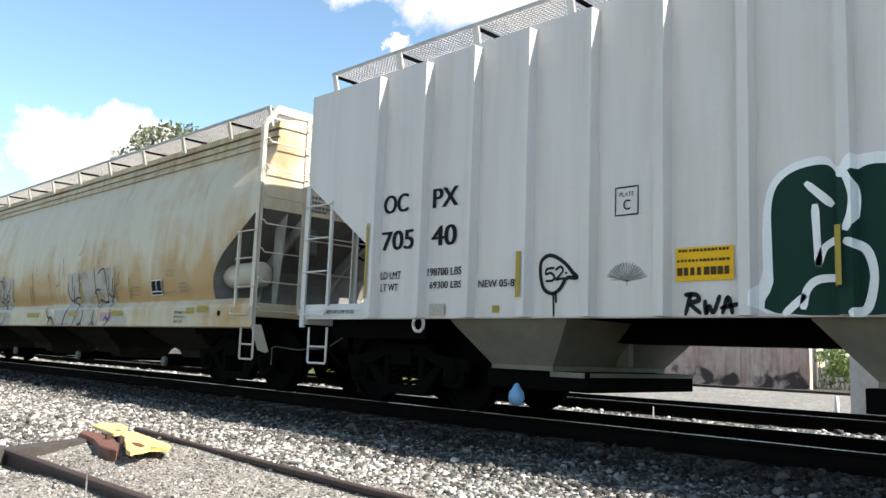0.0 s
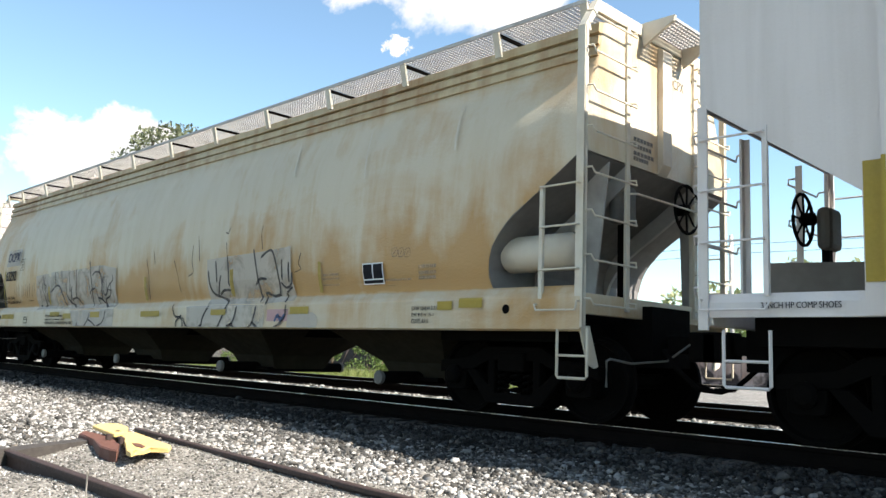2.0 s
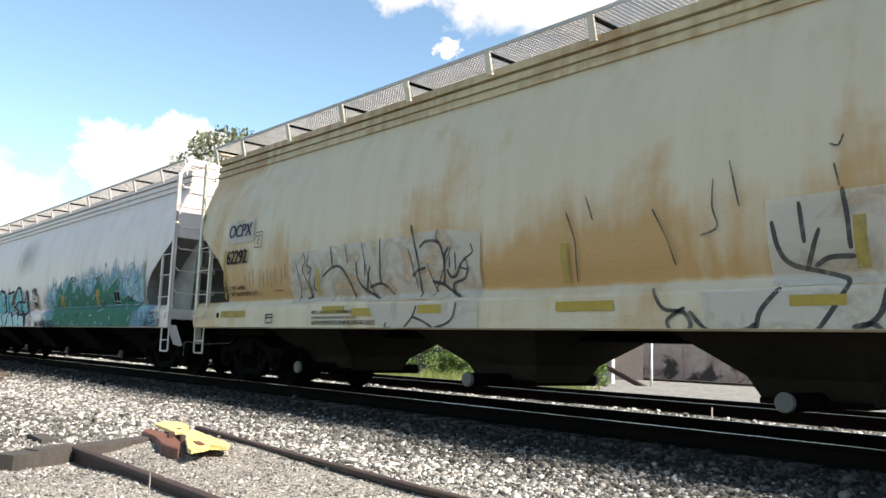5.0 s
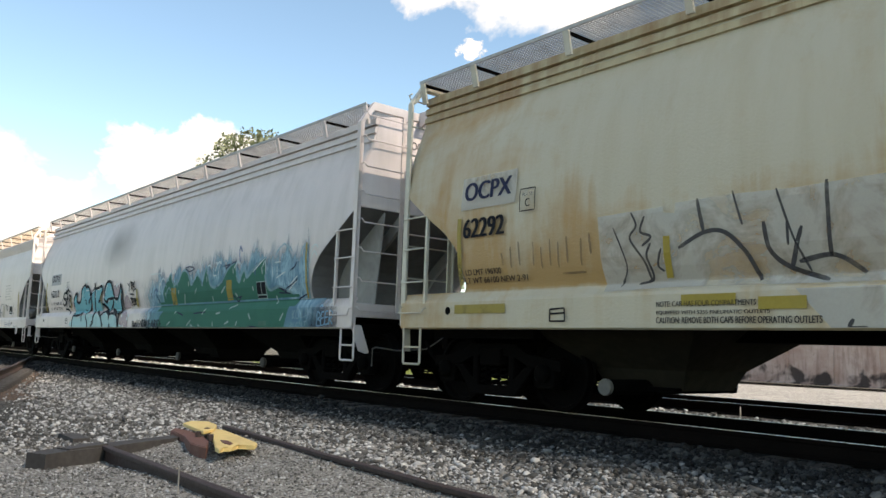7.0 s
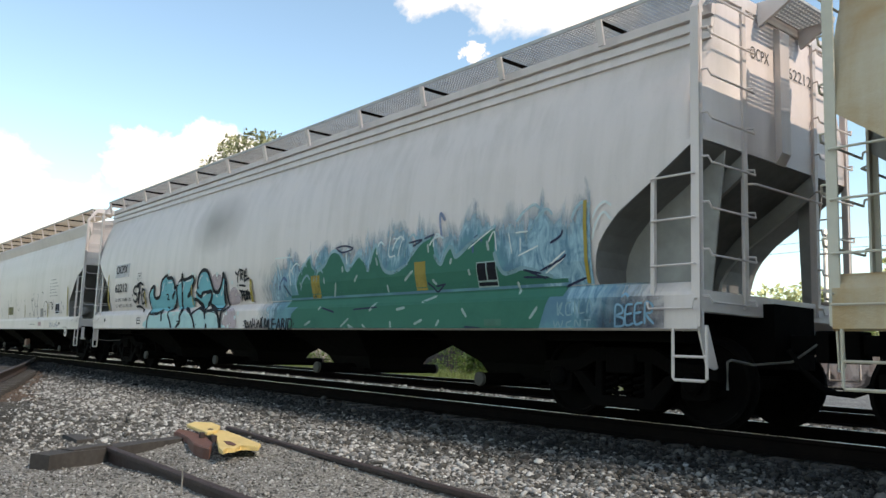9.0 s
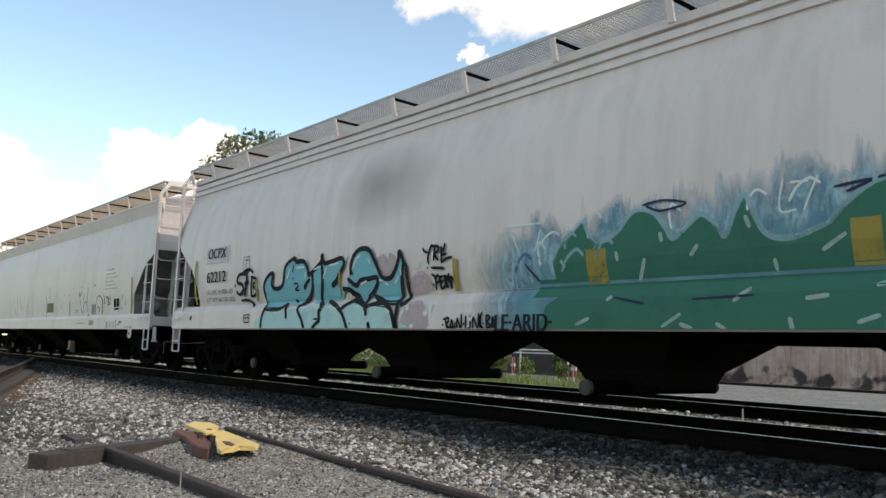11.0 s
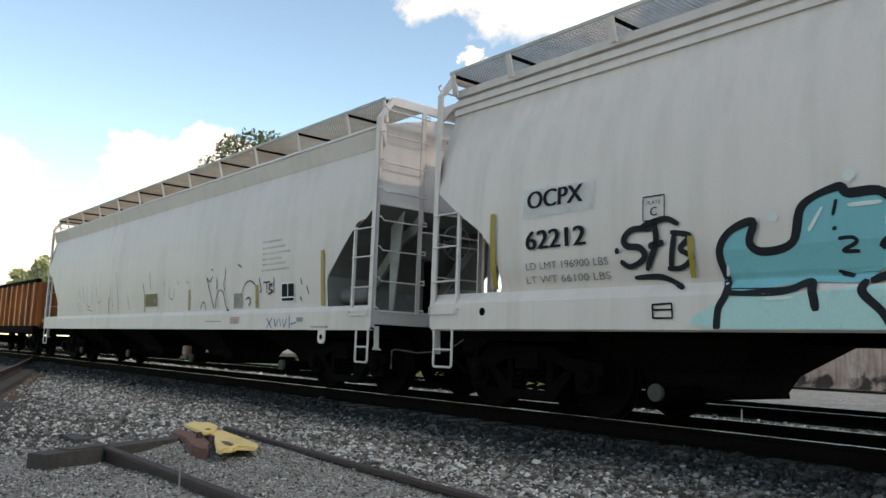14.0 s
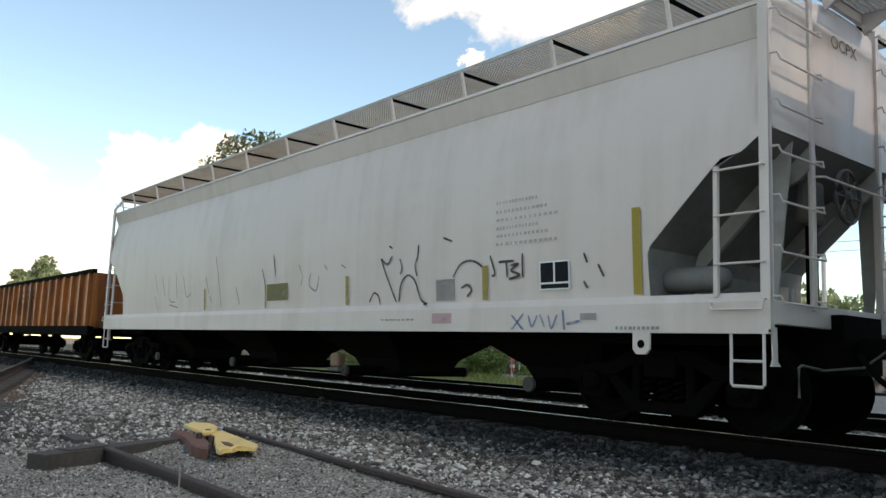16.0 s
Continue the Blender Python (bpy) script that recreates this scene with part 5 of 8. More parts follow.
tag(car_a, skin_a, "graffiti_tag", "black sprayed letters near the sill", M_SPRAY, 0.05, 0.006, [
    [(-2.664, 1.12), (-2.616, 1.3)],
    [(-2.664, 1.29), (-2.569, 1.29), (-2.54, 1.24), (-2.616, 1.21), (-2.53, 1.13)],
    [(-2.483, 1.23), (-2.473, 1.12), (-2.445, 1.19), (-2.407, 1.13), (-2.35, 1.27)],
    [(-2.321, 1.13), (-2.274, 1.26), (-2.236, 1.13)],
    [(-2.331, 1.17), (-2.188, 1.2)],
])
patch(car_a, skin_a, "graffiti_halo", "white sprayed halo of the graffiti", M_GRAF_WHITE, 0.004, [(-1.941, 1.12), (-1.969, 1.48), (-1.969, 1.85), (-1.941, 2.09), (-1.874, 2.24), (-1.76, 2.33), (-1.627, 2.37), (-1.455, 2.37), (-1.332, 2.24), (-1.246, 2.34), (-1.037, 2.35), (-0.847, 2.3), (-0.599, 2.14), (-0.447, 1.8), (-0.438, 1.45), (-0.466, 1.16)])
patch(car_a, skin_a, "graffiti_letter", "large dark green rounded graffiti letter", M_GRAF_GREEN, 0.007, [(-1.865, 1.12), (-1.884, 1.38), (-1.893, 1.75), (-1.893, 1.99), (-1.855, 2.15), (-1.779, 2.24), (-1.674, 2.29), (-1.541, 2.31), (-1.427, 2.29), (-1.351, 2.19), (-1.303, 2.16), (-1.237, 2.22), (-1.132, 2.26), (-0.999, 2.25), (-0.809, 2.2), (-0.637, 2.06), (-0.523, 1.77), (-0.523, 1.45), (-0.542, 1.15)])
tag(car_a, skin_a, "graffiti_line", "white inner lines of the green graffiti", M_GRAF_WHITE, 0.07, 0.012, [
    [(-1.598, 2.16), (-1.417, 1.98)],
    [(-1.541, 1.97), (-1.532, 1.72), (-1.522, 1.51)],
    [(-1.522, 1.51), (-1.475, 1.63), (-1.389, 1.69)],
    [(-1.275, 2.19), (-1.227, 2.03), (-1.237, 1.88), (-1.275, 1.76)],
    [(-1.275, 1.66), (-1.18, 1.61), (-1.132, 1.5), (-1.123, 1.35), (-1.17, 1.16), (-1.246, 1.11)],
    [(-1.646, 1.17), (-1.617, 1.3), (-1.532, 1.38), (-1.389, 1.39)],
    [(-1.788, 1.12), (-1.646, 1.25)],
])
sticker(car_a, skin_a, "card_holder", -5.898, -5.651, 1.12, 1.26, M_GALV, "small pale routing card holder", 0.02)
sticker(car_a, skin_a, "small_decal", -4.937, -4.833, 1.15, 1.23, M_YELLOW, "", 0.006)
sticker(car_b, skin_b, "consolidated_stencil", 5.927, 6.326, 1.53, 1.8, M_GRAF_WHITE, "black stencil panel with white borders", 0.004)
sticker(car_b, skin_b, "stencil_field", 5.943, 6.114, 1.603, 1.786, M_INK, "", 0.008)
sticker(car_b, skin_b, "stencil_field", 6.139, 6.31, 1.603, 1.786, M_INK, "", 0.008)
sticker(car_b, skin_b, "stencil_field", 5.943, 6.31, 1.544, 1.584, M_INK, "", 0.008)
sticker(car_b, skin_b, "reflective_strip", 2.159, 2.616, 1.17, 1.26, M_YELLOW, "yellow reflective strip", 0.008)
sticker(car_b, skin_b, "reflective_strip", 4.357, 4.804, 1.17, 1.27, M_YELLOW, "yellow reflective strip", 0.008)
sticker(car_b, skin_b, "reflective_strip", 7.306, 7.544, 1.19, 1.29, M_YELLOW, "yellow reflective strip", 0.008)
sticker(car_b, skin_b, "reflective_strip", -0.361, 0.381, 1.16, 1.26, M_YELLOW, "yellow reflective strip", 0.008)
sticker(car_b, skin_b, "reflective_strip", -2.654, -2.198, 1.16, 1.27, M_YELLOW, "yellow reflective strip", 0.008)
sticker(car_b, skin_b, "reflective_strip", -4.871, -4.309, 1.19, 1.29, M_YELLOW, "yellow reflective strip", 0.008)
sticker(car_b, skin_b, "reflective_strip", 7.648, 8, 1.21, 1.32, M_YELLOW, "yellow reflective strip", 0.008)
sticker(car_b, skin_b, "reflective_strip", 4.975, 5.042, 1.46, 1.88, M_YELLOW_OLD, "faded ochre reflective strip", 0.005)
sticker(car_b, skin_b, "reflective_strip", 2.683, 2.787, 1.46, 1.88, M_YELLOW_OLD, "faded ochre reflective strip", 0.005)
sticker(car_b, skin_b, "reflective_strip", -0.295, -0.2, 1.46, 1.88, M_YELLOW_OLD, "faded ochre reflective strip", 0.005)
letters(car_b, skin_b, "EXW 10-8 H 3-11", 6.878, 7.296, 1.19, 0.05, M_INK)
letters(car_b, skin_b, "EW 8-0 H 15-1", 6.878, 7.249, 1.12, 0.04, M_INK)
letters(car_b, skin_b, "CU.FT. 6111", 6.878, 7.163, 1.04, 0.05, M_INK)
text_bars(car_b, skin_b, 5.108, 5.47, 1.67, 0.04, 8, M_INK_FADED)
text_bars(car_b, skin_b, 5.099, 5.46, 1.62, 0.03, 8, M_INK_FADED)
text_bars(car_b, skin_b, 5.089, 5.451, 1.54, 0.03, 8, M_INK_FADED)
text_bars(car_b, skin_b, 6.983, 7.277, 1.69, 0.05, 9, M_INK_FADED)
text_bars(car_b, skin_b, 6.973, 7.268, 1.62, 0.05, 9, M_INK_FADED)
text_bars(car_b, skin_b, 6.964, 7.258, 1.56, 0.05, 9, M_INK_FADED)
text_bars(car_b, skin_b, 6.345, 6.849, 1.56, 0.03, 12, M_INK_FADED)
text_bars(car_b, skin_b, 6.374, 6.545, 1.5, 0.01, 4, M_INK_FADED)
tag(car_b, skin_b, "stencil_box", "small stencilled box", M_INK_FADED, 0.012, 0.006, [
    [(6.507, 1.86), (6.507, 1.95), (6.593, 1.96), (6.593, 1.87), (6.507, 1.86)],
    [(6.526, 1.89), (6.573, 1.93)],
])
tag(car_b, skin_b, "stencil_box", "small stencilled box", M_INK_FADED, 0.012, 0.006, [
    [(6.621, 1.85), (6.631, 1.94), (6.707, 1.95), (6.707, 1.86), (6.621, 1.85)],
    [(6.65, 1.88), (6.688, 1.92)],
])
tag(car_b, skin_b, "stencil_box", "small stencilled box", M_INK_FADED, 0.012, 0.006, [
    [(6.735, 1.84), (6.745, 1.93), (6.821, 1.94), (6.821, 1.85), (6.735, 1.84)],
    [(6.764, 1.87), (6.802, 1.91)],
])
flat_patch(car_b, skin_b, "repainted_patch", "pale patch painted over old graffiti", M_PATCH, 0.003, [(-5.85, 2.13), (-5.05, 2.15), (-5.04, 2.09), (-4.92, 2.07), (-4.91, 2.17), (-4.31, 2.18), (-3.76, 2.16), (-3, 2.18), (-2.57, 2.2), (-2.29, 2.2), (-2.07, 2.19), (-1.85, 2.15), (-1.51, 2.11), (-1.55, 1.35), (-2.38, 1.35), (-3.5, 1.35), (-4.94, 1.37), (-5.81, 1.35)])
flat_patch(car_b, skin_b, "repainted_patch", "pale patch painted over old graffiti", M_PATCH, 0.003, [(1.98, 2.07), (2.71, 2.09), (3.41, 2.1), (3.82, 2.11), (4.33, 2.14), (4.34, 1.74), (4.39, 1.53), (4.39, 1.36), (3.72, 1.33), (2.66, 1.34), (1.99, 1.34)])
flat_patch(car_b, skin_b, "repainted_patch", "pale patch painted on the sill", M_PATCH, 0.003, [(1.33, 1.32), (2.56, 1.33), (3.72, 1.31), (3.69, 0.98), (1.37, 0.98)])
flat_patch(car_b, skin_b, "repainted_patch", "pale rounded patch on the sill", M_PATCH, 0.003, [(4.29, 1.16), (4.88, 1.19), (4.99, 1.14), (5.02, 1.05), (5, 0.98), (4.29, 0.98)])
flat_patch(car_b, skin_b, "repainted_patch", "pale streaked patch on the sill", M_PATCH, 0.003, [(-3.77, 1.31), (-1.55, 1.32), (-1.55, 0.98), (-3.48, 0.98)])
tag(car_b, skin_b, "graffiti_tag", "worn black graffiti strokes over pale patches", M_SPRAY_OLD, 0.045, 0.006, [
    [(2.026, 1.88), (2.074, 1.65), (2.169, 1.52), (2.407, 1.45), (2.626, 1.37), (2.559, 1.22), (2.378, 0.96)],
    [(2.264, 2.02), (2.293, 1.7)],
    [(2.416, 1.79), (2.293, 1.47)],
    [(2.616, 2.1), (2.645, 1.86), (2.654, 1.63)],
    [(2.673, 1.56), (2.483, 1.56), (2.369, 1.5)],
    [(3.377, 2.14), (3.444, 1.87), (3.51, 1.62), (3.539, 1.37)],
    [(3.586, 2.02), (3.729, 2.09), (3.862, 2.1), (3.957, 1.93), (4.043, 1.65), (4.024, 1.45)],
    [(4.024, 1.46), (3.862, 1.44), (3.672, 1.49), (3.71, 1.33)],
    [(3.425, 1.62), (3.548, 1.7), (3.71, 1.69)],
    [(4.11, 1.95), (4.119, 1.68)],
    [(4.281, 1.9), (4.281, 1.64)],
    [(4.091, 1.62), (4.205, 1.55), (4.338, 1.61), (4.366, 1.75)],
])
tag(car_b, skin_b, "graffiti_tag", "worn black graffiti strokes over pale patches", M_SPRAY_OLD, 0.045, 0.006, [
    [(4.338, 1.55), (4.195, 1.47), (4.214, 1.35)],
])
tag(car_b, skin_b, "graffiti_tag", "worn black graffiti strokes on the side sill", M_SPRAY_OLD, 0.045, 0.006, [
    [(0.828, 1.36), (0.951, 1.17), (1.17, 1.13), (1.237, 0.99), (1.065, 0.95), (0.999, 1.06), (1.17, 1.17)],
    [(1.237, 1.13), (1.417, 0.97), (1.75, 0.97), (1.855, 1.02)],
    [(2.074, 1.32), (1.903, 1.13), (1.865, 0.95)],
    [(2.92, 1.3), (2.854, 1.09), (2.673, 0.96)],
    [(2.664, 1.0), (2.806, 1.02), (2.901, 0.94)],
    [(3.472, 1.29), (3.387, 1.06), (3.263, 0.96)],
    [(3.387, 1.06), (3.558, 0.95)],
    [(4.243, 1.29), (4.233, 1.14), (4.11, 1.04), (3.919, 0.95)],
])
tag(car_b, skin_b, "graffiti_tag", "faint worn scribbles", M_SPRAY_OLD, 0.022, 0.006, [
    [(0.856, 2.12), (1.008, 1.81), (1.075, 1.58)],
    [(1.494, 2.33), (1.484, 2.08), (1.522, 1.89), (1.36, 1.83)],
    [(2.559, 2.31), (2.597, 2.13)],
    [(2.635, 2.54), (2.597, 2.46), (2.53, 2.48)],
    [(3.586, 2.49), (3.558, 2.37), (3.615, 2.14)],
    [(4.585, 2.02), (4.528, 1.88), (4.585, 1.8), (4.443, 1.76)],
    [(-3.9, 2.17), (-3.777, 1.76), (-3.653, 1.46)],
    [(-2.863, 2.01), (-2.749, 1.72), (-2.702, 1.49)],
    [(-2.483, 1.81), (-2.34, 1.44)],
    [(-2.026, 1.97), (-2.236, 1.61), (-2.416, 1.39)],
    [(-0.209, 2.2), (-0.095, 1.87), (-0.105, 1.47)],
    [(0.048, 2.34), (0.143, 2.09)],
    [(-5.651, 1.99), (-5.508, 1.61), (-5.613, 1.4)],
    [(1.655, 2.47), (1.741, 2.06)],
])
tag(car_b, skin_b, "graffiti_tag", "faded blue and violet scrawl on the sill", M_SPRAY_BLUE, 0.05, 0.006, [
    [(3.986, 1.08), (4.062, 1.16), (4.138, 1.07), (4.214, 1.16)],
    [(4.014, 1.14), (4.176, 1.11)],
])
sticker(car_b, skin_b, "pink_decal", 3.777, 4.309, 1.07, 1.24, M_PINK, "faded pink painted decal", 0.003)
sticker(car_b, skin_b, "repainted_patch", -8.038, -7.078, 2.44, 2.85, M_PATCH, "pale repainted number panel", 0.003)
letters(car_b, skin_b, "OCPX", -7.972, -7.163, 2.55, 0.23, M_INK_BLUE)
letters(car_b, skin_b, "62292", -7.972, -7.258, 2.08, 0.24, M_INK)
letters(car_b, skin_b, "LD LMT 196900", -7.953, -7.325, 1.62, 0.07, M_INK)
letters(car_b, skin_b, "LT WT 66100 NEW 2-91", -7.981, -6.906, 1.52, 0.07, M_INK)
plate_mark(car_b, skin_b, -7.002, -6.764, 2.32, 2.58)
letters(car_b, skin_b, "NOTE: CAR HAS FOUR COMPARTMENTS", -5.147, -4.119, 1.18, 0.05, M_INK)
letters(car_b, skin_b, "EQUIPPED WITH 5255 PNEUMATIC OUTLETS", -5.147, -3.995, 1.1, 0.04, M_INK)
letters(car_b, skin_b, "CAUTION: REMOVE BOTH CAPS BEFORE OPERATING OUTLETS", -5.147, -3.548, 1.02, 0.06, M_INK)
sticker(car_b, skin_b, "reflective_strip", -8.143, -7.239, 1.15, 1.26, M_YELLOW_OLD, "faded ochre reflective strip", 0.008)
sticker(car_b, skin_b, "reflective_strip", -4.1, -3.672, 1.14, 1.25, M_YELLOW, "yellow reflective strip", 0.008)
sticker(car_b, skin_b, "reflective_strip", -5.061, -4.985, 1.46, 1.86, M_YELLOW, "yellow reflective strip", 0.006)
sticker(car_b, skin_b, "reflective_strip", -8.096, -8.019, 1.46, 2.34, M_YELLOW_OLD, "faded ochre reflective strip", 0.006)
tag(car_b, skin_b, "card_holder", "small dark routing card frame", M_INK, 0.02, 0.006, [
    [(-6.535, 1.05), (-6.535, 1.18)],
    [(-6.535, 1.18), (-6.326, 1.19)],
    [(-6.326, 1.19), (-6.317, 1.05)],
    [(-6.317, 1.05), (-6.535, 1.05)],
    [(-6.535, 1.13), (-6.326, 1.14)],
])
tag(car_b, skin_b, "graffiti_tag", "large worn black graffiti strokes", M_SPRAY_OLD, 0.045, 0.006, [
    [(-3.47, 2.18), (-3.47, 1.94), (-3.47, 1.58)],
    [(-3.73, 1.54), (-3.49, 1.58), (-3.35, 1.53), (-3.23, 1.43)],
    [(-4.03, 1.89), (-3.98, 1.64), (-3.81, 1.49), (-3.51, 1.38)],
    [(-3.7, 1.82), (-3.81, 1.49)],
    [(-4.88, 1.74), (-4.61, 1.86), (-4.4, 1.84), (-4.21, 1.65), (-4.1, 1.41)],
    [(-4.67, 2.17), (-4.62, 1.88)],
    [(-2.62, 2.01), (-2.52, 2.07), (-2.35, 2.07), (-2.24, 2.02), (-2.18, 1.9), (-2.15, 1.73), (-2.19, 1.53)],
    [(-2.77, 1.65), (-2.67, 1.71), (-2.52, 1.74)],
    [(-2.81, 2.3), (-2.72, 2.04), (-2.64, 1.72), (-2.65, 1.39)],
    [(-2.4, 1.56), (-2.2, 1.52), (-2.04, 1.42), (-1.88, 1.36)],
    [(-2.1, 1.69), (-2.06, 1.61), (-1.97, 1.61), (-1.9, 1.68), (-1.85, 1.76)],
    [(-2.08, 1.96), (-2.14, 1.89), (-2.16, 1.74)],
    [(-1.72, 1.7), (-1.81, 1.58), (-2.01, 1.52), (-2.03, 1.43)],
])
tag(car_b, skin_b, "graffiti_tag", "thin worn black graffiti strokes", M_SPRAY_OLD, 0.028, 0.006, [
    [(-4.31, 2.2), (-4.23, 1.9)],
    [(-3.82, 1.88), (-3.82, 1.69)],
    [(-2.06, 1.86), (-2.06, 1.71)],
    [(-1.96, 1.9), (-1.95, 1.69)],
    [(-1.87, 1.75), (-1.77, 1.8), (-1.75, 1.69), (-1.86, 1.71)],
    [(-1.68, 1.98), (-1.65, 1.89), (-1.72, 1.84), (-1.81, 1.81)],
    [(-2.29, 2.2), (-2.3, 2.1), (-2.24, 2.03)],
    [(-5.42, 2.12), (-5.37, 1.99), (-5.45, 1.87), (-5.3, 1.65), (-5.24, 1.47)],
    [(-5.27, 2.07), (-5.32, 1.93), (-5.2, 1.87), (-5.3, 1.79)],
    [(-5.21, 1.8), (-5.26, 1.68), (-5.21, 1.47), (-5.39, 1.42)],
    [(-5.09, 1.74), (-5.14, 1.59), (-5.08, 1.53)],
])
tag(car_b, skin_b, "graffiti_tag", "worn black strokes on the beige sill", M_SPRAY_OLD, 0.04, 0.006, [
    [(-2.69, 1.25), (-2.76, 1.12), (-2.92, 0.98)],
    [(-2.76, 1.12), (-2.54, 1.06), (-2.36, 0.98)],
    [(-1.94, 1.28), (-1.99, 1.11), (-2.11, 1.03), (-2.32, 0.98)],
    [(-3.31, 1.04), (-3.33, 0.98), (-3.21, 0.98)],
])
tag(car_b, skin_b, "graffiti_tag", "dark rust-red faded scribble", M_SPRAY_RUST, 0.03, 0.006, [
    [(-7.306, 1.85), (-7.277, 1.72)],
    [(-7.154, 1.91), (-7.144, 1.68)],
    [(-7.021, 1.96), (-7.002, 1.7)],
    [(-6.792, 1.94), (-6.783, 1.69)],
    [(-6.669, 1.87), (-6.659, 1.65)],
    [(-6.535, 1.95), (-6.526, 1.67)],
    [(-6.412, 1.91), (-6.412, 1.64)],
    [(-6.288, 1.96), (-6.279, 1.69)],
    [(-6.088, 1.92), (-6.088, 1.65)],
    [(-5.974, 1.97), (-5.955, 1.76)],
    [(-6.364, 1.57), (-6.05, 1.57)],
])
# flat pale strokes stand for light catching creases in the sheet
tag(car_b, skin_b, "crease_glint", "pale stroke painted as the glint on a vertical crease", M_BEIGE_TRIM, 0.028, 0.006, [
    [(4.03, 3.76), (4.10, 3.5), (4.17, 3.2)],
    [(5.74, 3.64), (5.80, 3.3), (5.855, 2.93)],
    [(7.395, 3.68), (7.43, 3.4), (7.465, 3.08)],
])
sticker(car_c, skin_c, "graffiti_field", 0.19, 8.01, 1.451, 2.62, M_MURAL, "green and streaky blue graffiti field", 0.004)
sticker(car_c, skin_c, "graffiti_field", 0.19, 8.942, 0.985, 1.445, M_MURAL, "green and blue graffiti on the sill", 0.004)
M_NAVY = spray("navy_sprayed_fade", (0.03, 0.045, 0.085), 0.85, 0.5, (1.5, 2.0), (7.75, 9.15), 2.2)
M_LETTER_SKY = spray("light_blue_marker_paint", (0.22, 0.42, 0.54), 0.85, 0.3)
sticker(car_c, skin_c, "graffiti_field", 7.8, 8.92, 0.985, 1.30, M_NAVY, "dark navy fade at the end of the sill", 0.006)
tag(car_c, skin_c, "graffiti_letter", "light blue letters on the navy fade", M_LETTER_SKY, 0.028, 0.011, [
    [(8.335, 1.0), (8.345, 1.21), (8.42, 1.2), (8.43, 1.14), (8.35, 1.11), (8.44, 1.08), (8.44, 1.01), (8.335, 1.0)],
    [(8.55, 1.22), (8.475, 1.2), (8.47, 1.02), (8.56, 1.03)],
    [(8.475, 1.12), (8.54, 1.13)],
    [(8.665, 1.23), (8.59, 1.21), (8.585, 1.03), (8.67, 1.04)],
    [(8.59, 1.13), (8.655, 1.14)],
    [(8.70, 1.03), (8.71, 1.23), (8.79, 1.21), (8.78, 1.14), (8.715, 1.12), (8.80, 1.03)],
    [(8.42, 1.3), (8.46, 1.33), (8.50, 1.3)],
])
tag(car_c, skin_c, "graffiti_tag", "pale blue bubble letters at the sill end", M_GRAF_SKY, 0.02, 0.009, [
    [(7.55, 1.26), (7.56, 1.12), (7.62, 1.26), (7.57, 1.18), (7.64, 1.12)],
    [(7.74, 1.26), (7.68, 1.24), (7.68, 1.13), (7.75, 1.13)],
    [(7.80, 1.27), (7.80, 1.14)],
    [(7.86, 1.27), (7.86, 1.15), (7.93, 1.15)],
    [(7.96, 1.15), (8.0, 1.28), (8.05, 1.15)],
    [(7.50, 1.06), (7.52, 0.99), (7.56, 1.05), (7.60, 0.99), (7.63, 1.06)],
    [(7.75, 1.06), (7.69, 1.04), (7.69, 1.0), (7.75, 0.99)],
    [(7.80, 1.0), (7.81, 1.07), (7.87, 1.0), (7.88, 1.07)],
    [(7.93, 1.07), (8.02, 1.07)],
    [(7.975, 1.07), (7.97, 1.0)],
])
flat_patch(car_c, skin_c, "graffiti_letter", "green graffiti letters with jagged peaks", M_GRAF_FIELD, 0.007, [(1.74, 1.73), (1.84, 1.89), (2.03, 2.02), (2.19, 2.13), (2.27, 1.98), (2.43, 1.89), (2.66, 1.98), (2.86, 2.16), (3.08, 2.13), (3.22, 1.97), (3.3, 1.85), (3.46, 1.95), (3.62, 2.05), (3.77, 1.93), (3.85, 1.82), (3.95, 2.03), (4.06, 2.18), (4.15, 1.97), (4.26, 1.8), (4.48, 1.76), (4.78, 1.85), (4.93, 2), (5.14, 2.14), (5.35, 2.19), (5.39, 1.93), (5.51, 1.81), (5.62, 1.95), (5.73, 2.02), (5.81, 1.88), (5.93, 1.93), (6.1, 2.03), (6.34, 2.13), (6.55, 2.2), (6.53, 1.88), (6.59, 1.74), (6.68, 1.63), (6.86, 1.65), (7.02, 1.67), (7.43, 1.56), (7.44, 1.43), (6.71, 1.42), (5.67, 1.41), (3.99, 1.41), (1.77, 1.41)])
flat_patch(car_c, skin_c, "graffiti_letter", "green graffiti field on the sill", M_GRAF_FIELD, 0.007, [(1.65, 1.23), (1.91, 1.37), (3.12, 1.37), (4.85, 1.38), (6.23, 1.4), (7.47, 1.4), (7.37, 1.24), (7.27, 0.98), (5.78, 0.98), (3.85, 0.98), (1.54, 0.98)])
flat_patch(car_c, skin_c, "graffiti_letter", "green graffiti band along the shelf", M_GRAF_FIELD, 0.009, [(1.45, 1.33), (7.62, 1.33), (7.66, 1.53), (1.52, 1.53)])
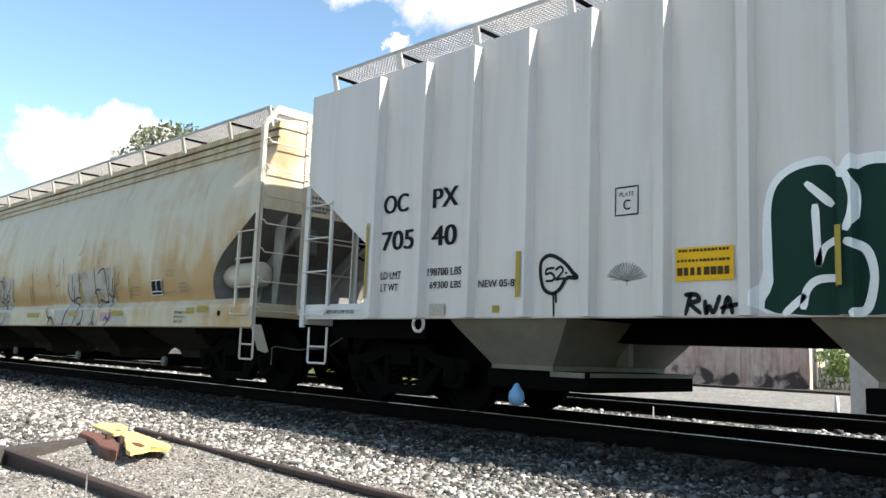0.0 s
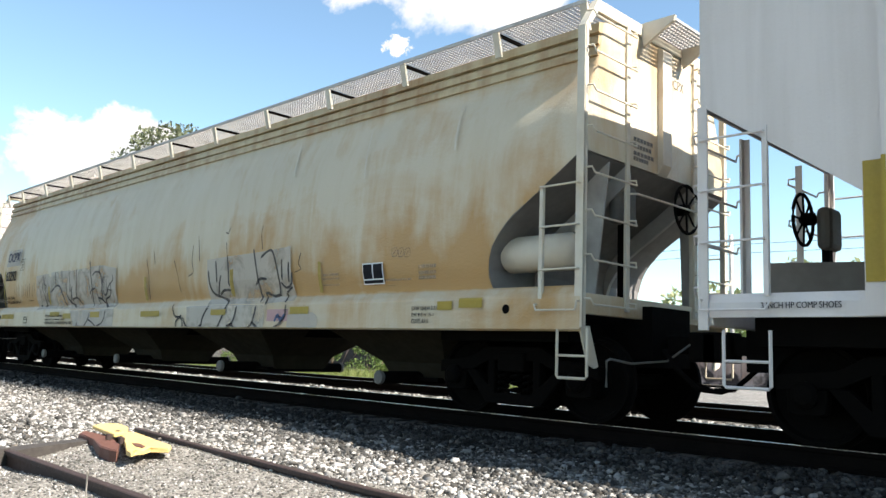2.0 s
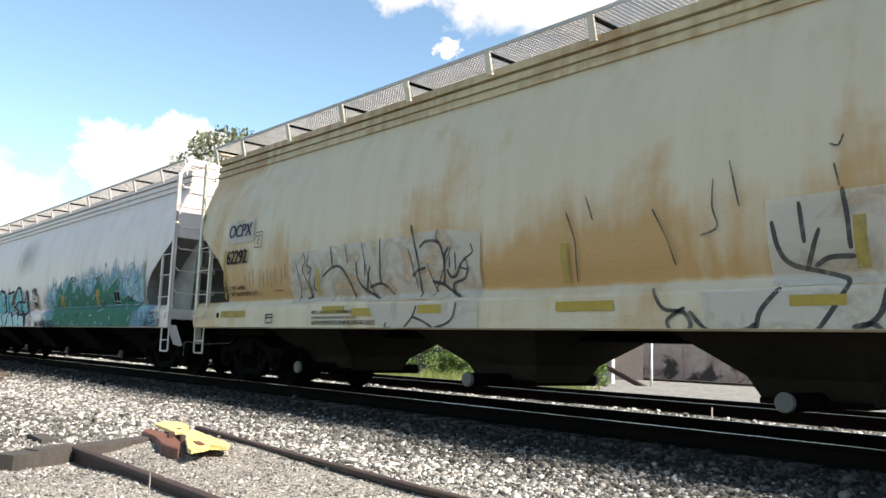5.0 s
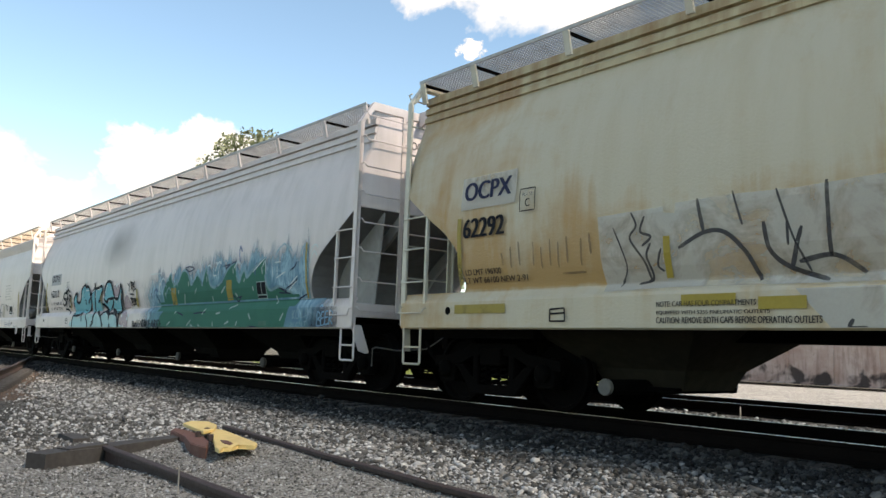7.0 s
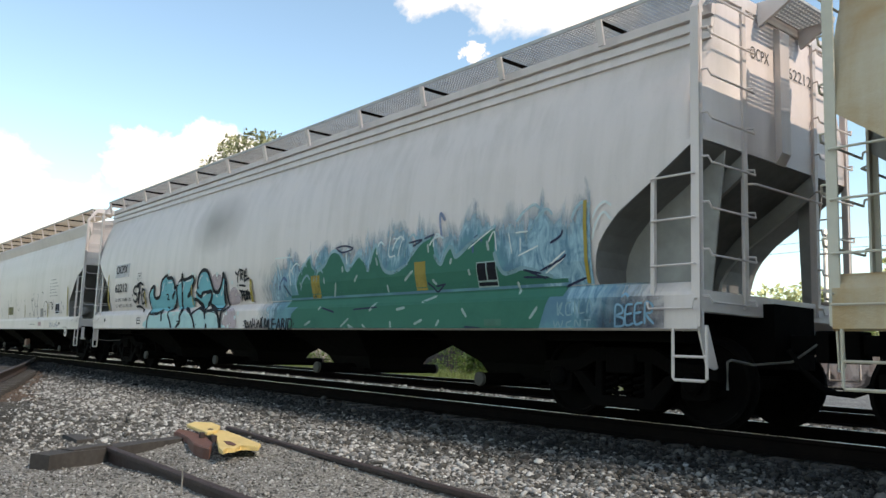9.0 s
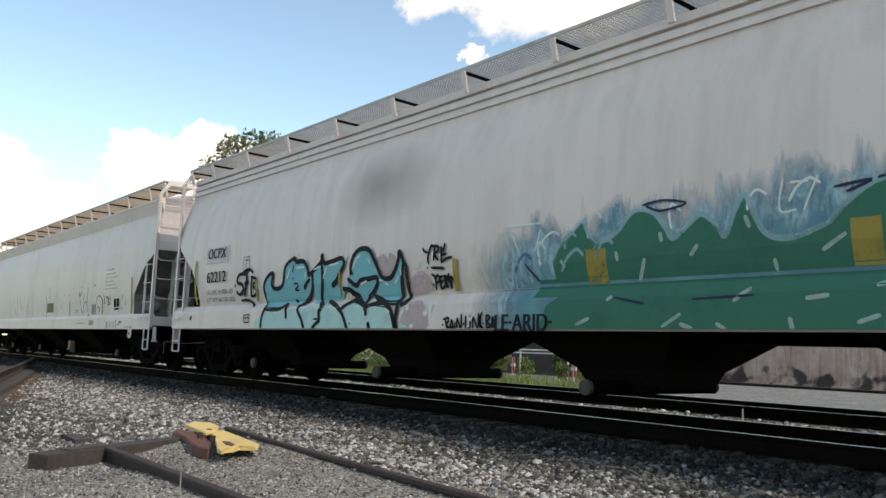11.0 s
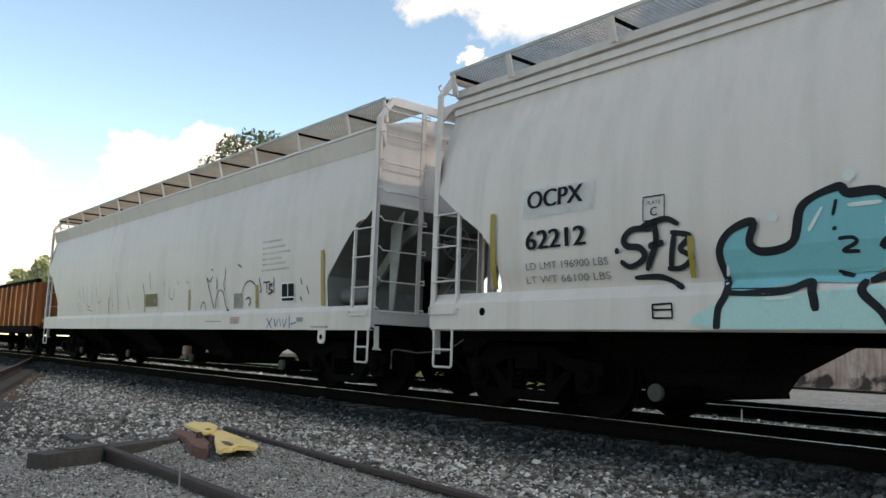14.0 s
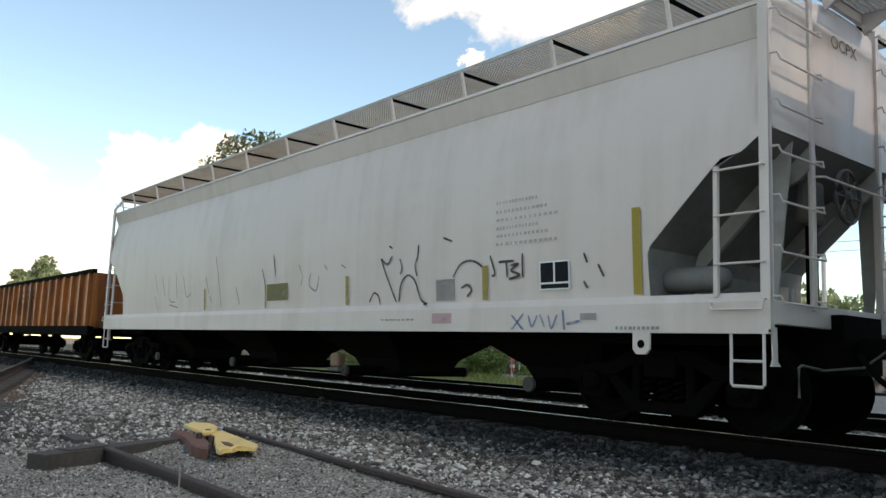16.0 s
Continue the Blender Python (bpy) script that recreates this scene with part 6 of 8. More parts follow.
tag(car_c, skin_c, "graffiti_line", "pale blue outline along the green peaks", M_GRAF_SKY, 0.06, 0.01, [
    [(1.74, 1.73), (1.84, 1.89), (2.03, 2.02), (2.19, 2.13), (2.27, 1.98), (2.43, 1.89), (2.66, 1.98)],
    [(2.66, 1.98), (2.86, 2.16), (3.08, 2.13), (3.22, 1.97), (3.3, 1.85), (3.46, 1.95)],
    [(3.46, 1.95), (3.62, 2.05), (3.77, 1.93), (3.85, 1.82), (3.95, 2.03)],
    [(3.95, 2.03), (4.06, 2.18), (4.15, 1.97), (4.26, 1.8), (4.48, 1.76), (4.78, 1.85)],
    [(4.78, 1.85), (4.93, 2), (5.14, 2.14), (5.35, 2.19)],
    [(5.39, 1.93), (5.51, 1.81), (5.62, 1.95), (5.73, 2.02), (5.81, 1.88)],
    [(5.81, 1.88), (5.93, 1.93), (6.1, 2.03), (6.34, 2.13), (6.55, 2.2)],
    [(6.53, 1.88), (6.59, 1.74), (6.68, 1.63), (6.86, 1.65), (7.02, 1.67), (7.43, 1.56)],
])
tag(car_c, skin_c, "graffiti_line", "white highlight strokes in the blue spray", M_GRAF_PALE, 0.022, 0.012, [
    [(4.41, 2.26), (4.38, 2), (4.52, 1.99)],
    [(4.48, 2.23), (4.63, 2.22)],
    [(4.71, 2.25), (4.59, 1.98)],
    [(6.44, 2.03), (6.54, 2.14), (6.57, 1.91)],
    [(6.07, 1.97), (6.51, 2.18)],
    [(7.35, 1.6), (7.63, 1.74)],
    [(7.38, 1.66), (7.65, 1.82)],
    [(1.01, 2.18), (1.62, 2.17)],
    [(1.13, 2.07), (1.22, 1.87)],
    [(1.58, 2.1), (1.48, 1.86)],
    [(6.79, 2.09), (6.83, 1.86)],
    [(6.91, 2.09), (7.1, 2.09)],
    [(6.98, 2.02), (6.97, 1.87)],
    [(6.94, 1.82), (7.25, 1.91)],
])
tag(car_c, skin_c, "graffiti_line", "dark shadow strokes in the graffiti", M_INK_BLUE, 0.028, 0.012, [
    [(2.97, 2.21), (3.21, 2.23), (3.46, 2.17), (3.18, 2.13), (3.01, 2.19)],
    [(4.85, 2.14), (5.14, 2.16), (4.95, 2.09)],
    [(5.19, 2.17), (5.39, 2.21)],
    [(5.22, 1.58), (5.32, 1.52), (5.4, 1.46), (5.53, 1.53)],
    [(5.39, 1.53), (5.57, 1.55)],
    [(7.04, 1.65), (7.33, 1.54)],
    [(7, 1.57), (7.38, 1.55)],
    [(2.61, 1.3), (2.96, 1.23)],
    [(3.51, 1.26), (4.11, 1.28)],
    [(6.02, 1), (6.31, 0.98)],
    [(1.32, 1.72), (1.51, 1.52)],
    [(7.27, 1.63), (7.58, 1.73), (7.66, 1.78)],
    [(7.45, 1.93), (7.59, 1.99), (7.63, 2.05)],
    [(7.62, 1.44), (7.91, 1.52)],
    [(7.01, 1.65), (7.27, 1.6)],
])
tag(car_c, skin_c, "graffiti_drop", "pale drops sprayed over the green", M_DROP, 0.045, 0.012, [
    [(5.26, 2.08), (5.27, 1.99)],
    [(6.41, 2.03), (6.43, 1.93)],
    [(4.73, 1.64), (4.91, 1.75)],
    [(3.49, 1.68), (3.56, 1.76)],
    [(3.16, 1.91), (3.17, 1.84)],
    [(5.73, 1.86), (5.71, 1.81)],
    [(6.06, 1.7), (6.07, 1.65)],
    [(1.87, 1.72), (1.91, 1.66)],
    [(2.62, 1.76), (2.63, 1.69)],
    [(4.3, 1.58), (4.31, 1.5)],
    [(2.96, 1.67), (2.88, 1.48)],
    [(5.33, 1.61), (5.39, 1.56)],
    [(4.06, 1.98), (4.09, 1.89)],
    [(6.89, 1.51), (6.92, 1.39)],
    [(5.96, 1.22), (6.04, 1.13)],
    [(7.14, 1.1), (7.24, 1.21)],
    [(5.46, 1.02), (5.51, 1.08)],
    [(4.44, 1.07), (4.46, 0.98)],
    [(3.76, 1.03), (3.84, 0.98)],
    [(2.1, 1.03), (2.26, 1.09)],
    [(2.51, 1.28), (2.56, 1.31)],
    [(4.59, 1.24), (4.76, 1.26)],
    [(5, 1.04), (5.15, 1.09)],
    [(3.18, 1.01), (3.37, 1.12)],
    [(3.38, 1.03), (3.5, 0.98)],
    [(3.93, 1.24), (4.08, 1.34)],
    [(5.15, 1.33), (5.38, 1.4)],
    [(1.38, 1.57), (1.4, 1.52)],
])
sticker(car_c, skin_c, "consolidated_stencil", 6.202, 6.564, 1.48, 1.79, M_DROP, "black stencil panel with white borders", 0.012)
sticker(car_c, skin_c, "stencil_field", 6.217, 6.373, 1.564, 1.774, M_INK, "", 0.016)
sticker(car_c, skin_c, "stencil_field", 6.394, 6.55, 1.564, 1.774, M_INK, "", 0.016)
sticker(car_c, skin_c, "stencil_field", 6.217, 6.55, 1.496, 1.542, M_INK, "", 0.016)
sticker(car_c, skin_c, "reflective_strip", 7.924, 7.972, 1.46, 2.35, M_YELLOW, "yellow reflective strip", 0.015)
sticker(car_c, skin_c, "reflective_strip", 4.956, 5.194, 1.49, 1.87, M_YELLOW_OLD, "faded ochre reflective strip", 0.008)
sticker(car_c, skin_c, "reflective_strip", 2.217, 2.483, 1.46, 1.82, M_YELLOW_OLD, "faded ochre reflective strip", 0.008)
sticker(car_c, skin_c, "card_holder", 6.383, 6.678, 1.01, 1.09, M_GRAF_TEAL, "painted-over card holder", 0.02)
sticker(car_c, skin_c, "repainted_patch", -7.61, -6.564, 2.25, 2.58, M_PATCH_GREY, "pale repainted number panel", 0.003)
letters(car_c, skin_c, "OCPX", -7.525, -6.716, 2.35, 0.2, M_INK)
letters(car_c, skin_c, "62212", -7.544, -6.678, 1.88, 0.21, M_INK)
letters(car_c, skin_c, "LD LMT 196900 LBS", -7.563, -6.383, 1.65, 0.08, M_INK_FADED)
letters(car_c, skin_c, "LT WT 66100 LBS", -7.582, -6.374, 1.5, 0.08, M_INK_FADED)
plate_mark(car_c, skin_c, -5.927, -5.679, 2.05, 2.29)
patch(car_c, skin_c, "graffiti_letter", "aqua blue graffiti letter with black outline", M_GRAF_AQUA, 0.005, [(-5.04, 1.34), (-5.09, 1.67), (-5, 1.87), (-4.78, 1.92), (-4.79, 1.73), (-4.68, 1.66), (-4.41, 1.73), (-4.32, 2.01), (-4.04, 2.13), (-3.93, 2.08), (-3.7, 2.06), (-3.59, 1.94), (-3.56, 1.83), (-3.44, 1.72), (-3.6, 1.53), (-3.75, 1.45), (-3.9, 1.36), (-4.3, 1.38)])
patch(car_c, skin_c, "graffiti_letter", "aqua blue graffiti letter with black outline", M_GRAF_AQUA, 0.005, [(-3.43, 1.83), (-3.28, 1.96), (-3.14, 2.04), (-3.07, 2), (-2.56, 2.04), (-2.5, 1.95), (-2.63, 1.82), (-2.7, 1.71), (-2.54, 1.59), (-2.59, 1.46), (-2.71, 1.41), (-2.97, 1.41), (-3.2, 1.38), (-3.43, 1.4), (-3.41, 1.62)])
patch(car_c, skin_c, "graffiti_letter", "aqua blue graffiti letter with black outline", M_GRAF_AQUA, 0.005, [(-2.32, 1.91), (-2.21, 2.08), (-2.05, 2.15), (-1.84, 2.12), (-1.7, 1.97), (-1.59, 1.8), (-1.49, 1.7), (-1.32, 1.69), (-1.2, 1.79), (-1.12, 1.95), (-1.09, 2.03), (-1.01, 1.88), (-1.06, 1.61), (-1.12, 1.37), (-1.27, 1.34), (-1.5, 1.37), (-1.77, 1.44), (-1.91, 1.45), (-2.03, 1.37), (-2.22, 1.47), (-2.44, 1.57)])
patch(car_c, skin_c, "graffiti_letter", "pale aqua lower half of the graffiti on the sill", M_GRAF_PALEAQUA, 0.004, [(-5.15, 0.98), (-5.08, 1.24), (-4.81, 1.29), (-4.29, 1.29), (-3.87, 1.33), (-3.19, 1.34), (-2.69, 1.33), (-2.47, 1.27), (-2.26, 1.36), (-2.06, 1.36), (-1.94, 1.28), (-1.71, 1.32), (-1.42, 1.3), (-1.3, 1.25), (-1.21, 1.09), (-1.15, 0.98)])
tag(car_c, skin_c, "graffiti_outline", "thick black outline of the aqua graffiti", M_SPRAY, 0.085, 0.01, [
    [(-5.14, 0.98), (-5.12, 1.17), (-5.04, 1.34), (-5.11, 1.67), (-5, 1.86), (-4.77, 1.93), (-4.81, 1.75), (-4.69, 1.66), (-4.42, 1.72), (-4.32, 2.02), (-4.03, 2.14), (-3.94, 2.08), (-3.71, 2.07), (-3.59, 1.95), (-3.56, 1.84)],
    [(-3.56, 1.84), (-3.43, 1.89), (-3.28, 1.96), (-3.15, 2.04), (-3.14, 2.14), (-3.08, 2.01), (-2.82, 2.02), (-2.57, 2.05), (-2.5, 1.96), (-2.62, 1.83), (-2.71, 1.73)],
    [(-2.32, 1.8), (-2.31, 1.94), (-2.21, 2.08), (-2.05, 2.15), (-1.84, 2.12), (-1.7, 1.97), (-1.59, 1.8), (-1.49, 1.7), (-1.32, 1.69), (-1.2, 1.79), (-1.12, 1.93), (-1.09, 2.04), (-0.99, 1.88), (-0.94, 1.8), (-0.93, 1.53), (-0.91, 1.39), (-1.03, 1.31)],
    [(-1.01, 1.88), (-1.06, 1.61), (-1.11, 1.37), (-1.27, 1.34), (-1.48, 1.36), (-1.75, 1.45)],
    [(-5.03, 1.32), (-4.52, 1.31), (-4.3, 1.38), (-4.26, 1.28), (-4.24, 1.16)],
    [(-3.43, 1.84), (-3.45, 1.62), (-3.59, 1.46), (-3.79, 1.38)],
    [(-3.14, 1.96), (-3.13, 1.71), (-3.22, 1.43), (-3.09, 1.33)],
    [(-3.09, 1.33), (-3.19, 1.24), (-3.17, 1.11), (-3.28, 1.05), (-3.37, 0.98)],
    [(-3.85, 1.36), (-3.86, 1.27), (-3.72, 1.12), (-3.64, 0.98)],
    [(-2.71, 1.72), (-2.85, 1.64), (-2.7, 1.7)],
    [(-2.97, 1.41), (-2.69, 1.32), (-2.51, 1.2), (-2.36, 0.98)],
    [(-2.56, 1.58), (-2.38, 1.56), (-2.25, 1.49), (-2.07, 1.37)],
    [(-2.53, 1.29), (-2.28, 1.4), (-2.07, 1.37), (-1.95, 1.32)],
    [(-2.39, 1.72), (-2.2, 1.62), (-2.05, 1.69), (-1.86, 1.7), (-1.65, 1.71), (-1.64, 1.63), (-1.77, 1.51), (-1.91, 1.43), (-1.9, 1.31), (-1.88, 1.19)],
    [(-2.34, 1.52), (-2.14, 1.46)],
    [(-1.92, 1.27), (-1.75, 1.33), (-1.53, 1.33), (-1.34, 1.29), (-1.24, 1.18), (-1.16, 0.98)],
    [(-1.11, 1.37), (-1.13, 1.23), (-1.15, 1.09), (-1.11, 0.98)],
    [(-1.81, 1.05), (-1.78, 0.98)],
    [(-3.7, 1.64), (-3.61, 1.72), (-3.54, 1.76)],
])
tag(car_c, skin_c, "graffiti_outline", "thin black inner lines of the graffiti", M_SPRAY, 0.035, 0.011, [
    [(-4.03, 1.72), (-3.93, 1.72), (-3.9, 1.68), (-4.01, 1.62), (-3.89, 1.61)],
    [(-4.06, 1.46), (-3.95, 1.42), (-4.04, 1.44)],
    [(-4.04, 2.03), (-4.07, 1.92)],
    [(-3.33, 1.13), (-3.19, 1.13)],
    [(-2.3, 1.06), (-2.29, 1.05)],
    [(-4.06, 1.81), (-4.07, 1.8)],
    [(-2.3, 1.83), (-2.26, 1.79)],
    [(-2.2, 1.62), (-2.15, 1.63)],
])
tag(car_c, skin_c, "graffiti_shine", "white highlight dashes on the aqua letters", M_GRAF_PALE, 0.035, 0.013, [
    [(-3.94, 1.98), (-3.7, 1.98)],
    [(-4.16, 1.98), (-4.27, 1.81)],
    [(-3.65, 1.89), (-3.66, 1.81)],
    [(-3, 1.94), (-3.1, 1.77)],
    [(-2.91, 1.96), (-2.65, 1.98)],
    [(-2.26, 1.87), (-2.17, 2), (-2.07, 2.05)],
    [(-1.85, 1.99), (-1.8, 1.92)],
    [(-2.07, 1.63), (-1.91, 1.67)],
    [(-1.58, 1.67), (-1.51, 1.66)],
    [(-1.45, 1.62), (-1.39, 1.6)],
    [(-1.21, 1.62), (-1.12, 1.7)],
    [(-5.04, 1.55), (-5.06, 1.4)],
    [(-3.38, 1.92), (-3.19, 1.96)],
    [(-4.66, 1.25), (-4.43, 1.25)],
    [(-3.6, 1.27), (-3.41, 1.29)],
    [(-2.86, 1.32), (-2.68, 1.28)],
    [(-2.11, 1.31), (-2.03, 1.29)],
    [(-1.79, 1.26), (-1.63, 1.28)],
    [(-1.39, 1.25), (-1.3, 1.21)],
    [(-1.07, 1.81), (-1.06, 1.72)],
])
tag(car_c, skin_c, "graffiti_tag", "black three-letter tag with an underline", M_SPRAY, 0.07, 0.006, [
    [(-5.85, 1.97), (-6.06, 1.98), (-6.17, 1.9), (-6.14, 1.82), (-5.98, 1.79), (-5.93, 1.69), (-6.1, 1.61), (-6.21, 1.66)],
    [(-5.8, 2.02), (-5.79, 1.82), (-5.91, 1.58)],
    [(-5.94, 2), (-5.68, 2.05), (-5.54, 1.99)],
    [(-5.86, 1.8), (-5.72, 1.82)],
    [(-5.58, 1.89), (-5.64, 1.57)],
    [(-5.6, 1.91), (-5.41, 1.86), (-5.52, 1.75), (-5.4, 1.66), (-5.52, 1.57), (-5.66, 1.57)],
    [(-6.06, 1.5), (-5.75, 1.49), (-5.52, 1.38)],
    [(-6.27, 1.78), (-6.26, 1.78)],
])
tag(car_c, skin_c, "graffiti_tag", "black two-line tag", M_SPRAY, 0.045, 0.006, [
    [(-0.57, 2.04), (-0.53, 2), (-0.48, 1.99)],
    [(-0.38, 2.08), (-0.44, 2), (-0.47, 1.91), (-0.46, 1.84)],
    [(-0.32, 2.06), (-0.35, 1.88)],
    [(-0.37, 2.06), (-0.26, 2.05), (-0.25, 1.99), (-0.33, 1.96), (-0.27, 1.88)],
    [(-0.11, 2.07), (-0.15, 1.99), (-0.19, 2.03)],
    [(-0.19, 2.01), (-0.19, 1.84)],
    [(-0.18, 1.94), (-0.1, 1.94)],
    [(-0.19, 1.84), (-0.1, 1.88), (0.01, 1.89)],
    [(-0.4, 1.78), (-0.15, 1.76)],
    [(-0.48, 1.78), (-0.48, 1.78)],
    [(-0.39, 1.69), (-0.33, 1.64), (-0.35, 1.5)],
    [(-0.35, 1.64), (-0.27, 1.68)],
    [(-0.34, 1.58), (-0.28, 1.59)],
    [(-0.25, 1.66), (-0.24, 1.51), (-0.17, 1.53)],
    [(-0.24, 1.64), (-0.19, 1.66)],
    [(-0.24, 1.58), (-0.19, 1.6)],
    [(-0.15, 1.66), (-0.14, 1.52)],
    [(-0.15, 1.66), (-0.09, 1.64), (-0.13, 1.59), (-0.1, 1.52)],
    [(-0.06, 1.68), (-0.08, 1.58)],
    [(-0.06, 1.68), (-0.03, 1.5), (-0.02, 1.64), (0.04, 1.58)],
    [(-0.4, 1.56), (-0.4, 1.55)],
])
tag(car_c, skin_c, "graffiti_tag", "black brush letters along the sill", M_SPRAY, 0.035, 0.006, [
    [(-0.13, 1.03), (-0.12, 1.03)],
    [(-0.08, 1.1), (-0.04, 0.98)],
    [(-0.12, 1.1), (-0.03, 1.12), (-0.02, 1.07), (-0.06, 1.04), (0.01, 0.98)],
    [(0.01, 0.98), (0.05, 1.09), (0.08, 0.98)],
    [(0.02, 1), (0.08, 1.01)],
    [(0.11, 1.05), (0.11, 0.98)],
    [(0.15, 0.98), (0.15, 1.11), (0.23, 0.98), (0.23, 1.16)],
    [(0.27, 1.04), (0.28, 1.04)],
    [(0.31, 1.13), (0.32, 0.98), (0.38, 0.99)],
    [(0.4, 1.07), (0.4, 0.98)],
    [(0.39, 1.14), (0.39, 1.14)],
    [(0.45, 0.98), (0.45, 1.12), (0.54, 0.99), (0.55, 1.16)],
    [(0.59, 0.98), (0.58, 1.14)],
    [(0.61, 1.18), (0.56, 1.06), (0.64, 0.98)],
    [(0.64, 1.05), (0.64, 1.05)],
    [(0.7, 0.98), (0.69, 1.14), (0.75, 1.11), (0.7, 1.06), (0.76, 1.02), (0.7, 0.98)],
    [(0.78, 0.99), (0.8, 1.12), (0.82, 0.99)],
])
patch(car_c, skin_c, "graffiti_bubble", "mauve sprayed cloud beside the graffiti", M_MAUVE, 0.003, [(-1.056, 0.96), (-0.999, 1.2), (-0.866, 1.33), (-0.647, 1.36), (-0.504, 1.26), (-0.476, 0.96)])
patch(car_c, skin_c, "graffiti_bubble", "mauve sprayed cloud beside the graffiti", M_MAUVE, 0.003, [(-0.942, 1.44), (-0.837, 1.67), (-0.628, 1.76), (-0.466, 1.67), (-0.438, 1.47)])
patch(car_c, skin_c, "graffiti_bubble", "mauve sprayed cloud beside the graffiti", M_MAUVE, 0.003, [(-1.665, 1.92), (-1.56, 2.03), (-1.284, 2.03), (-1.161, 1.94), (-1.265, 1.78), (-1.436, 1.74), (-1.608, 1.81)])
tag(car_c, skin_c, "graffiti_drop", "pale pink dots round the graffiti", M_GRAF_PALE, 0.1, 0.008, [
    [(-1.389, 2.04), (-1.37, 2.03)],
    [(-1.646, 1.85), (-1.636, 1.85)],
    [(-2.464, 2.05), (-2.445, 2.05)],
    [(-3.948, 2.23), (-3.919, 2.22)],
    [(-3.634, 2.06), (-3.615, 2.05)],
    [(-0.704, 1.84), (-0.694, 1.84)],
    [(-0.39, 1.26), (-0.381, 1.25)],
    [(-0.79, 1.01), (-0.78, 1.0)],
    [(-0.894, 1.27), (-0.885, 1.27)],
    [(-2.588, 2.1), (-2.569, 2.09)],
    [(-4.604, 1.96), (-4.576, 1.95)],
    [(-0.504, 1.19), (-0.495, 1.18)],
])
sticker(car_c, skin_c, "reflective_strip", 0.038, 0.124, 1.46, 1.87, M_YELLOW, "yellow reflective strip", 0.014)
sticker(car_c, skin_c, "reflective_strip", -8.143, -8.058, 1.46, 2.36, M_YELLOW, "yellow reflective strip", 0.014)
sticker(car_c, skin_c, "reflective_strip", -5.432, -5.375, 1.47, 1.86, M_YELLOW, "yellow reflective strip", 0.014)
sticker(car_c, skin_c, "reflective_strip", -2.654, -2.607, 1.46, 1.88, M_YELLOW, "yellow reflective strip", 0.014)
sticker(car_c, skin_c, "soot_stain", -3.425, 0.19, 2.35, 3.72, M_SOOT, "grey soot stain on the upper side", 0.003)
tag(car_c, skin_c, "card_holder", "small dark routing card frame", M_INK, 0.02, 0.006, [
    [(-5.822, 1.09), (-5.831, 1.22)],
    [(-5.831, 1.22), (-5.613, 1.23)],
    [(-5.613, 1.23), (-5.603, 1.09)],
    [(-5.603, 1.09), (-5.822, 1.09)],
    [(-5.822, 1.17), (-5.613, 1.17)],
])
sticker(car_d, skin_d, "consolidated_stencil", 6.364, 6.811, 1.43, 1.75, M_GRAF_WHITE, "black stencil panel with white borders", 0.004)
sticker(car_d, skin_d, "stencil_field", 6.382, 6.574, 1.516, 1.734, M_INK, "", 0.008)
sticker(car_d, skin_d, "stencil_field", 6.601, 6.793, 1.516, 1.734, M_INK, "", 0.008)
sticker(car_d, skin_d, "stencil_field", 6.382, 6.793, 1.446, 1.494, M_INK, "", 0.008)
text_bars(car_d, skin_d, 5.67, 6.364, 2.48, 0.05, 13, M_INK_PALE)
text_bars(car_d, skin_d, 5.67, 6.526, 2.37, 0.045, 13, M_INK_PALE)
text_bars(car_d, skin_d, 5.679, 6.678, 2.27, 0.045, 13, M_INK_PALE)
text_bars(car_d, skin_d, 5.679, 6.374, 2.17, 0.05, 13, M_INK_PALE)
text_bars(car_d, skin_d, 5.679, 6.526, 2.08, 0.045, 13, M_INK_PALE)
text_bars(car_d, skin_d, 5.67, 6.678, 1.98, 0.045, 13, M_INK_PALE)
sticker(car_d, skin_d, "reflective_strip", 7.654, 7.757, 1.345, 2.22, M_YELLOW, "yellow reflective strip", 0.008)
sticker(car_d, skin_d, "reflective_strip", 5.409, 5.512, 1.345, 1.76, M_YELLOW_OLD, "faded ochre reflective strip", 0.008)
sticker(car_d, skin_d, "reflective_strip", 2.35, 2.435, 1.345, 1.78, M_YELLOW_OLD, "faded ochre reflective strip", 0.008)
sticker(car_d, skin_d, "reflective_strip", -0.264, -0.202, 1.345, 1.76, M_YELLOW_OLD, "faded ochre reflective strip", 0.008)
sticker(car_d, skin_d, "reflective_strip", -2.869, -2.801, 1.35, 1.78, M_YELLOW_OLD, "faded ochre reflective strip", 0.008)
sticker(car_d, skin_d, "routing_decal", -0.181, 0.571, 1.47, 1.76, M_OLIVE, "faded olive decal", 0.005)
sticker(car_d, skin_d, "grey_decal", 4.509, 4.89, 1.35, 1.63, M_INK_FADED, "grey stencilled square", 0.004)
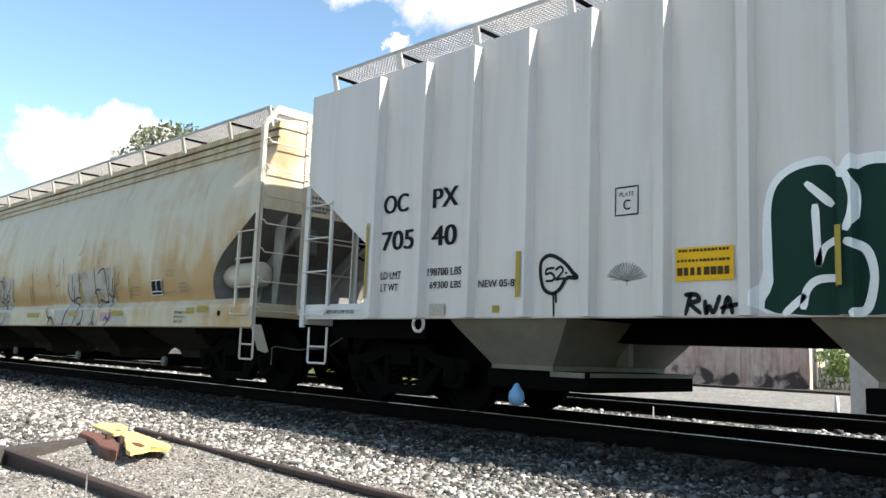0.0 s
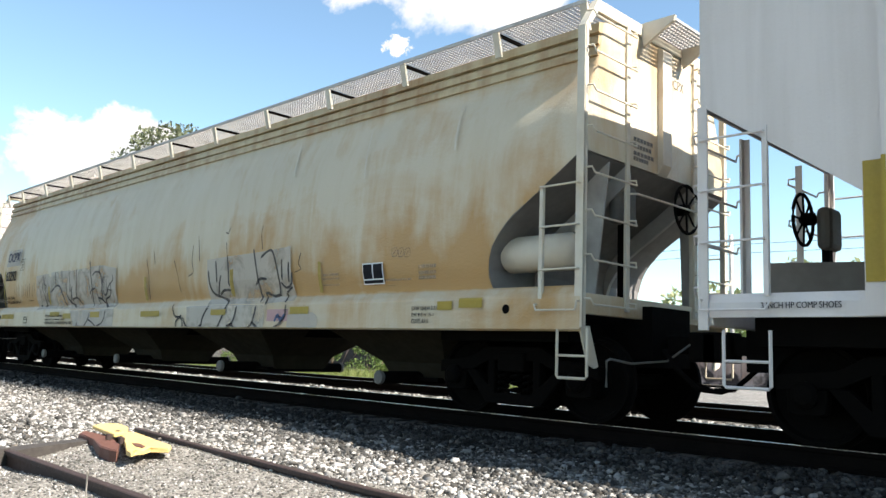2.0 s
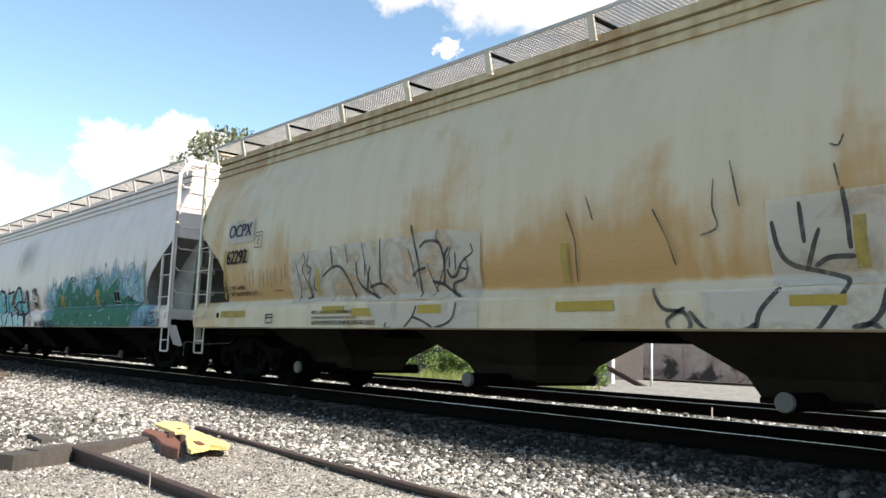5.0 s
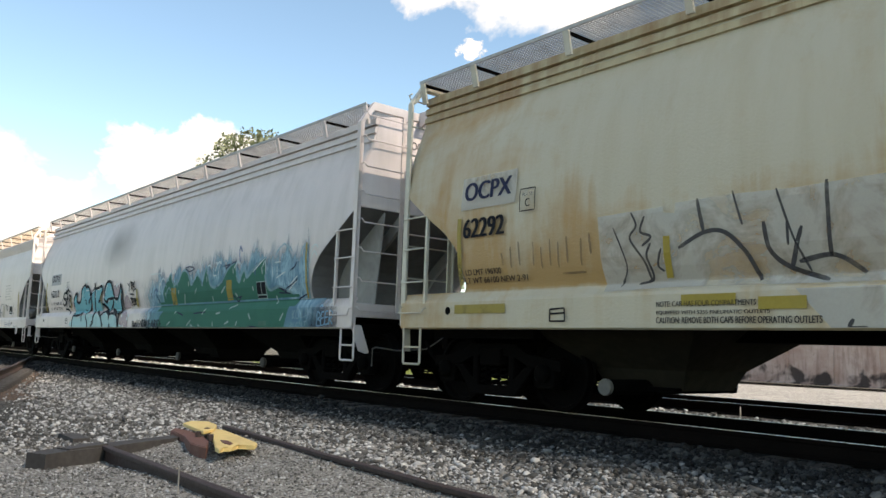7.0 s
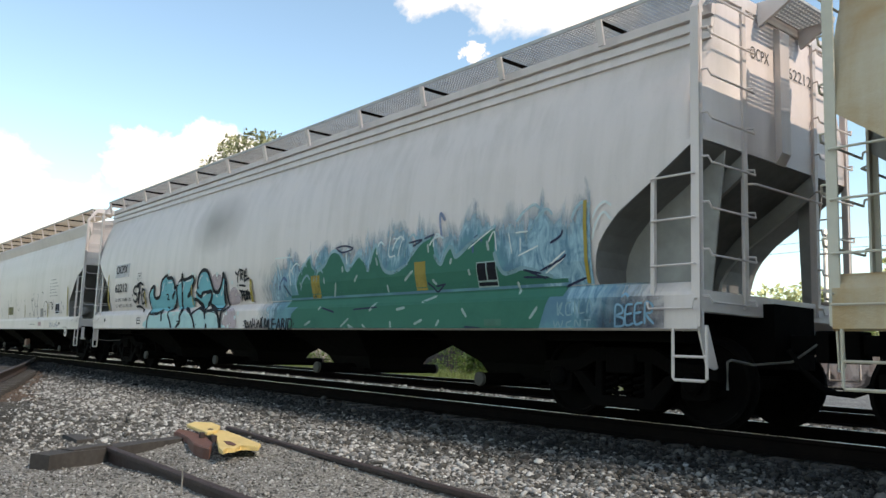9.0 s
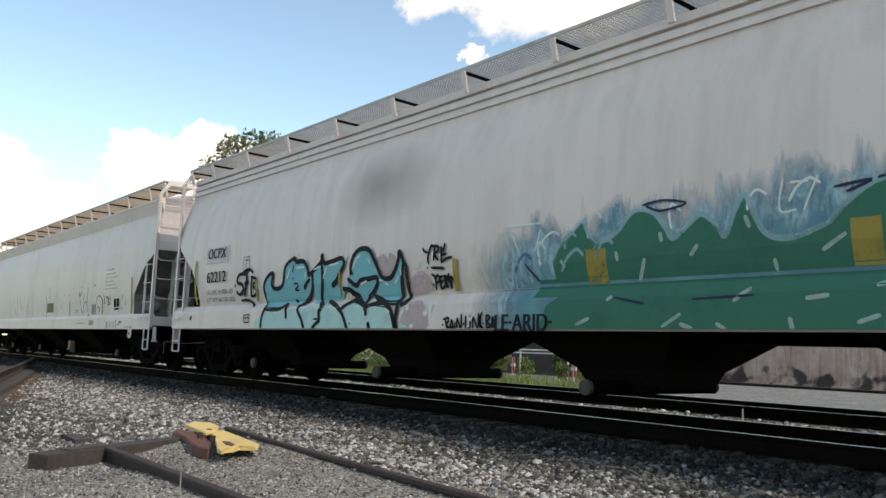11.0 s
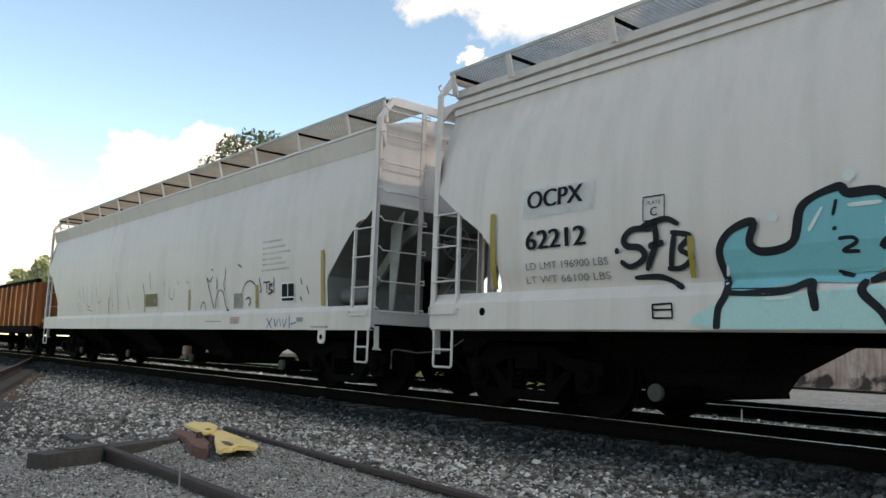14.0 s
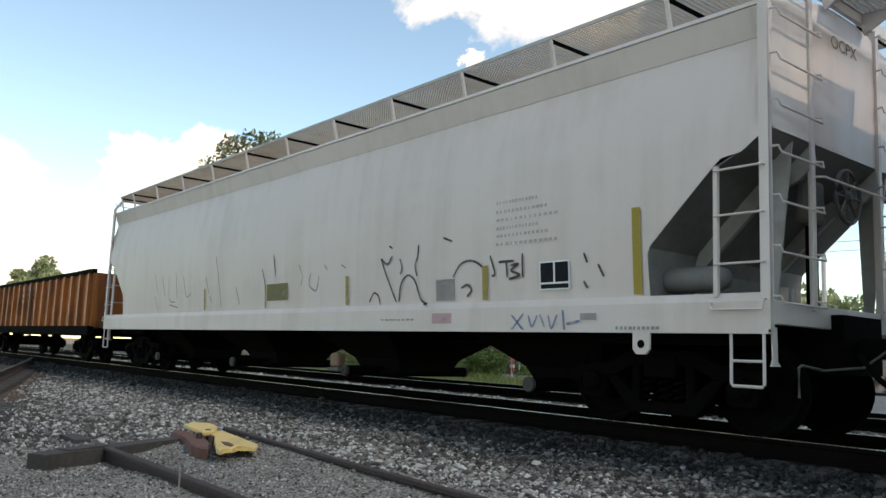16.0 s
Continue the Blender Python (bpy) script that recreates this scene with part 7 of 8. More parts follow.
tag(car_d, skin_d, "graffiti_tag", "thin black scrawled graffiti lines", M_SPRAY_OLD, 0.035, 0.006, [
    [(3.282, 1.98), (3.415, 1.73), (3.634, 1.37)],
    [(3.282, 1.98), (3.434, 1.9), (3.539, 2.0)],
    [(3.701, 1.37), (3.748, 1.6), (3.9, 1.72), (4.062, 1.64), (4.186, 1.39), (4.347, 1.31)],
    [(4.148, 2.11), (4.129, 1.96), (4.072, 1.85), (4.11, 1.71)],
    [(3.729, 1.95), (3.777, 1.83), (3.739, 1.75)],
    [(2.987, 1.38), (3.092, 1.5), (3.206, 1.46), (3.253, 1.34)],
    [(4.861, 1.65), (5.004, 1.8), (5.185, 1.84), (5.346, 1.79), (5.47, 1.7)],
    [(4.671, 2.17), (4.842, 2.11)],
    [(5.023, 1.51), (5.137, 1.54), (5.204, 1.47), (5.128, 1.4)],
    [(5.556, 1.87), (5.632, 1.66), (5.584, 1.63)],
    [(5.708, 1.79), (5.955, 1.79)],
    [(5.831, 1.78), (5.841, 1.61)],
])
tag(car_d, skin_d, "graffiti_tag", "thin black scrawled graffiti lines", M_SPRAY_OLD, 0.035, 0.006, [
    [(5.908, 1.74), (6.031, 1.75), (5.908, 1.68), (6.05, 1.62), (5.879, 1.58)],
    [(6.098, 1.86), (6.098, 1.6)],
    [(3.482, 2.15), (3.548, 2.12)],
    [(7.021, 1.8), (7.059, 1.71)],
    [(7.211, 1.67), (7.277, 1.55)],
    [(7.011, 1.5), (7.049, 1.44)],
    [(-0.361, 2.03), (-0.238, 1.75)],
    [(0.057, 2.26), (0.133, 1.89)],
])
tag(car_d, skin_d, "graffiti_tag", "faint grey scribbled letters", M_INK_FADED, 0.03, 0.006, [
    [(-5.622, 2.22), (-5.413, 1.77)],
    [(-5.166, 2.16), (-4.994, 1.69)],
    [(-4.756, 2.12), (-4.728, 1.62), (-4.405, 1.55)],
    [(-4.376, 2.2), (-4.281, 1.61)],
    [(-3.957, 2.08), (-3.786, 1.66), (-3.548, 1.71)],
    [(-5.584, 1.71), (-5.403, 1.36)],
    [(-4.728, 1.5), (-4.252, 1.43)],
    [(-2.34, 2.39), (-2.169, 1.88), (-2.064, 1.39)],
    [(-2.797, 2.02), (-2.645, 1.68)],
    [(-1.417, 1.75), (-1.256, 1.43)],
    [(0.942, 2.03), (1.046, 1.84), (1.008, 1.7)],
    [(1.313, 1.87), (1.275, 1.69), (1.484, 1.6), (1.579, 1.82)],
    [(-2.588, 1.62), (-2.511, 1.51)],
    [(1.741, 1.99), (1.826, 1.91)],
    [(2.236, 1.96), (2.35, 1.91)],
])
tag(car_d, skin_d, "graffiti_tag", "faded blue and black scrawl on the side sill", M_SPRAY_BLUE, 0.03, 0.006, [
    [(5.974, 1.15), (6.164, 0.98)],
    [(6.155, 1.16), (5.974, 0.98)],
    [(6.241, 1.14), (6.298, 1.02), (6.374, 1.14)],
    [(6.421, 1.15), (6.488, 1.02)],
    [(6.545, 1.14), (6.593, 1.0), (6.669, 1.14)],
    [(6.754, 1.19), (6.783, 0.97)],
    [(6.821, 1.05), (6.992, 1.08)],
])
sticker(car_d, skin_d, "pink_decal", 4.5, 4.89, 1.06, 1.19, M_PINK, "faded pink painted decal", 0.003)
sticker(car_d, skin_d, "card_holder", 7.011, 7.23, 1.09, 1.16, M_INK_FADED, "small grey card holder", 0.02)
text_bars(car_d, skin_d, 7.477, 8.01, 0.99, 0.04, 10, M_INK_FADED)
text_bars(car_d, skin_d, 3.377, 4.157, 1.1, 0.03, 8, M_INK_FADED)
letters(car_a, skin_a, "3 INCH HP COMP SHOES", -7.934, -7.306, 1.16, 0.05, M_INK)

letters(car_c, skin_c, "LE·ARID·", 0.84, 1.74, 0.96, 0.19, M_SPRAY)

end_letters(car_c, 9.275, "OCPX", -0.60, -0.22, 3.86, 0.13, M_INK_FADED)
end_letters(car_c, 9.275, "62212", 0.20, 0.72, 3.83, 0.13, M_INK_FADED)
end_letters(car_b, 9.275, "OCPX", 0.14, 0.50, 3.92, 0.12, M_INK_FADED)
end_letters(car_d, 9.085, "OCPX", -0.28, 0.30, 3.90, 0.13, M_INK_FADED)
for z, y1 in ((3.10, -0.20), (3.02, -0.24), (2.94, -0.18), (2.88, -0.30)):
    bars = boxes(*[(9.277, 9.281, -0.62 + (y1 + 0.62) * k / 6, -0.62 + (y1 + 0.62) * (k + 0.75) / 6, z, z + 0.045) for k in range(6)])
    part("small_print", bars, M_INK_FADED, car_b, "line of small worn print on the end")

rnd = random.Random(31)
for mat, width, count, label in ((M_GRAF_SKY, 0.04, 10, "pale blue sprayed swirl"), (M_SPRAY_BLUE, 0.05, 3, "dark blue sprayed swirl"), (M_GRAF_PALE, 0.03, 10, "white sprayed wisp")):
    for k in range(count):
        x = rnd.uniform(0.86, 8.1)
        z = 1.75 + 0.38 * min(1.0, (x - 0.5) / 5) + rnd.uniform(-0.28, 0.1)
        a = rnd.uniform(0.6, 1.9)
        reach = rnd.uniform(0.15, 0.32)
        tag(car_c, skin_c, "graffiti_swirl", label, mat, width, 0.008, [[(x, z), (x + reach * 0.5 * math.cos(a), z + reach * 0.6 * math.sin(a)), (x + reach * math.cos(a) + 0.05, z + reach * math.sin(a)), (x + reach * math.cos(a) + 0.14, z + reach * 0.7 * math.sin(a))]])


# ---- loose things beside the stub track ----
def derail():
    d = empty("derail", "yellow painted derail with a rusty sliding block, clamped at the rail", "derail")
    z = -0.25
    part("deflector", bevel(prism(bmesh.new(), [(-8.54, 3.51), (-8.76, 3.69), (-8.63, 3.84), (-8.26, 3.77), (-7.87, 3.57), (-7.70, 3.38)], 2, -0.215, -0.18), 0.006, 1), M_DERAIL, d, "pale yellow deflector plate")
    part("foot_plate", bevel(prism(bmesh.new(), [(-7.95, 3.55), (-8.11, 3.68), (-7.95, 3.72), (-6.84, 3.53), (-6.65, 3.41), (-6.80, 3.31), (-6.65, 3.19), (-6.68, 3.12), (-6.53, 3.02), (-6.70, 3.06), (-7.15, 3.25)], 2, -0.245, -0.205), 0.008, 1), M_DERAIL, d, "yellow wedge of the derail")
    part("slot", prism(bmesh.new(), [(-7.11, 3.29), (-7.06, 3.33), (-6.85, 3.29), (-6.77, 3.23), (-6.88, 3.22)], 2, -0.206, -0.198), M_RUSTY_RED, d, "dark slot in the wedge")
    part("sliding_block", bevel(prism(bmesh.new(), [(-8.32, 3.29), (-8.55, 3.43), (-8.20, 3.43), (-7.69, 3.38), (-7.25, 3.24), (-6.88, 3.06), (-6.99, 3.04), (-7.25, 3.06), (-7.76, 3.21)], 2, -0.34, -0.225), 0.012, 1), M_RUSTY_RED, d, "rust-red sliding block")
    for x, y in ((-7.919, 3.511), (-7.347, 3.298), (-7.632, 3.298)):
        part("bolt", lathe(bmesh.new(), [(0.012, 0.02), (0.03, 0.02), (0.03, 0.075), (0.012, 0.08)], (x, y, z), 8, 2), M_RUST, d)
    return d


M_RUSTY_RED = plain("rust_red_iron", (0.15, 0.06, 0.04), 0.75, 0.1, 25, 0.5, (0.09, 0.04, 0.03), 0.5, 0.4)
derail()


def timber(name, label, x0, y0, x1, y1, width, z0, z1):
    d = Vector((x1 - x0, y1 - y0, 0))
    m = Matrix.Translation((x0, y0, 0)) @ Matrix.Rotation(math.atan2(d.y, d.x), 4, "Z")
    bm = bmesh.new()
    n = 8
    for k in range(n):
        box(bm, d.length * k / n, d.length * (k + 1) / n, -width / 2, width / 2, z0, z1)
    bmesh.ops.remove_doubles(bm, verts=bm.verts, dist=0.001)
    for v in bm.verts:
        v.co += Vector((0, noise.noise(v.co * 3.1) * 0.012, noise.noise(v.co * 2.3) * 0.012))
    bmesh.ops.transform(bm, matrix=m, verts=bm.verts)
    return tagged(part(name, bm, M_TIE), label, "timber")


timber("timber_tie", "long weathered timber tie under the derail", -7.307, 1.775, -8.122, 3.356, 0.22, -0.48, -0.262)
timber("timber_board", "short broken grey board lying on gravel", -8.414, 2.444, -8.956, 2.444, 0.16, -0.36, -0.285)
timber("timber_board", "broken dark timber piece lying on the ballast", -17.63, 4.365, -16.225, 5.286, 0.30, -0.32, -0.285)
timber("timber_board", "dark split board lying on the tie", -7.43, 2.017, -7.61, 2.386, 0.15, -0.275, -0.245)
chair = boxes((-7.633, -7.413, 2.266, 2.526, -0.42, -0.395), (-7.613, -7.573, 2.286, 2.356, -0.4, -0.27), (-7.613, -7.573, 2.436, 2.506, -0.4, -0.27), soft=0.006)
tagged(part("rail_chair", chair, M_RUSTY_RED), "rusty iron chair at the cut end of the rail", "rail chair")
stalk = tube(bmesh.new(), [(-5.48, 2.25, -0.34), (-5.434, 2.231, -0.22), (-5.37, 2.202, -0.14)], 0.006, 5)
tagged(part("dry_stalk", stalk, M_GALV), "pale dry stalk standing by the rail", "stalk")


# ---- beyond the tracks ----
road_bm = bmesh.new()
road_bm.faces.new([road_bm.verts.new(v) for v in ((-18.503, 18.428, -0.30), (58.436, 16.973, -0.30), (59.577, 31.231, -0.30), (-35.553, 31.231, -0.30), (-28.424, 25.217, -0.30))])
tagged(part("road", road_bm, M_ROAD), "worn pale concrete yard road", "road", kind="structure")


def girder_material():
    """Faded pinkish-brown paint with rust runs and large soot blotches near the foot."""
    m = Nodes("rusty_plate_girder")
    p = m.place()
    z = m.add("ShaderNodeSeparateXYZ", p).outputs[2]
    wide, fine = m.noise(p, 0.9, 6, 0.62, 0.4), m.noise(p, 9, 5, 0.6)
    runs = m.noise(m.stretch(p, 3, 1, 0.35), 1.6, 5, 0.6, 0.3)
    c = m.mix(m.ramp(wide, 0.35, 0.65), (0.60, 0.46, 0.39), (0.44, 0.29, 0.23))
    c = m.mix(m.ramp(runs, 0.5, 0.72, 0.0, 0.6), c, (0.20, 0.10, 0.07))
    blots = m.math("SUBTRACT", m.noise(m.stretch(p, 1, 0, 0.9), 0.95, 3, 0.5, 0.3), m.ramp(z, 0.1, 1.25, -0.06, 0.22))
    c = m.mix(m.ramp(blots, 0.52, 0.60, 0.0, 0.9), c, (0.022, 0.014, 0.012))
    c = m.mix(m.ramp(fine, 0.6, 0.8, 0.0, 0.5), c, (0.08, 0.05, 0.04))
    return m.finish(c, 0.8, 0.0, fine, 0.3, 0.01)


M_GIRDER = girder_material()


def girder():
    g = empty("plate_girder", "old rusty plate girder with riveted stiffeners", "girder")
    z0, z1, x0, x1, y = -0.30, 1.72, -40.8, -13.5, 36.86
    r = 0.35
    out = [(x0, z0), (x1, z0)] + [(x1 - r + r * math.sin(a), z1 - r + r * math.cos(a)) for a in [math.pi / 2 * (1 - k / 6) for k in range(7)]] + [(x0, z1)]
    part("web", prism(bmesh.new(), out, 1, y, y + 0.03), M_GIRDER, g)
    part("top_flange", boxes((x0, x1 - r, y - 0.16, y + 0.16, z1, z1 + 0.04)), M_GIRDER, g)
    part("bottom_flange", boxes((x0, x1, y - 0.22, y + 0.18, z0 - 0.04, z0 + 0.06)), M_GIRDER, g)
    arc = [(x1 - r + (r + 0.02) * math.sin(a), y, z1 - r + (r + 0.02) * math.cos(a)) for a in [math.pi / 2 * k / 6 for k in range(7)]] + [(x1 + 0.02, y, z0)]
    bm = bmesh.new()
    for a, b in zip(arc, arc[1:]):
        vs = [bm.verts.new((p[0] + o, p[1] + q, p[2])) for p in (a, b) for o, q in ((0, -0.16), (0.04, -0.16), (0.04, 0.16), (0, 0.16))]
        for i in range(4):
            bm.faces.new((vs[i], vs[(i + 1) % 4], vs[4 + (i + 1) % 4], vs[4 + i]))
    part("end_flange", bm, M_GIRDER, g)
    x = x1 - 1.2
    k = 0
    while x > x0:
        w = 0.14 if k % 2 else 0.07
        part("stiffener", boxes((x - w, x + w, y - 0.10, y, z0 + 0.06, z1)), M_GIRDER, g)
        x -= 2.05
        k += 1
    return g


girder()

M_POLE = plain("pale_weathered_pole", (0.48, 0.46, 0.43), 0.8, 0.0, 12, 0.3)
M_REDPAINT = plain("faded_red_paint", (0.50, 0.07, 0.04), 0.6)
M_WHITEPAINT = plain("chipped_white_paint", (0.66, 0.65, 0.62), 0.6, 0.0, 20, 0.4)


def round_pole(name, label, x, y, z0, z1, r, material):
    bm = lathe(bmesh.new(), [(r, z0), (r * 0.95, (z0 + z1) / 2), (r * 0.85, z1 - 0.02), (r * 0.5, z1)], (x, y, 0), 12, 2)
    return tagged(part(name, bm, material, smooth=True), label, "pole")


round_pole("utility_pole", "pale weathered utility pole", -20.2, 43.65, -0.5, 8.0, 0.13, M_POLE)
round_pole("utility_pole", "pale weathered utility pole", -15.82, 43.65, -0.5, 3.4, 0.22, M_POLE)
round_pole("marker_pole", "thin white marker pole", -15.15, 43.65, -0.5, 3.6, 0.08, M_WHITEPAINT)
round_pole("marker_pole", "white painted pole beside the road", -16.91, 25.22, -0.5, 1.35, 0.05, M_WHITEPAINT)
round_pole("marker_post", "short pale post at the track side", -6.07, 18.04, -0.5, 0.1, 0.05, M_WHITEPAINT)
round_pole("marker_post", "thin grey rod beside the second track", -6.2, 10.77, -0.4, 0.03, 0.012, M_GALV)

post = boxes((-19.1, -18.67, 25.22, 25.42, -0.5, 2.2), soft=0.02)
tagged(part("timber_post", post, M_POLE), "broad weathered post with peeling paint", "post")
beam = bmesh.new()
box(beam, 0, 3.42, -0.08, 0.08, -0.09, 0.09, pose(-20.07, 25.02, 0.85, 0, 22, 0))
bevel(beam, 0.015, 1)
tagged(part("slanting_beam", beam, M_RUST), "rusty steel beam leaning on the ground", "beam")

bar = empty("barrier", "low pale metal barrier rail on short posts", "barrier")
for z in (0.75, 0.88):
    part("rail", tube(bmesh.new(), [(-29.34, 25.7, z), (-20.0, 25.7, z)], 0.035, 8), M_WHITEPAINT, bar)
for x in (-28.4, -25.5, -22.7, -20.4):
    part("post", tube(bmesh.new(), [(x, 25.7, -0.5), (x, 25.7, 0.9)], 0.04, 8), M_WHITEPAINT, bar)

shed = empty("storage_shed", "dark weathered low shed behind the bushes", "shed")
M_DARKWOOD = plain("dark_shed_boards", (0.045, 0.038, 0.035), 0.85, 0.0, 6, 0.4)
part("wall", boxes((-40.4, -21.9, 29.1, 32, -0.5, 1.7)), M_DARKWOOD, shed)
part("roof", boxes((-40.8, -21.5, 28.7, 32.4, 1.7, 1.82)), M_GIRDER, shed)


def switch_target(x, y, label):
    s = empty("switch_target", label, "switch stand")
    part("post", tube(bmesh.new(), [(x, y, -0.45), (x, y, 0.55)], 0.03, 8), M_WHITEPAINT, s)
    part("target", boxes((x - 0.09, x + 0.09, y - 0.02, y + 0.02, 0.05, 0.58), soft=0.006), M_REDPAINT, s, "red painted target plate")
    part("band", boxes((x - 0.092, x + 0.092, y - 0.024, y + 0.024, 0.25, 0.36)), M_WHITEPAINT, s)


switch_target(-20.19, 19.98, "red and white switch target on a post")
switch_target(-16.29, 18.72, "red and white switch target on a post")


case = empty("equipment_case", "plain white metal equipment case beyond the tracks", "cabinet")
part("body", boxes((-4.9, -2.87, 15.23, 16.0, -0.50, 2.2), soft=0.02), M_WHITEPAINT, case)
part("roof", boxes((-4.96, -2.81, 15.15, 16.08, 2.2, 2.26), soft=0.015), M_WHITEPAINT, case)


# ---- foliage ----
def leaf_material(name, a, b):
    m = Nodes(name)
    r = m.add("ShaderNodeNewGeometry").outputs["Random Per Island"]
    c = m.mix(r, a, b)
    m.finish(c, 0.55)
    m.bsdf.inputs["Transmission Weight"].default_value = 0.0
    t = m.add("ShaderNodeBsdfTranslucent", None)
    m.l.new(c, t.inputs[0])
    mixer = m.add("ShaderNodeMixShader", 0.35, m.bsdf.outputs[0], t.outputs[0])
    m.l.new(mixer.outputs[0], m.out.inputs[0])
    return m.mat


M_LEAF = leaf_material("green_leaves", (0.05, 0.10, 0.02), (0.14, 0.20, 0.045))
# leaf colour lightened so that far foliage looks sunlit
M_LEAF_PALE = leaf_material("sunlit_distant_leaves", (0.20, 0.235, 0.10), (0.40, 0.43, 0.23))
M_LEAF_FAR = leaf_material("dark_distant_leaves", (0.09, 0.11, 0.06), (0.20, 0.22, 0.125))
M_GRASS = leaf_material("grass_blades", (0.10, 0.15, 0.03), (0.24, 0.27, 0.08))
M_BARK = plain("grey_brown_bark", (0.14, 0.10, 0.075), 0.9, 0.0, 14, 0.5)


def leaves(name, clumps, per, size, material, seed, parent=None, label=""):
    """Many small bent leaves about clump centres (x, y, z, radius)."""
    rng = np.random.RandomState(seed)
    v, f = [], []
    for cx, cy, cz, r in clumps:
        d = rng.normal(0, 1, (per, 3))
        d /= np.linalg.norm(d, axis=1)[:, None]
        p = np.array((cx, cy, cz)) + d * (r * rng.uniform(0.35, 1.0, per) ** 0.6)[:, None] * (1, 1, 0.8)
        for q in p:
            a, b = rng.normal(0, 1, 3), rng.normal(0, 1, 3)
            a /= np.linalg.norm(a)
            b = np.cross(a, b)
            b /= np.linalg.norm(b)
            s = size * rng.uniform(0.6, 1.4)
            k = len(v)
            v += [q - a * s, q + b * s * 0.45, q + a * s, q - b * s * 0.45]
            f.append((k, k + 1, k + 2, k + 3))
    me = bpy.data.meshes.new(name)
    me.from_pydata([tuple(q) for q in v], [], f)
    me.materials.append(material)
    ob = new(name, me)
    ob.parent = parent
    if label:
        ob["label"] = label
    return ob


def tree(label, x, y, height, spread, seed, material, per=260, size=0.16, bare=0.0):
    rnd = random.Random(seed)
    t = empty("tree", label, "tree")
    bm = bmesh.new()
    top = height * 0.92
    spine = [(x + 0.25 * math.sin(k * 1.3), y + 0.2 * math.cos(k * 1.7), -0.5 + top * k / 6) for k in range(7)]
    rings = 0
    for k in range(6):
        tube(bm, [spine[k], spine[k + 1]], 0.035 * height * (1 - k / 6.5) * 0.5, 8)
    part("trunk", bm, M_BARK, t)
    clumps = []
    for k in range(22):
        a, h = rnd.uniform(0, 6.28), rnd.uniform(0.35, 0.97)
        reach = spread * (1.15 - abs(h - 0.6) * 1.5) * rnd.uniform(0.4, 1.0)
        base = spine[min(5, int(h * 5.5))]
        tip = (x + math.cos(a) * reach, y + math.sin(a) * reach, height * h)
        if k < 12:
            part("limb", tube(bmesh.new(), [base, ((base[0] + tip[0]) / 2, (base[1] + tip[1]) / 2, (base[2] + tip[2]) / 2 + 0.2), tip], 0.012 * height * 0.35, 6), M_BARK, t)
        clumps.append((*tip, spread * rnd.uniform(0.22, 0.42)))
    leaves("crown", clumps, per, size, material, seed, t)
    return t


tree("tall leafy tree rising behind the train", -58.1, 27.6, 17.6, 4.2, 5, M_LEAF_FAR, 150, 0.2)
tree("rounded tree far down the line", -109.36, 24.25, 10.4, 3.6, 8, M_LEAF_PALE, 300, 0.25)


def bush(label, x, y, r, h, seed):
    rnd = random.Random(seed)
    b = empty("bush", label, "bush")
    clumps = []
    for k in range(14):
        a, q = rnd.uniform(0, 6.28), rnd.uniform(0, 1) ** 0.5 * r
        z = -0.4 + h * rnd.uniform(0.25, 0.95) * (1.1 - 0.5 * q / r)
        tip = (x + math.cos(a) * q, y + math.sin(a) * q, z)
        part("stem", tube(bmesh.new(), [(x + math.cos(a) * q * 0.3, y + math.sin(a) * q * 0.3, -0.5), tip], 0.015, 5), M_BARK, b)
        clumps.append((*tip, r * rnd.uniform(0.25, 0.42)))
    leaves("foliage", clumps, 230, 0.055, M_LEAF, seed, b)
    return b


for i, (x, y, r, h) in enumerate(((-23.34, 19.79, 1.5, 2.4), (-21.73, 20.95, 1.0, 2.9), (-20.72, 19.2, 0.8, 1.5), (-18.46, 21.34, 0.7, 1.9), (-26.45, 20.17, 1.6, 2.8), (-30.24, 20.37, 1.4, 2.2), (-17.51, 22.5, 0.6, 1.4), (-34.01, 20.85, 1.6, 2.6))):
    bush("sunlit green bush behind the tracks", x, y, r, h, 40 + i)
for i, (x, y, r, h) in enumerate(((-12, 42.68, 2.0, 4.2), (-9.27, 44.62, 2.4, 5.0), (-5.55, 43.65, 2.6, 5.5), (-17.68, 46.56, 2.2, 5.0), (-21.81, 48.49, 2.2, 4.6), (-14.4, 41.22, 1.3, 3.4), (-13.14, 40.25, 1.2, 2.6), (-16.33, 45.59, 1.6, 4.4))):
    bush("green bush beyond the girder", x, y, r, h, 60 + i)

rng = np.random.RandomState(77)
blades = []
quads = []
for k in range(9000):
    x, y = rng.uniform(-31, -15.0), rng.uniform(15.3, 19.9)
    h, a, w = rng.uniform(0.15, 0.5), rng.uniform(0, 6.28), rng.uniform(0.008, 0.018)
    z = ground_z(x, y) - 0.02
    n = len(blades)
    lean = rng.normal(0, 0.12, 2)
    blades += [(x - w * math.cos(a), y - w * math.sin(a), z), (x + w * math.cos(a), y + w * math.sin(a), z), (x + lean[0], y + lean[1], z + h)]
    quads.append((n, n + 1, n + 2))
me = bpy.data.meshes.new("grass")
me.from_pydata(blades, [], quads)
me.materials.append(M_GRASS)
tagged(new("grass", me), "tall green grass along the second track", "grass", kind="stuff")

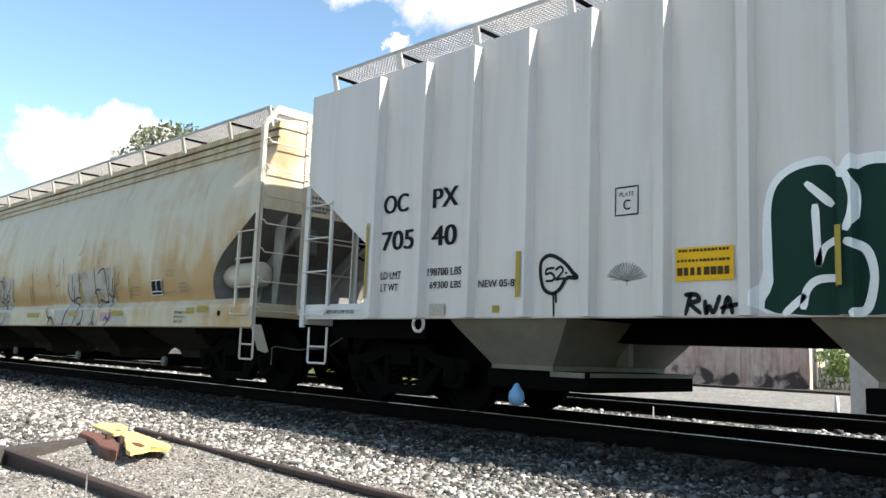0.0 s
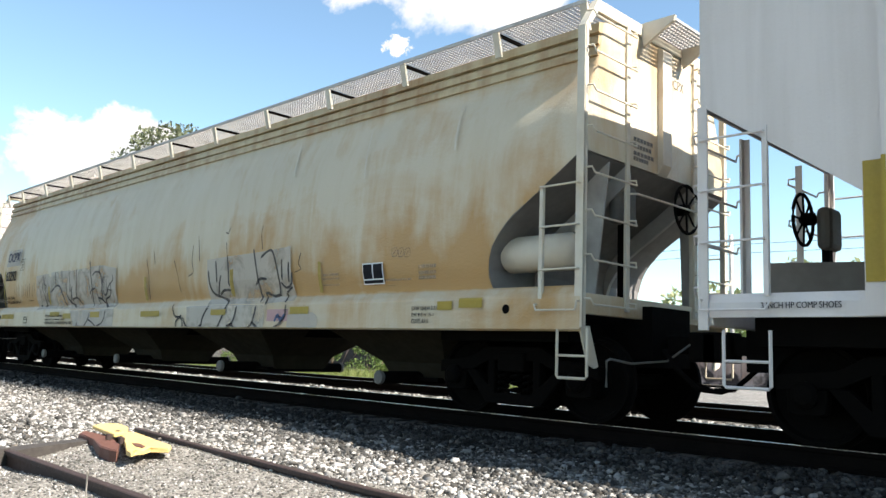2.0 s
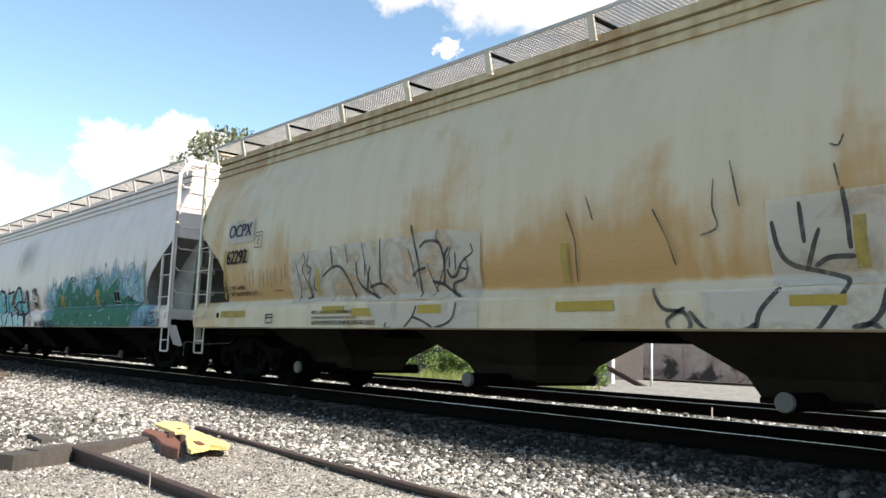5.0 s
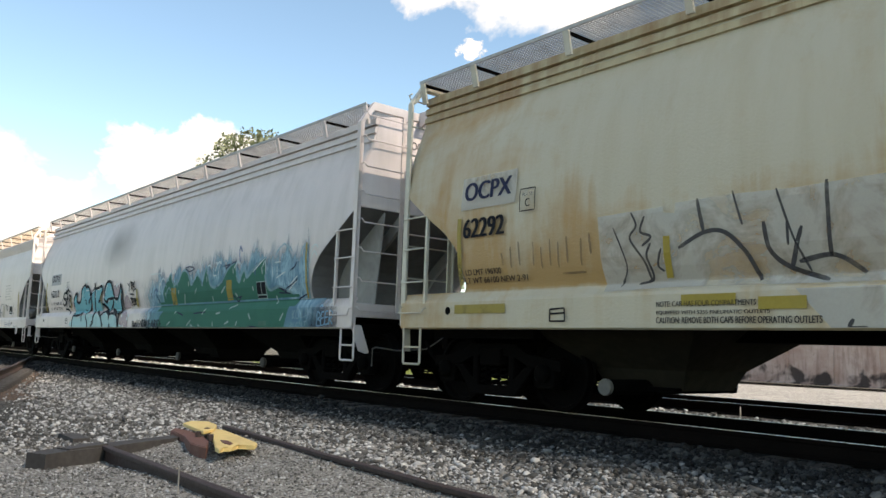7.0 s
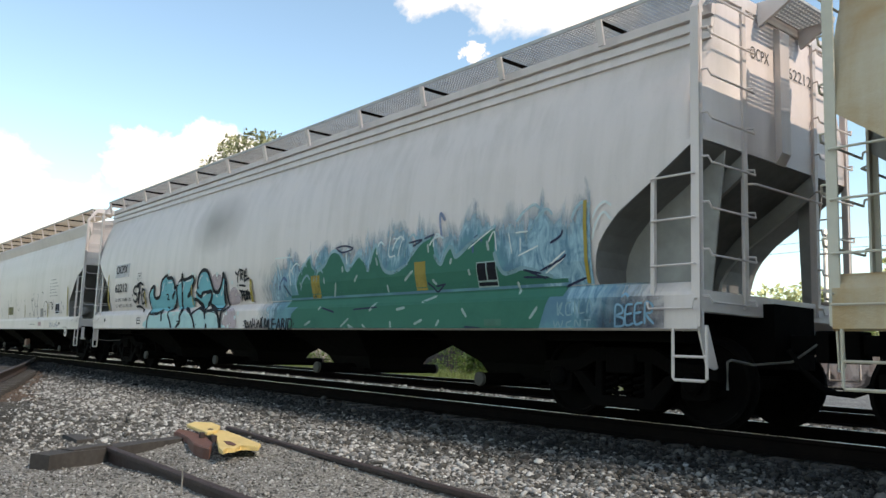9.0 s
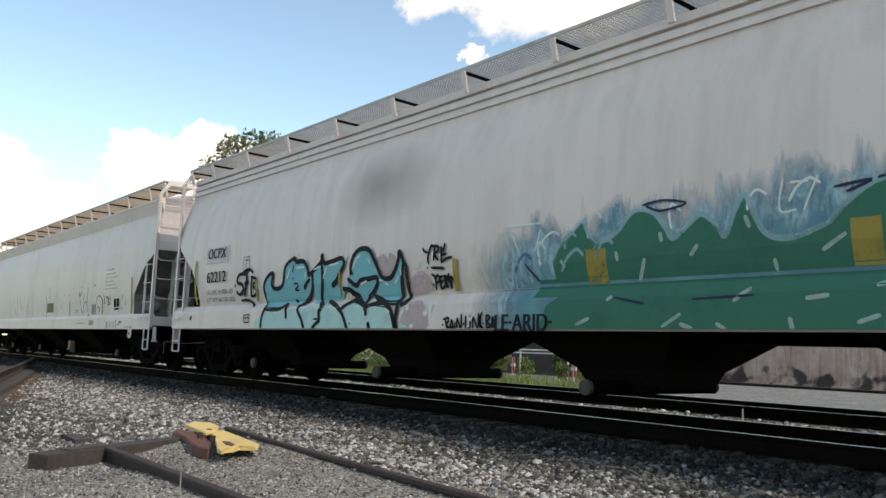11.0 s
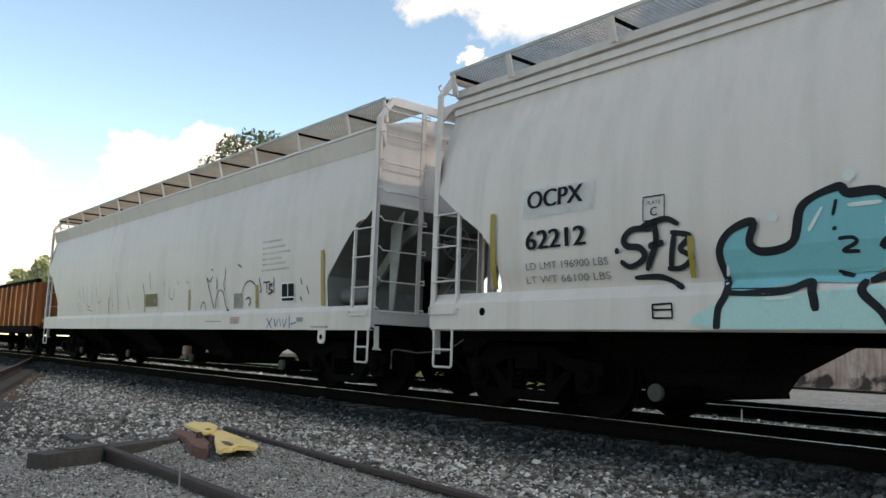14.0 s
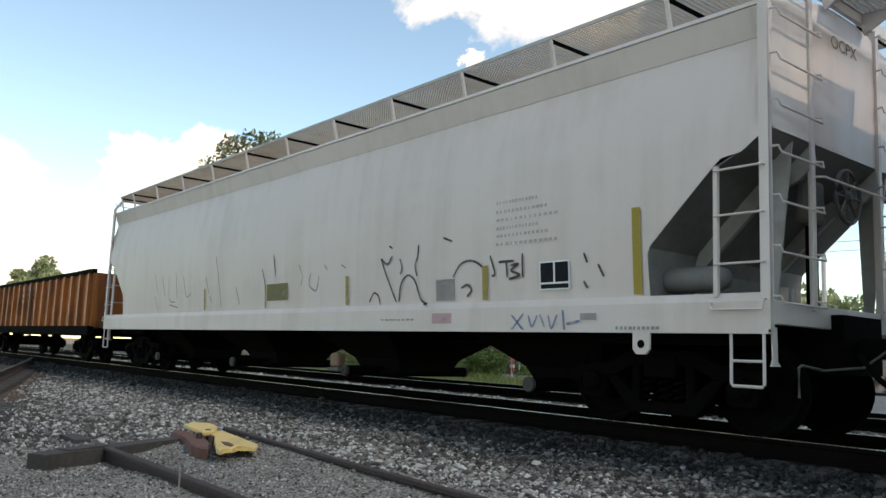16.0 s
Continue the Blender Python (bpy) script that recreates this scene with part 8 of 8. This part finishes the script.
shrub = []
for k in range(420):
    x = rng.uniform(-95, 60)
    shrub.append((x, rng.uniform(58, 68), rng.uniform(0.3, 1.0) * (6.2 + 1.5 * math.sin(x * 0.21) + 0.9 * math.sin(x * 0.53)), rng.uniform(1.0, 2.2)))
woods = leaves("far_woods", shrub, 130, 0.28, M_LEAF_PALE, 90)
tagged(woods, "low line of green trees along the horizon", "trees", kind="stuff")

# overhead wires far behind the train
for i, z in enumerate((6.9, 7.4)):
    wire = tube(bmesh.new(), [(-54 + 11.5 * k, 43.6, z - 0.25 * math.sin(math.pi * (k % 3) / 3)) for k in range(9)], 0.012, 4)
    tagged(part("overhead_wire", wire, M_BLACK), "thin black overhead wire on poles", "wire")


# ---- clouds ----
def cloud_material(name, seed, edge, power, span, ragged):
    m = Nodes(name)
    g = m.add("ShaderNodeTexCoord").outputs["Generated"]
    c = m.add("ShaderNodeVectorMath", m.add("ShaderNodeVectorMath", g, (0.5, 0.5, 0.5), operation="SUBTRACT").outputs[0], (2.0, 2.0, 0.0), operation="MULTIPLY").outputs[0]
    d = m.add("ShaderNodeVectorMath", c, operation="LENGTH").outputs["Value"]
    p = m.add("ShaderNodeVectorMath", m.add("ShaderNodeTexCoord").outputs["Object"], (seed, seed * 1.7, 0.0), operation="ADD").outputs[0]
    big, small = m.noise(p, 1.9 / span, 7, 0.58, 0.3), m.noise(p, 7.0 / span, 6, 0.6, 0.2)
    body = m.math("SUBTRACT", m.math("ADD", m.ramp(big, 0.0, 1.0, 0.75 - 0.75 * ragged, 0.75 + 0.75 * ragged), m.math("MULTIPLY", small, 0.45)), d)
    a = m.ramp(body, edge, edge + 0.06 + 0.1 * ragged)
    tone = m.mix(m.ramp(m.noise(p, 3.0 / span, 5, 0.6, 0.4), 0.42, 0.66), (0.80, 0.86, 0.93), (1.0, 1.0, 1.0))
    e = m.add("ShaderNodeEmission", tone, power)
    t = m.add("ShaderNodeBsdfTransparent", (1, 1, 1, 1))
    mixer = m.add("ShaderNodeMixShader", a, t.outputs[0], e.outputs[0])
    m.l.new(mixer.outputs[0], m.out.inputs[0])
    return m.mat


CLOUDS = []


def cloud(label, azimuth, elevation, width, height, seed, edge=0.35, power=0.53, far=2400.0, ragged=1.0):
    """A distant cloud bank at a bearing, its sizes in degrees."""
    w, h = far * math.tan(radians(width / 2)), far * math.tan(radians(height / 2))
    bm = bmesh.new()
    n = 12
    grid = [[bm.verts.new((-w + 2 * w * i / n, -h + 2 * h * j / n, -30 * math.cos(math.pi * (i / n - 0.5)))) for i in range(n + 1)] for j in range(n + 1)]
    for j in range(n):
        for i in range(n):
            bm.faces.new((grid[j][i], grid[j][i + 1], grid[j + 1][i + 1], grid[j + 1][i]))
    ob = tagged(part("cloud", bm, cloud_material("cloud_white", seed, edge, power, w, ragged), smooth=True), label, "cloud", "clouds in the sky", "structure")
    CLOUDS.append((ob, azimuth, elevation, far))
    return ob


cloud("small white cumulus cloud above the train", 67.9, 11.4, 20.5, 11.4, 310, ragged=0.45)
cloud("broad white cloud with a ragged edge", 43.4, 28.2, 37.0, 16.0, 1260)
cloud("tiny white cloud puff", 48.8, 21.1, 3.2, 2.6, 45)
cloud("large bright cloud bank low over the line", 84.3, 7.0, 40.0, 25.0, 800, ragged=0.55)
# glowing clouds out of view, added to whiten and lift the light in shade
for k, (a, e, w, h) in enumerate(((150, 30, 40, 24), (200, 24, 44, 22), (236, 28, 26, 20), (335, 32, 36, 24), (115, 50, 30, 20), (178, 56, 34, 24))):
    cloud("unseen glowing cloud added as white fill light", a, e, w, h, 2000 + 37 * k, power=0.67)


def drifting_cloud(thick, size):
    """A cumulus that drifts before the sun and thins its light."""
    m = Nodes("thin_cloud")
    d = m.add("ShaderNodeBsdfDiffuse", (0.9, 0.9, 0.9, 1))
    t = m.add("ShaderNodeBsdfTransparent", (1, 1, 1, 1))
    mixer = m.add("ShaderNodeMixShader", thick, t.outputs[0], d.outputs[0])
    m.l.new(mixer.outputs[0], m.out.inputs[0])
    bm = bmesh.new()
    bmesh.ops.create_icosphere(bm, subdivisions=5, radius=1.0)
    for v in bm.verts:
        v.co *= 1.0 + 0.16 * noise.noise(v.co * 2.0) + 0.06 * noise.noise(v.co * 6.0)
        v.co = Vector((v.co.x * 260, v.co.y * 230, v.co.z * 70)) * size
    return tagged(part("cloud", bm, m.mat, smooth=True), "white cumulus cloud drifting before the sun", "cloud", "clouds in the sky", "structure")


# each with the second at which its edge reaches the sun
SUN_CLOUDS = [(drifting_cloud(0.52, 1.0), 4.6, 1200), (drifting_cloud(0.365, 1.2), 9.6, 1600)]


def cloud_pose(azimuth, elevation, far):
    a, e = radians(azimuth), radians(elevation)
    at = Vector((-math.sin(a) * math.cos(e), math.cos(a) * math.cos(e), math.sin(e))) * far
    return look(at, (0, 0, 0)) @ pose(0, 0, 0, 0, 180, 0)


motions()
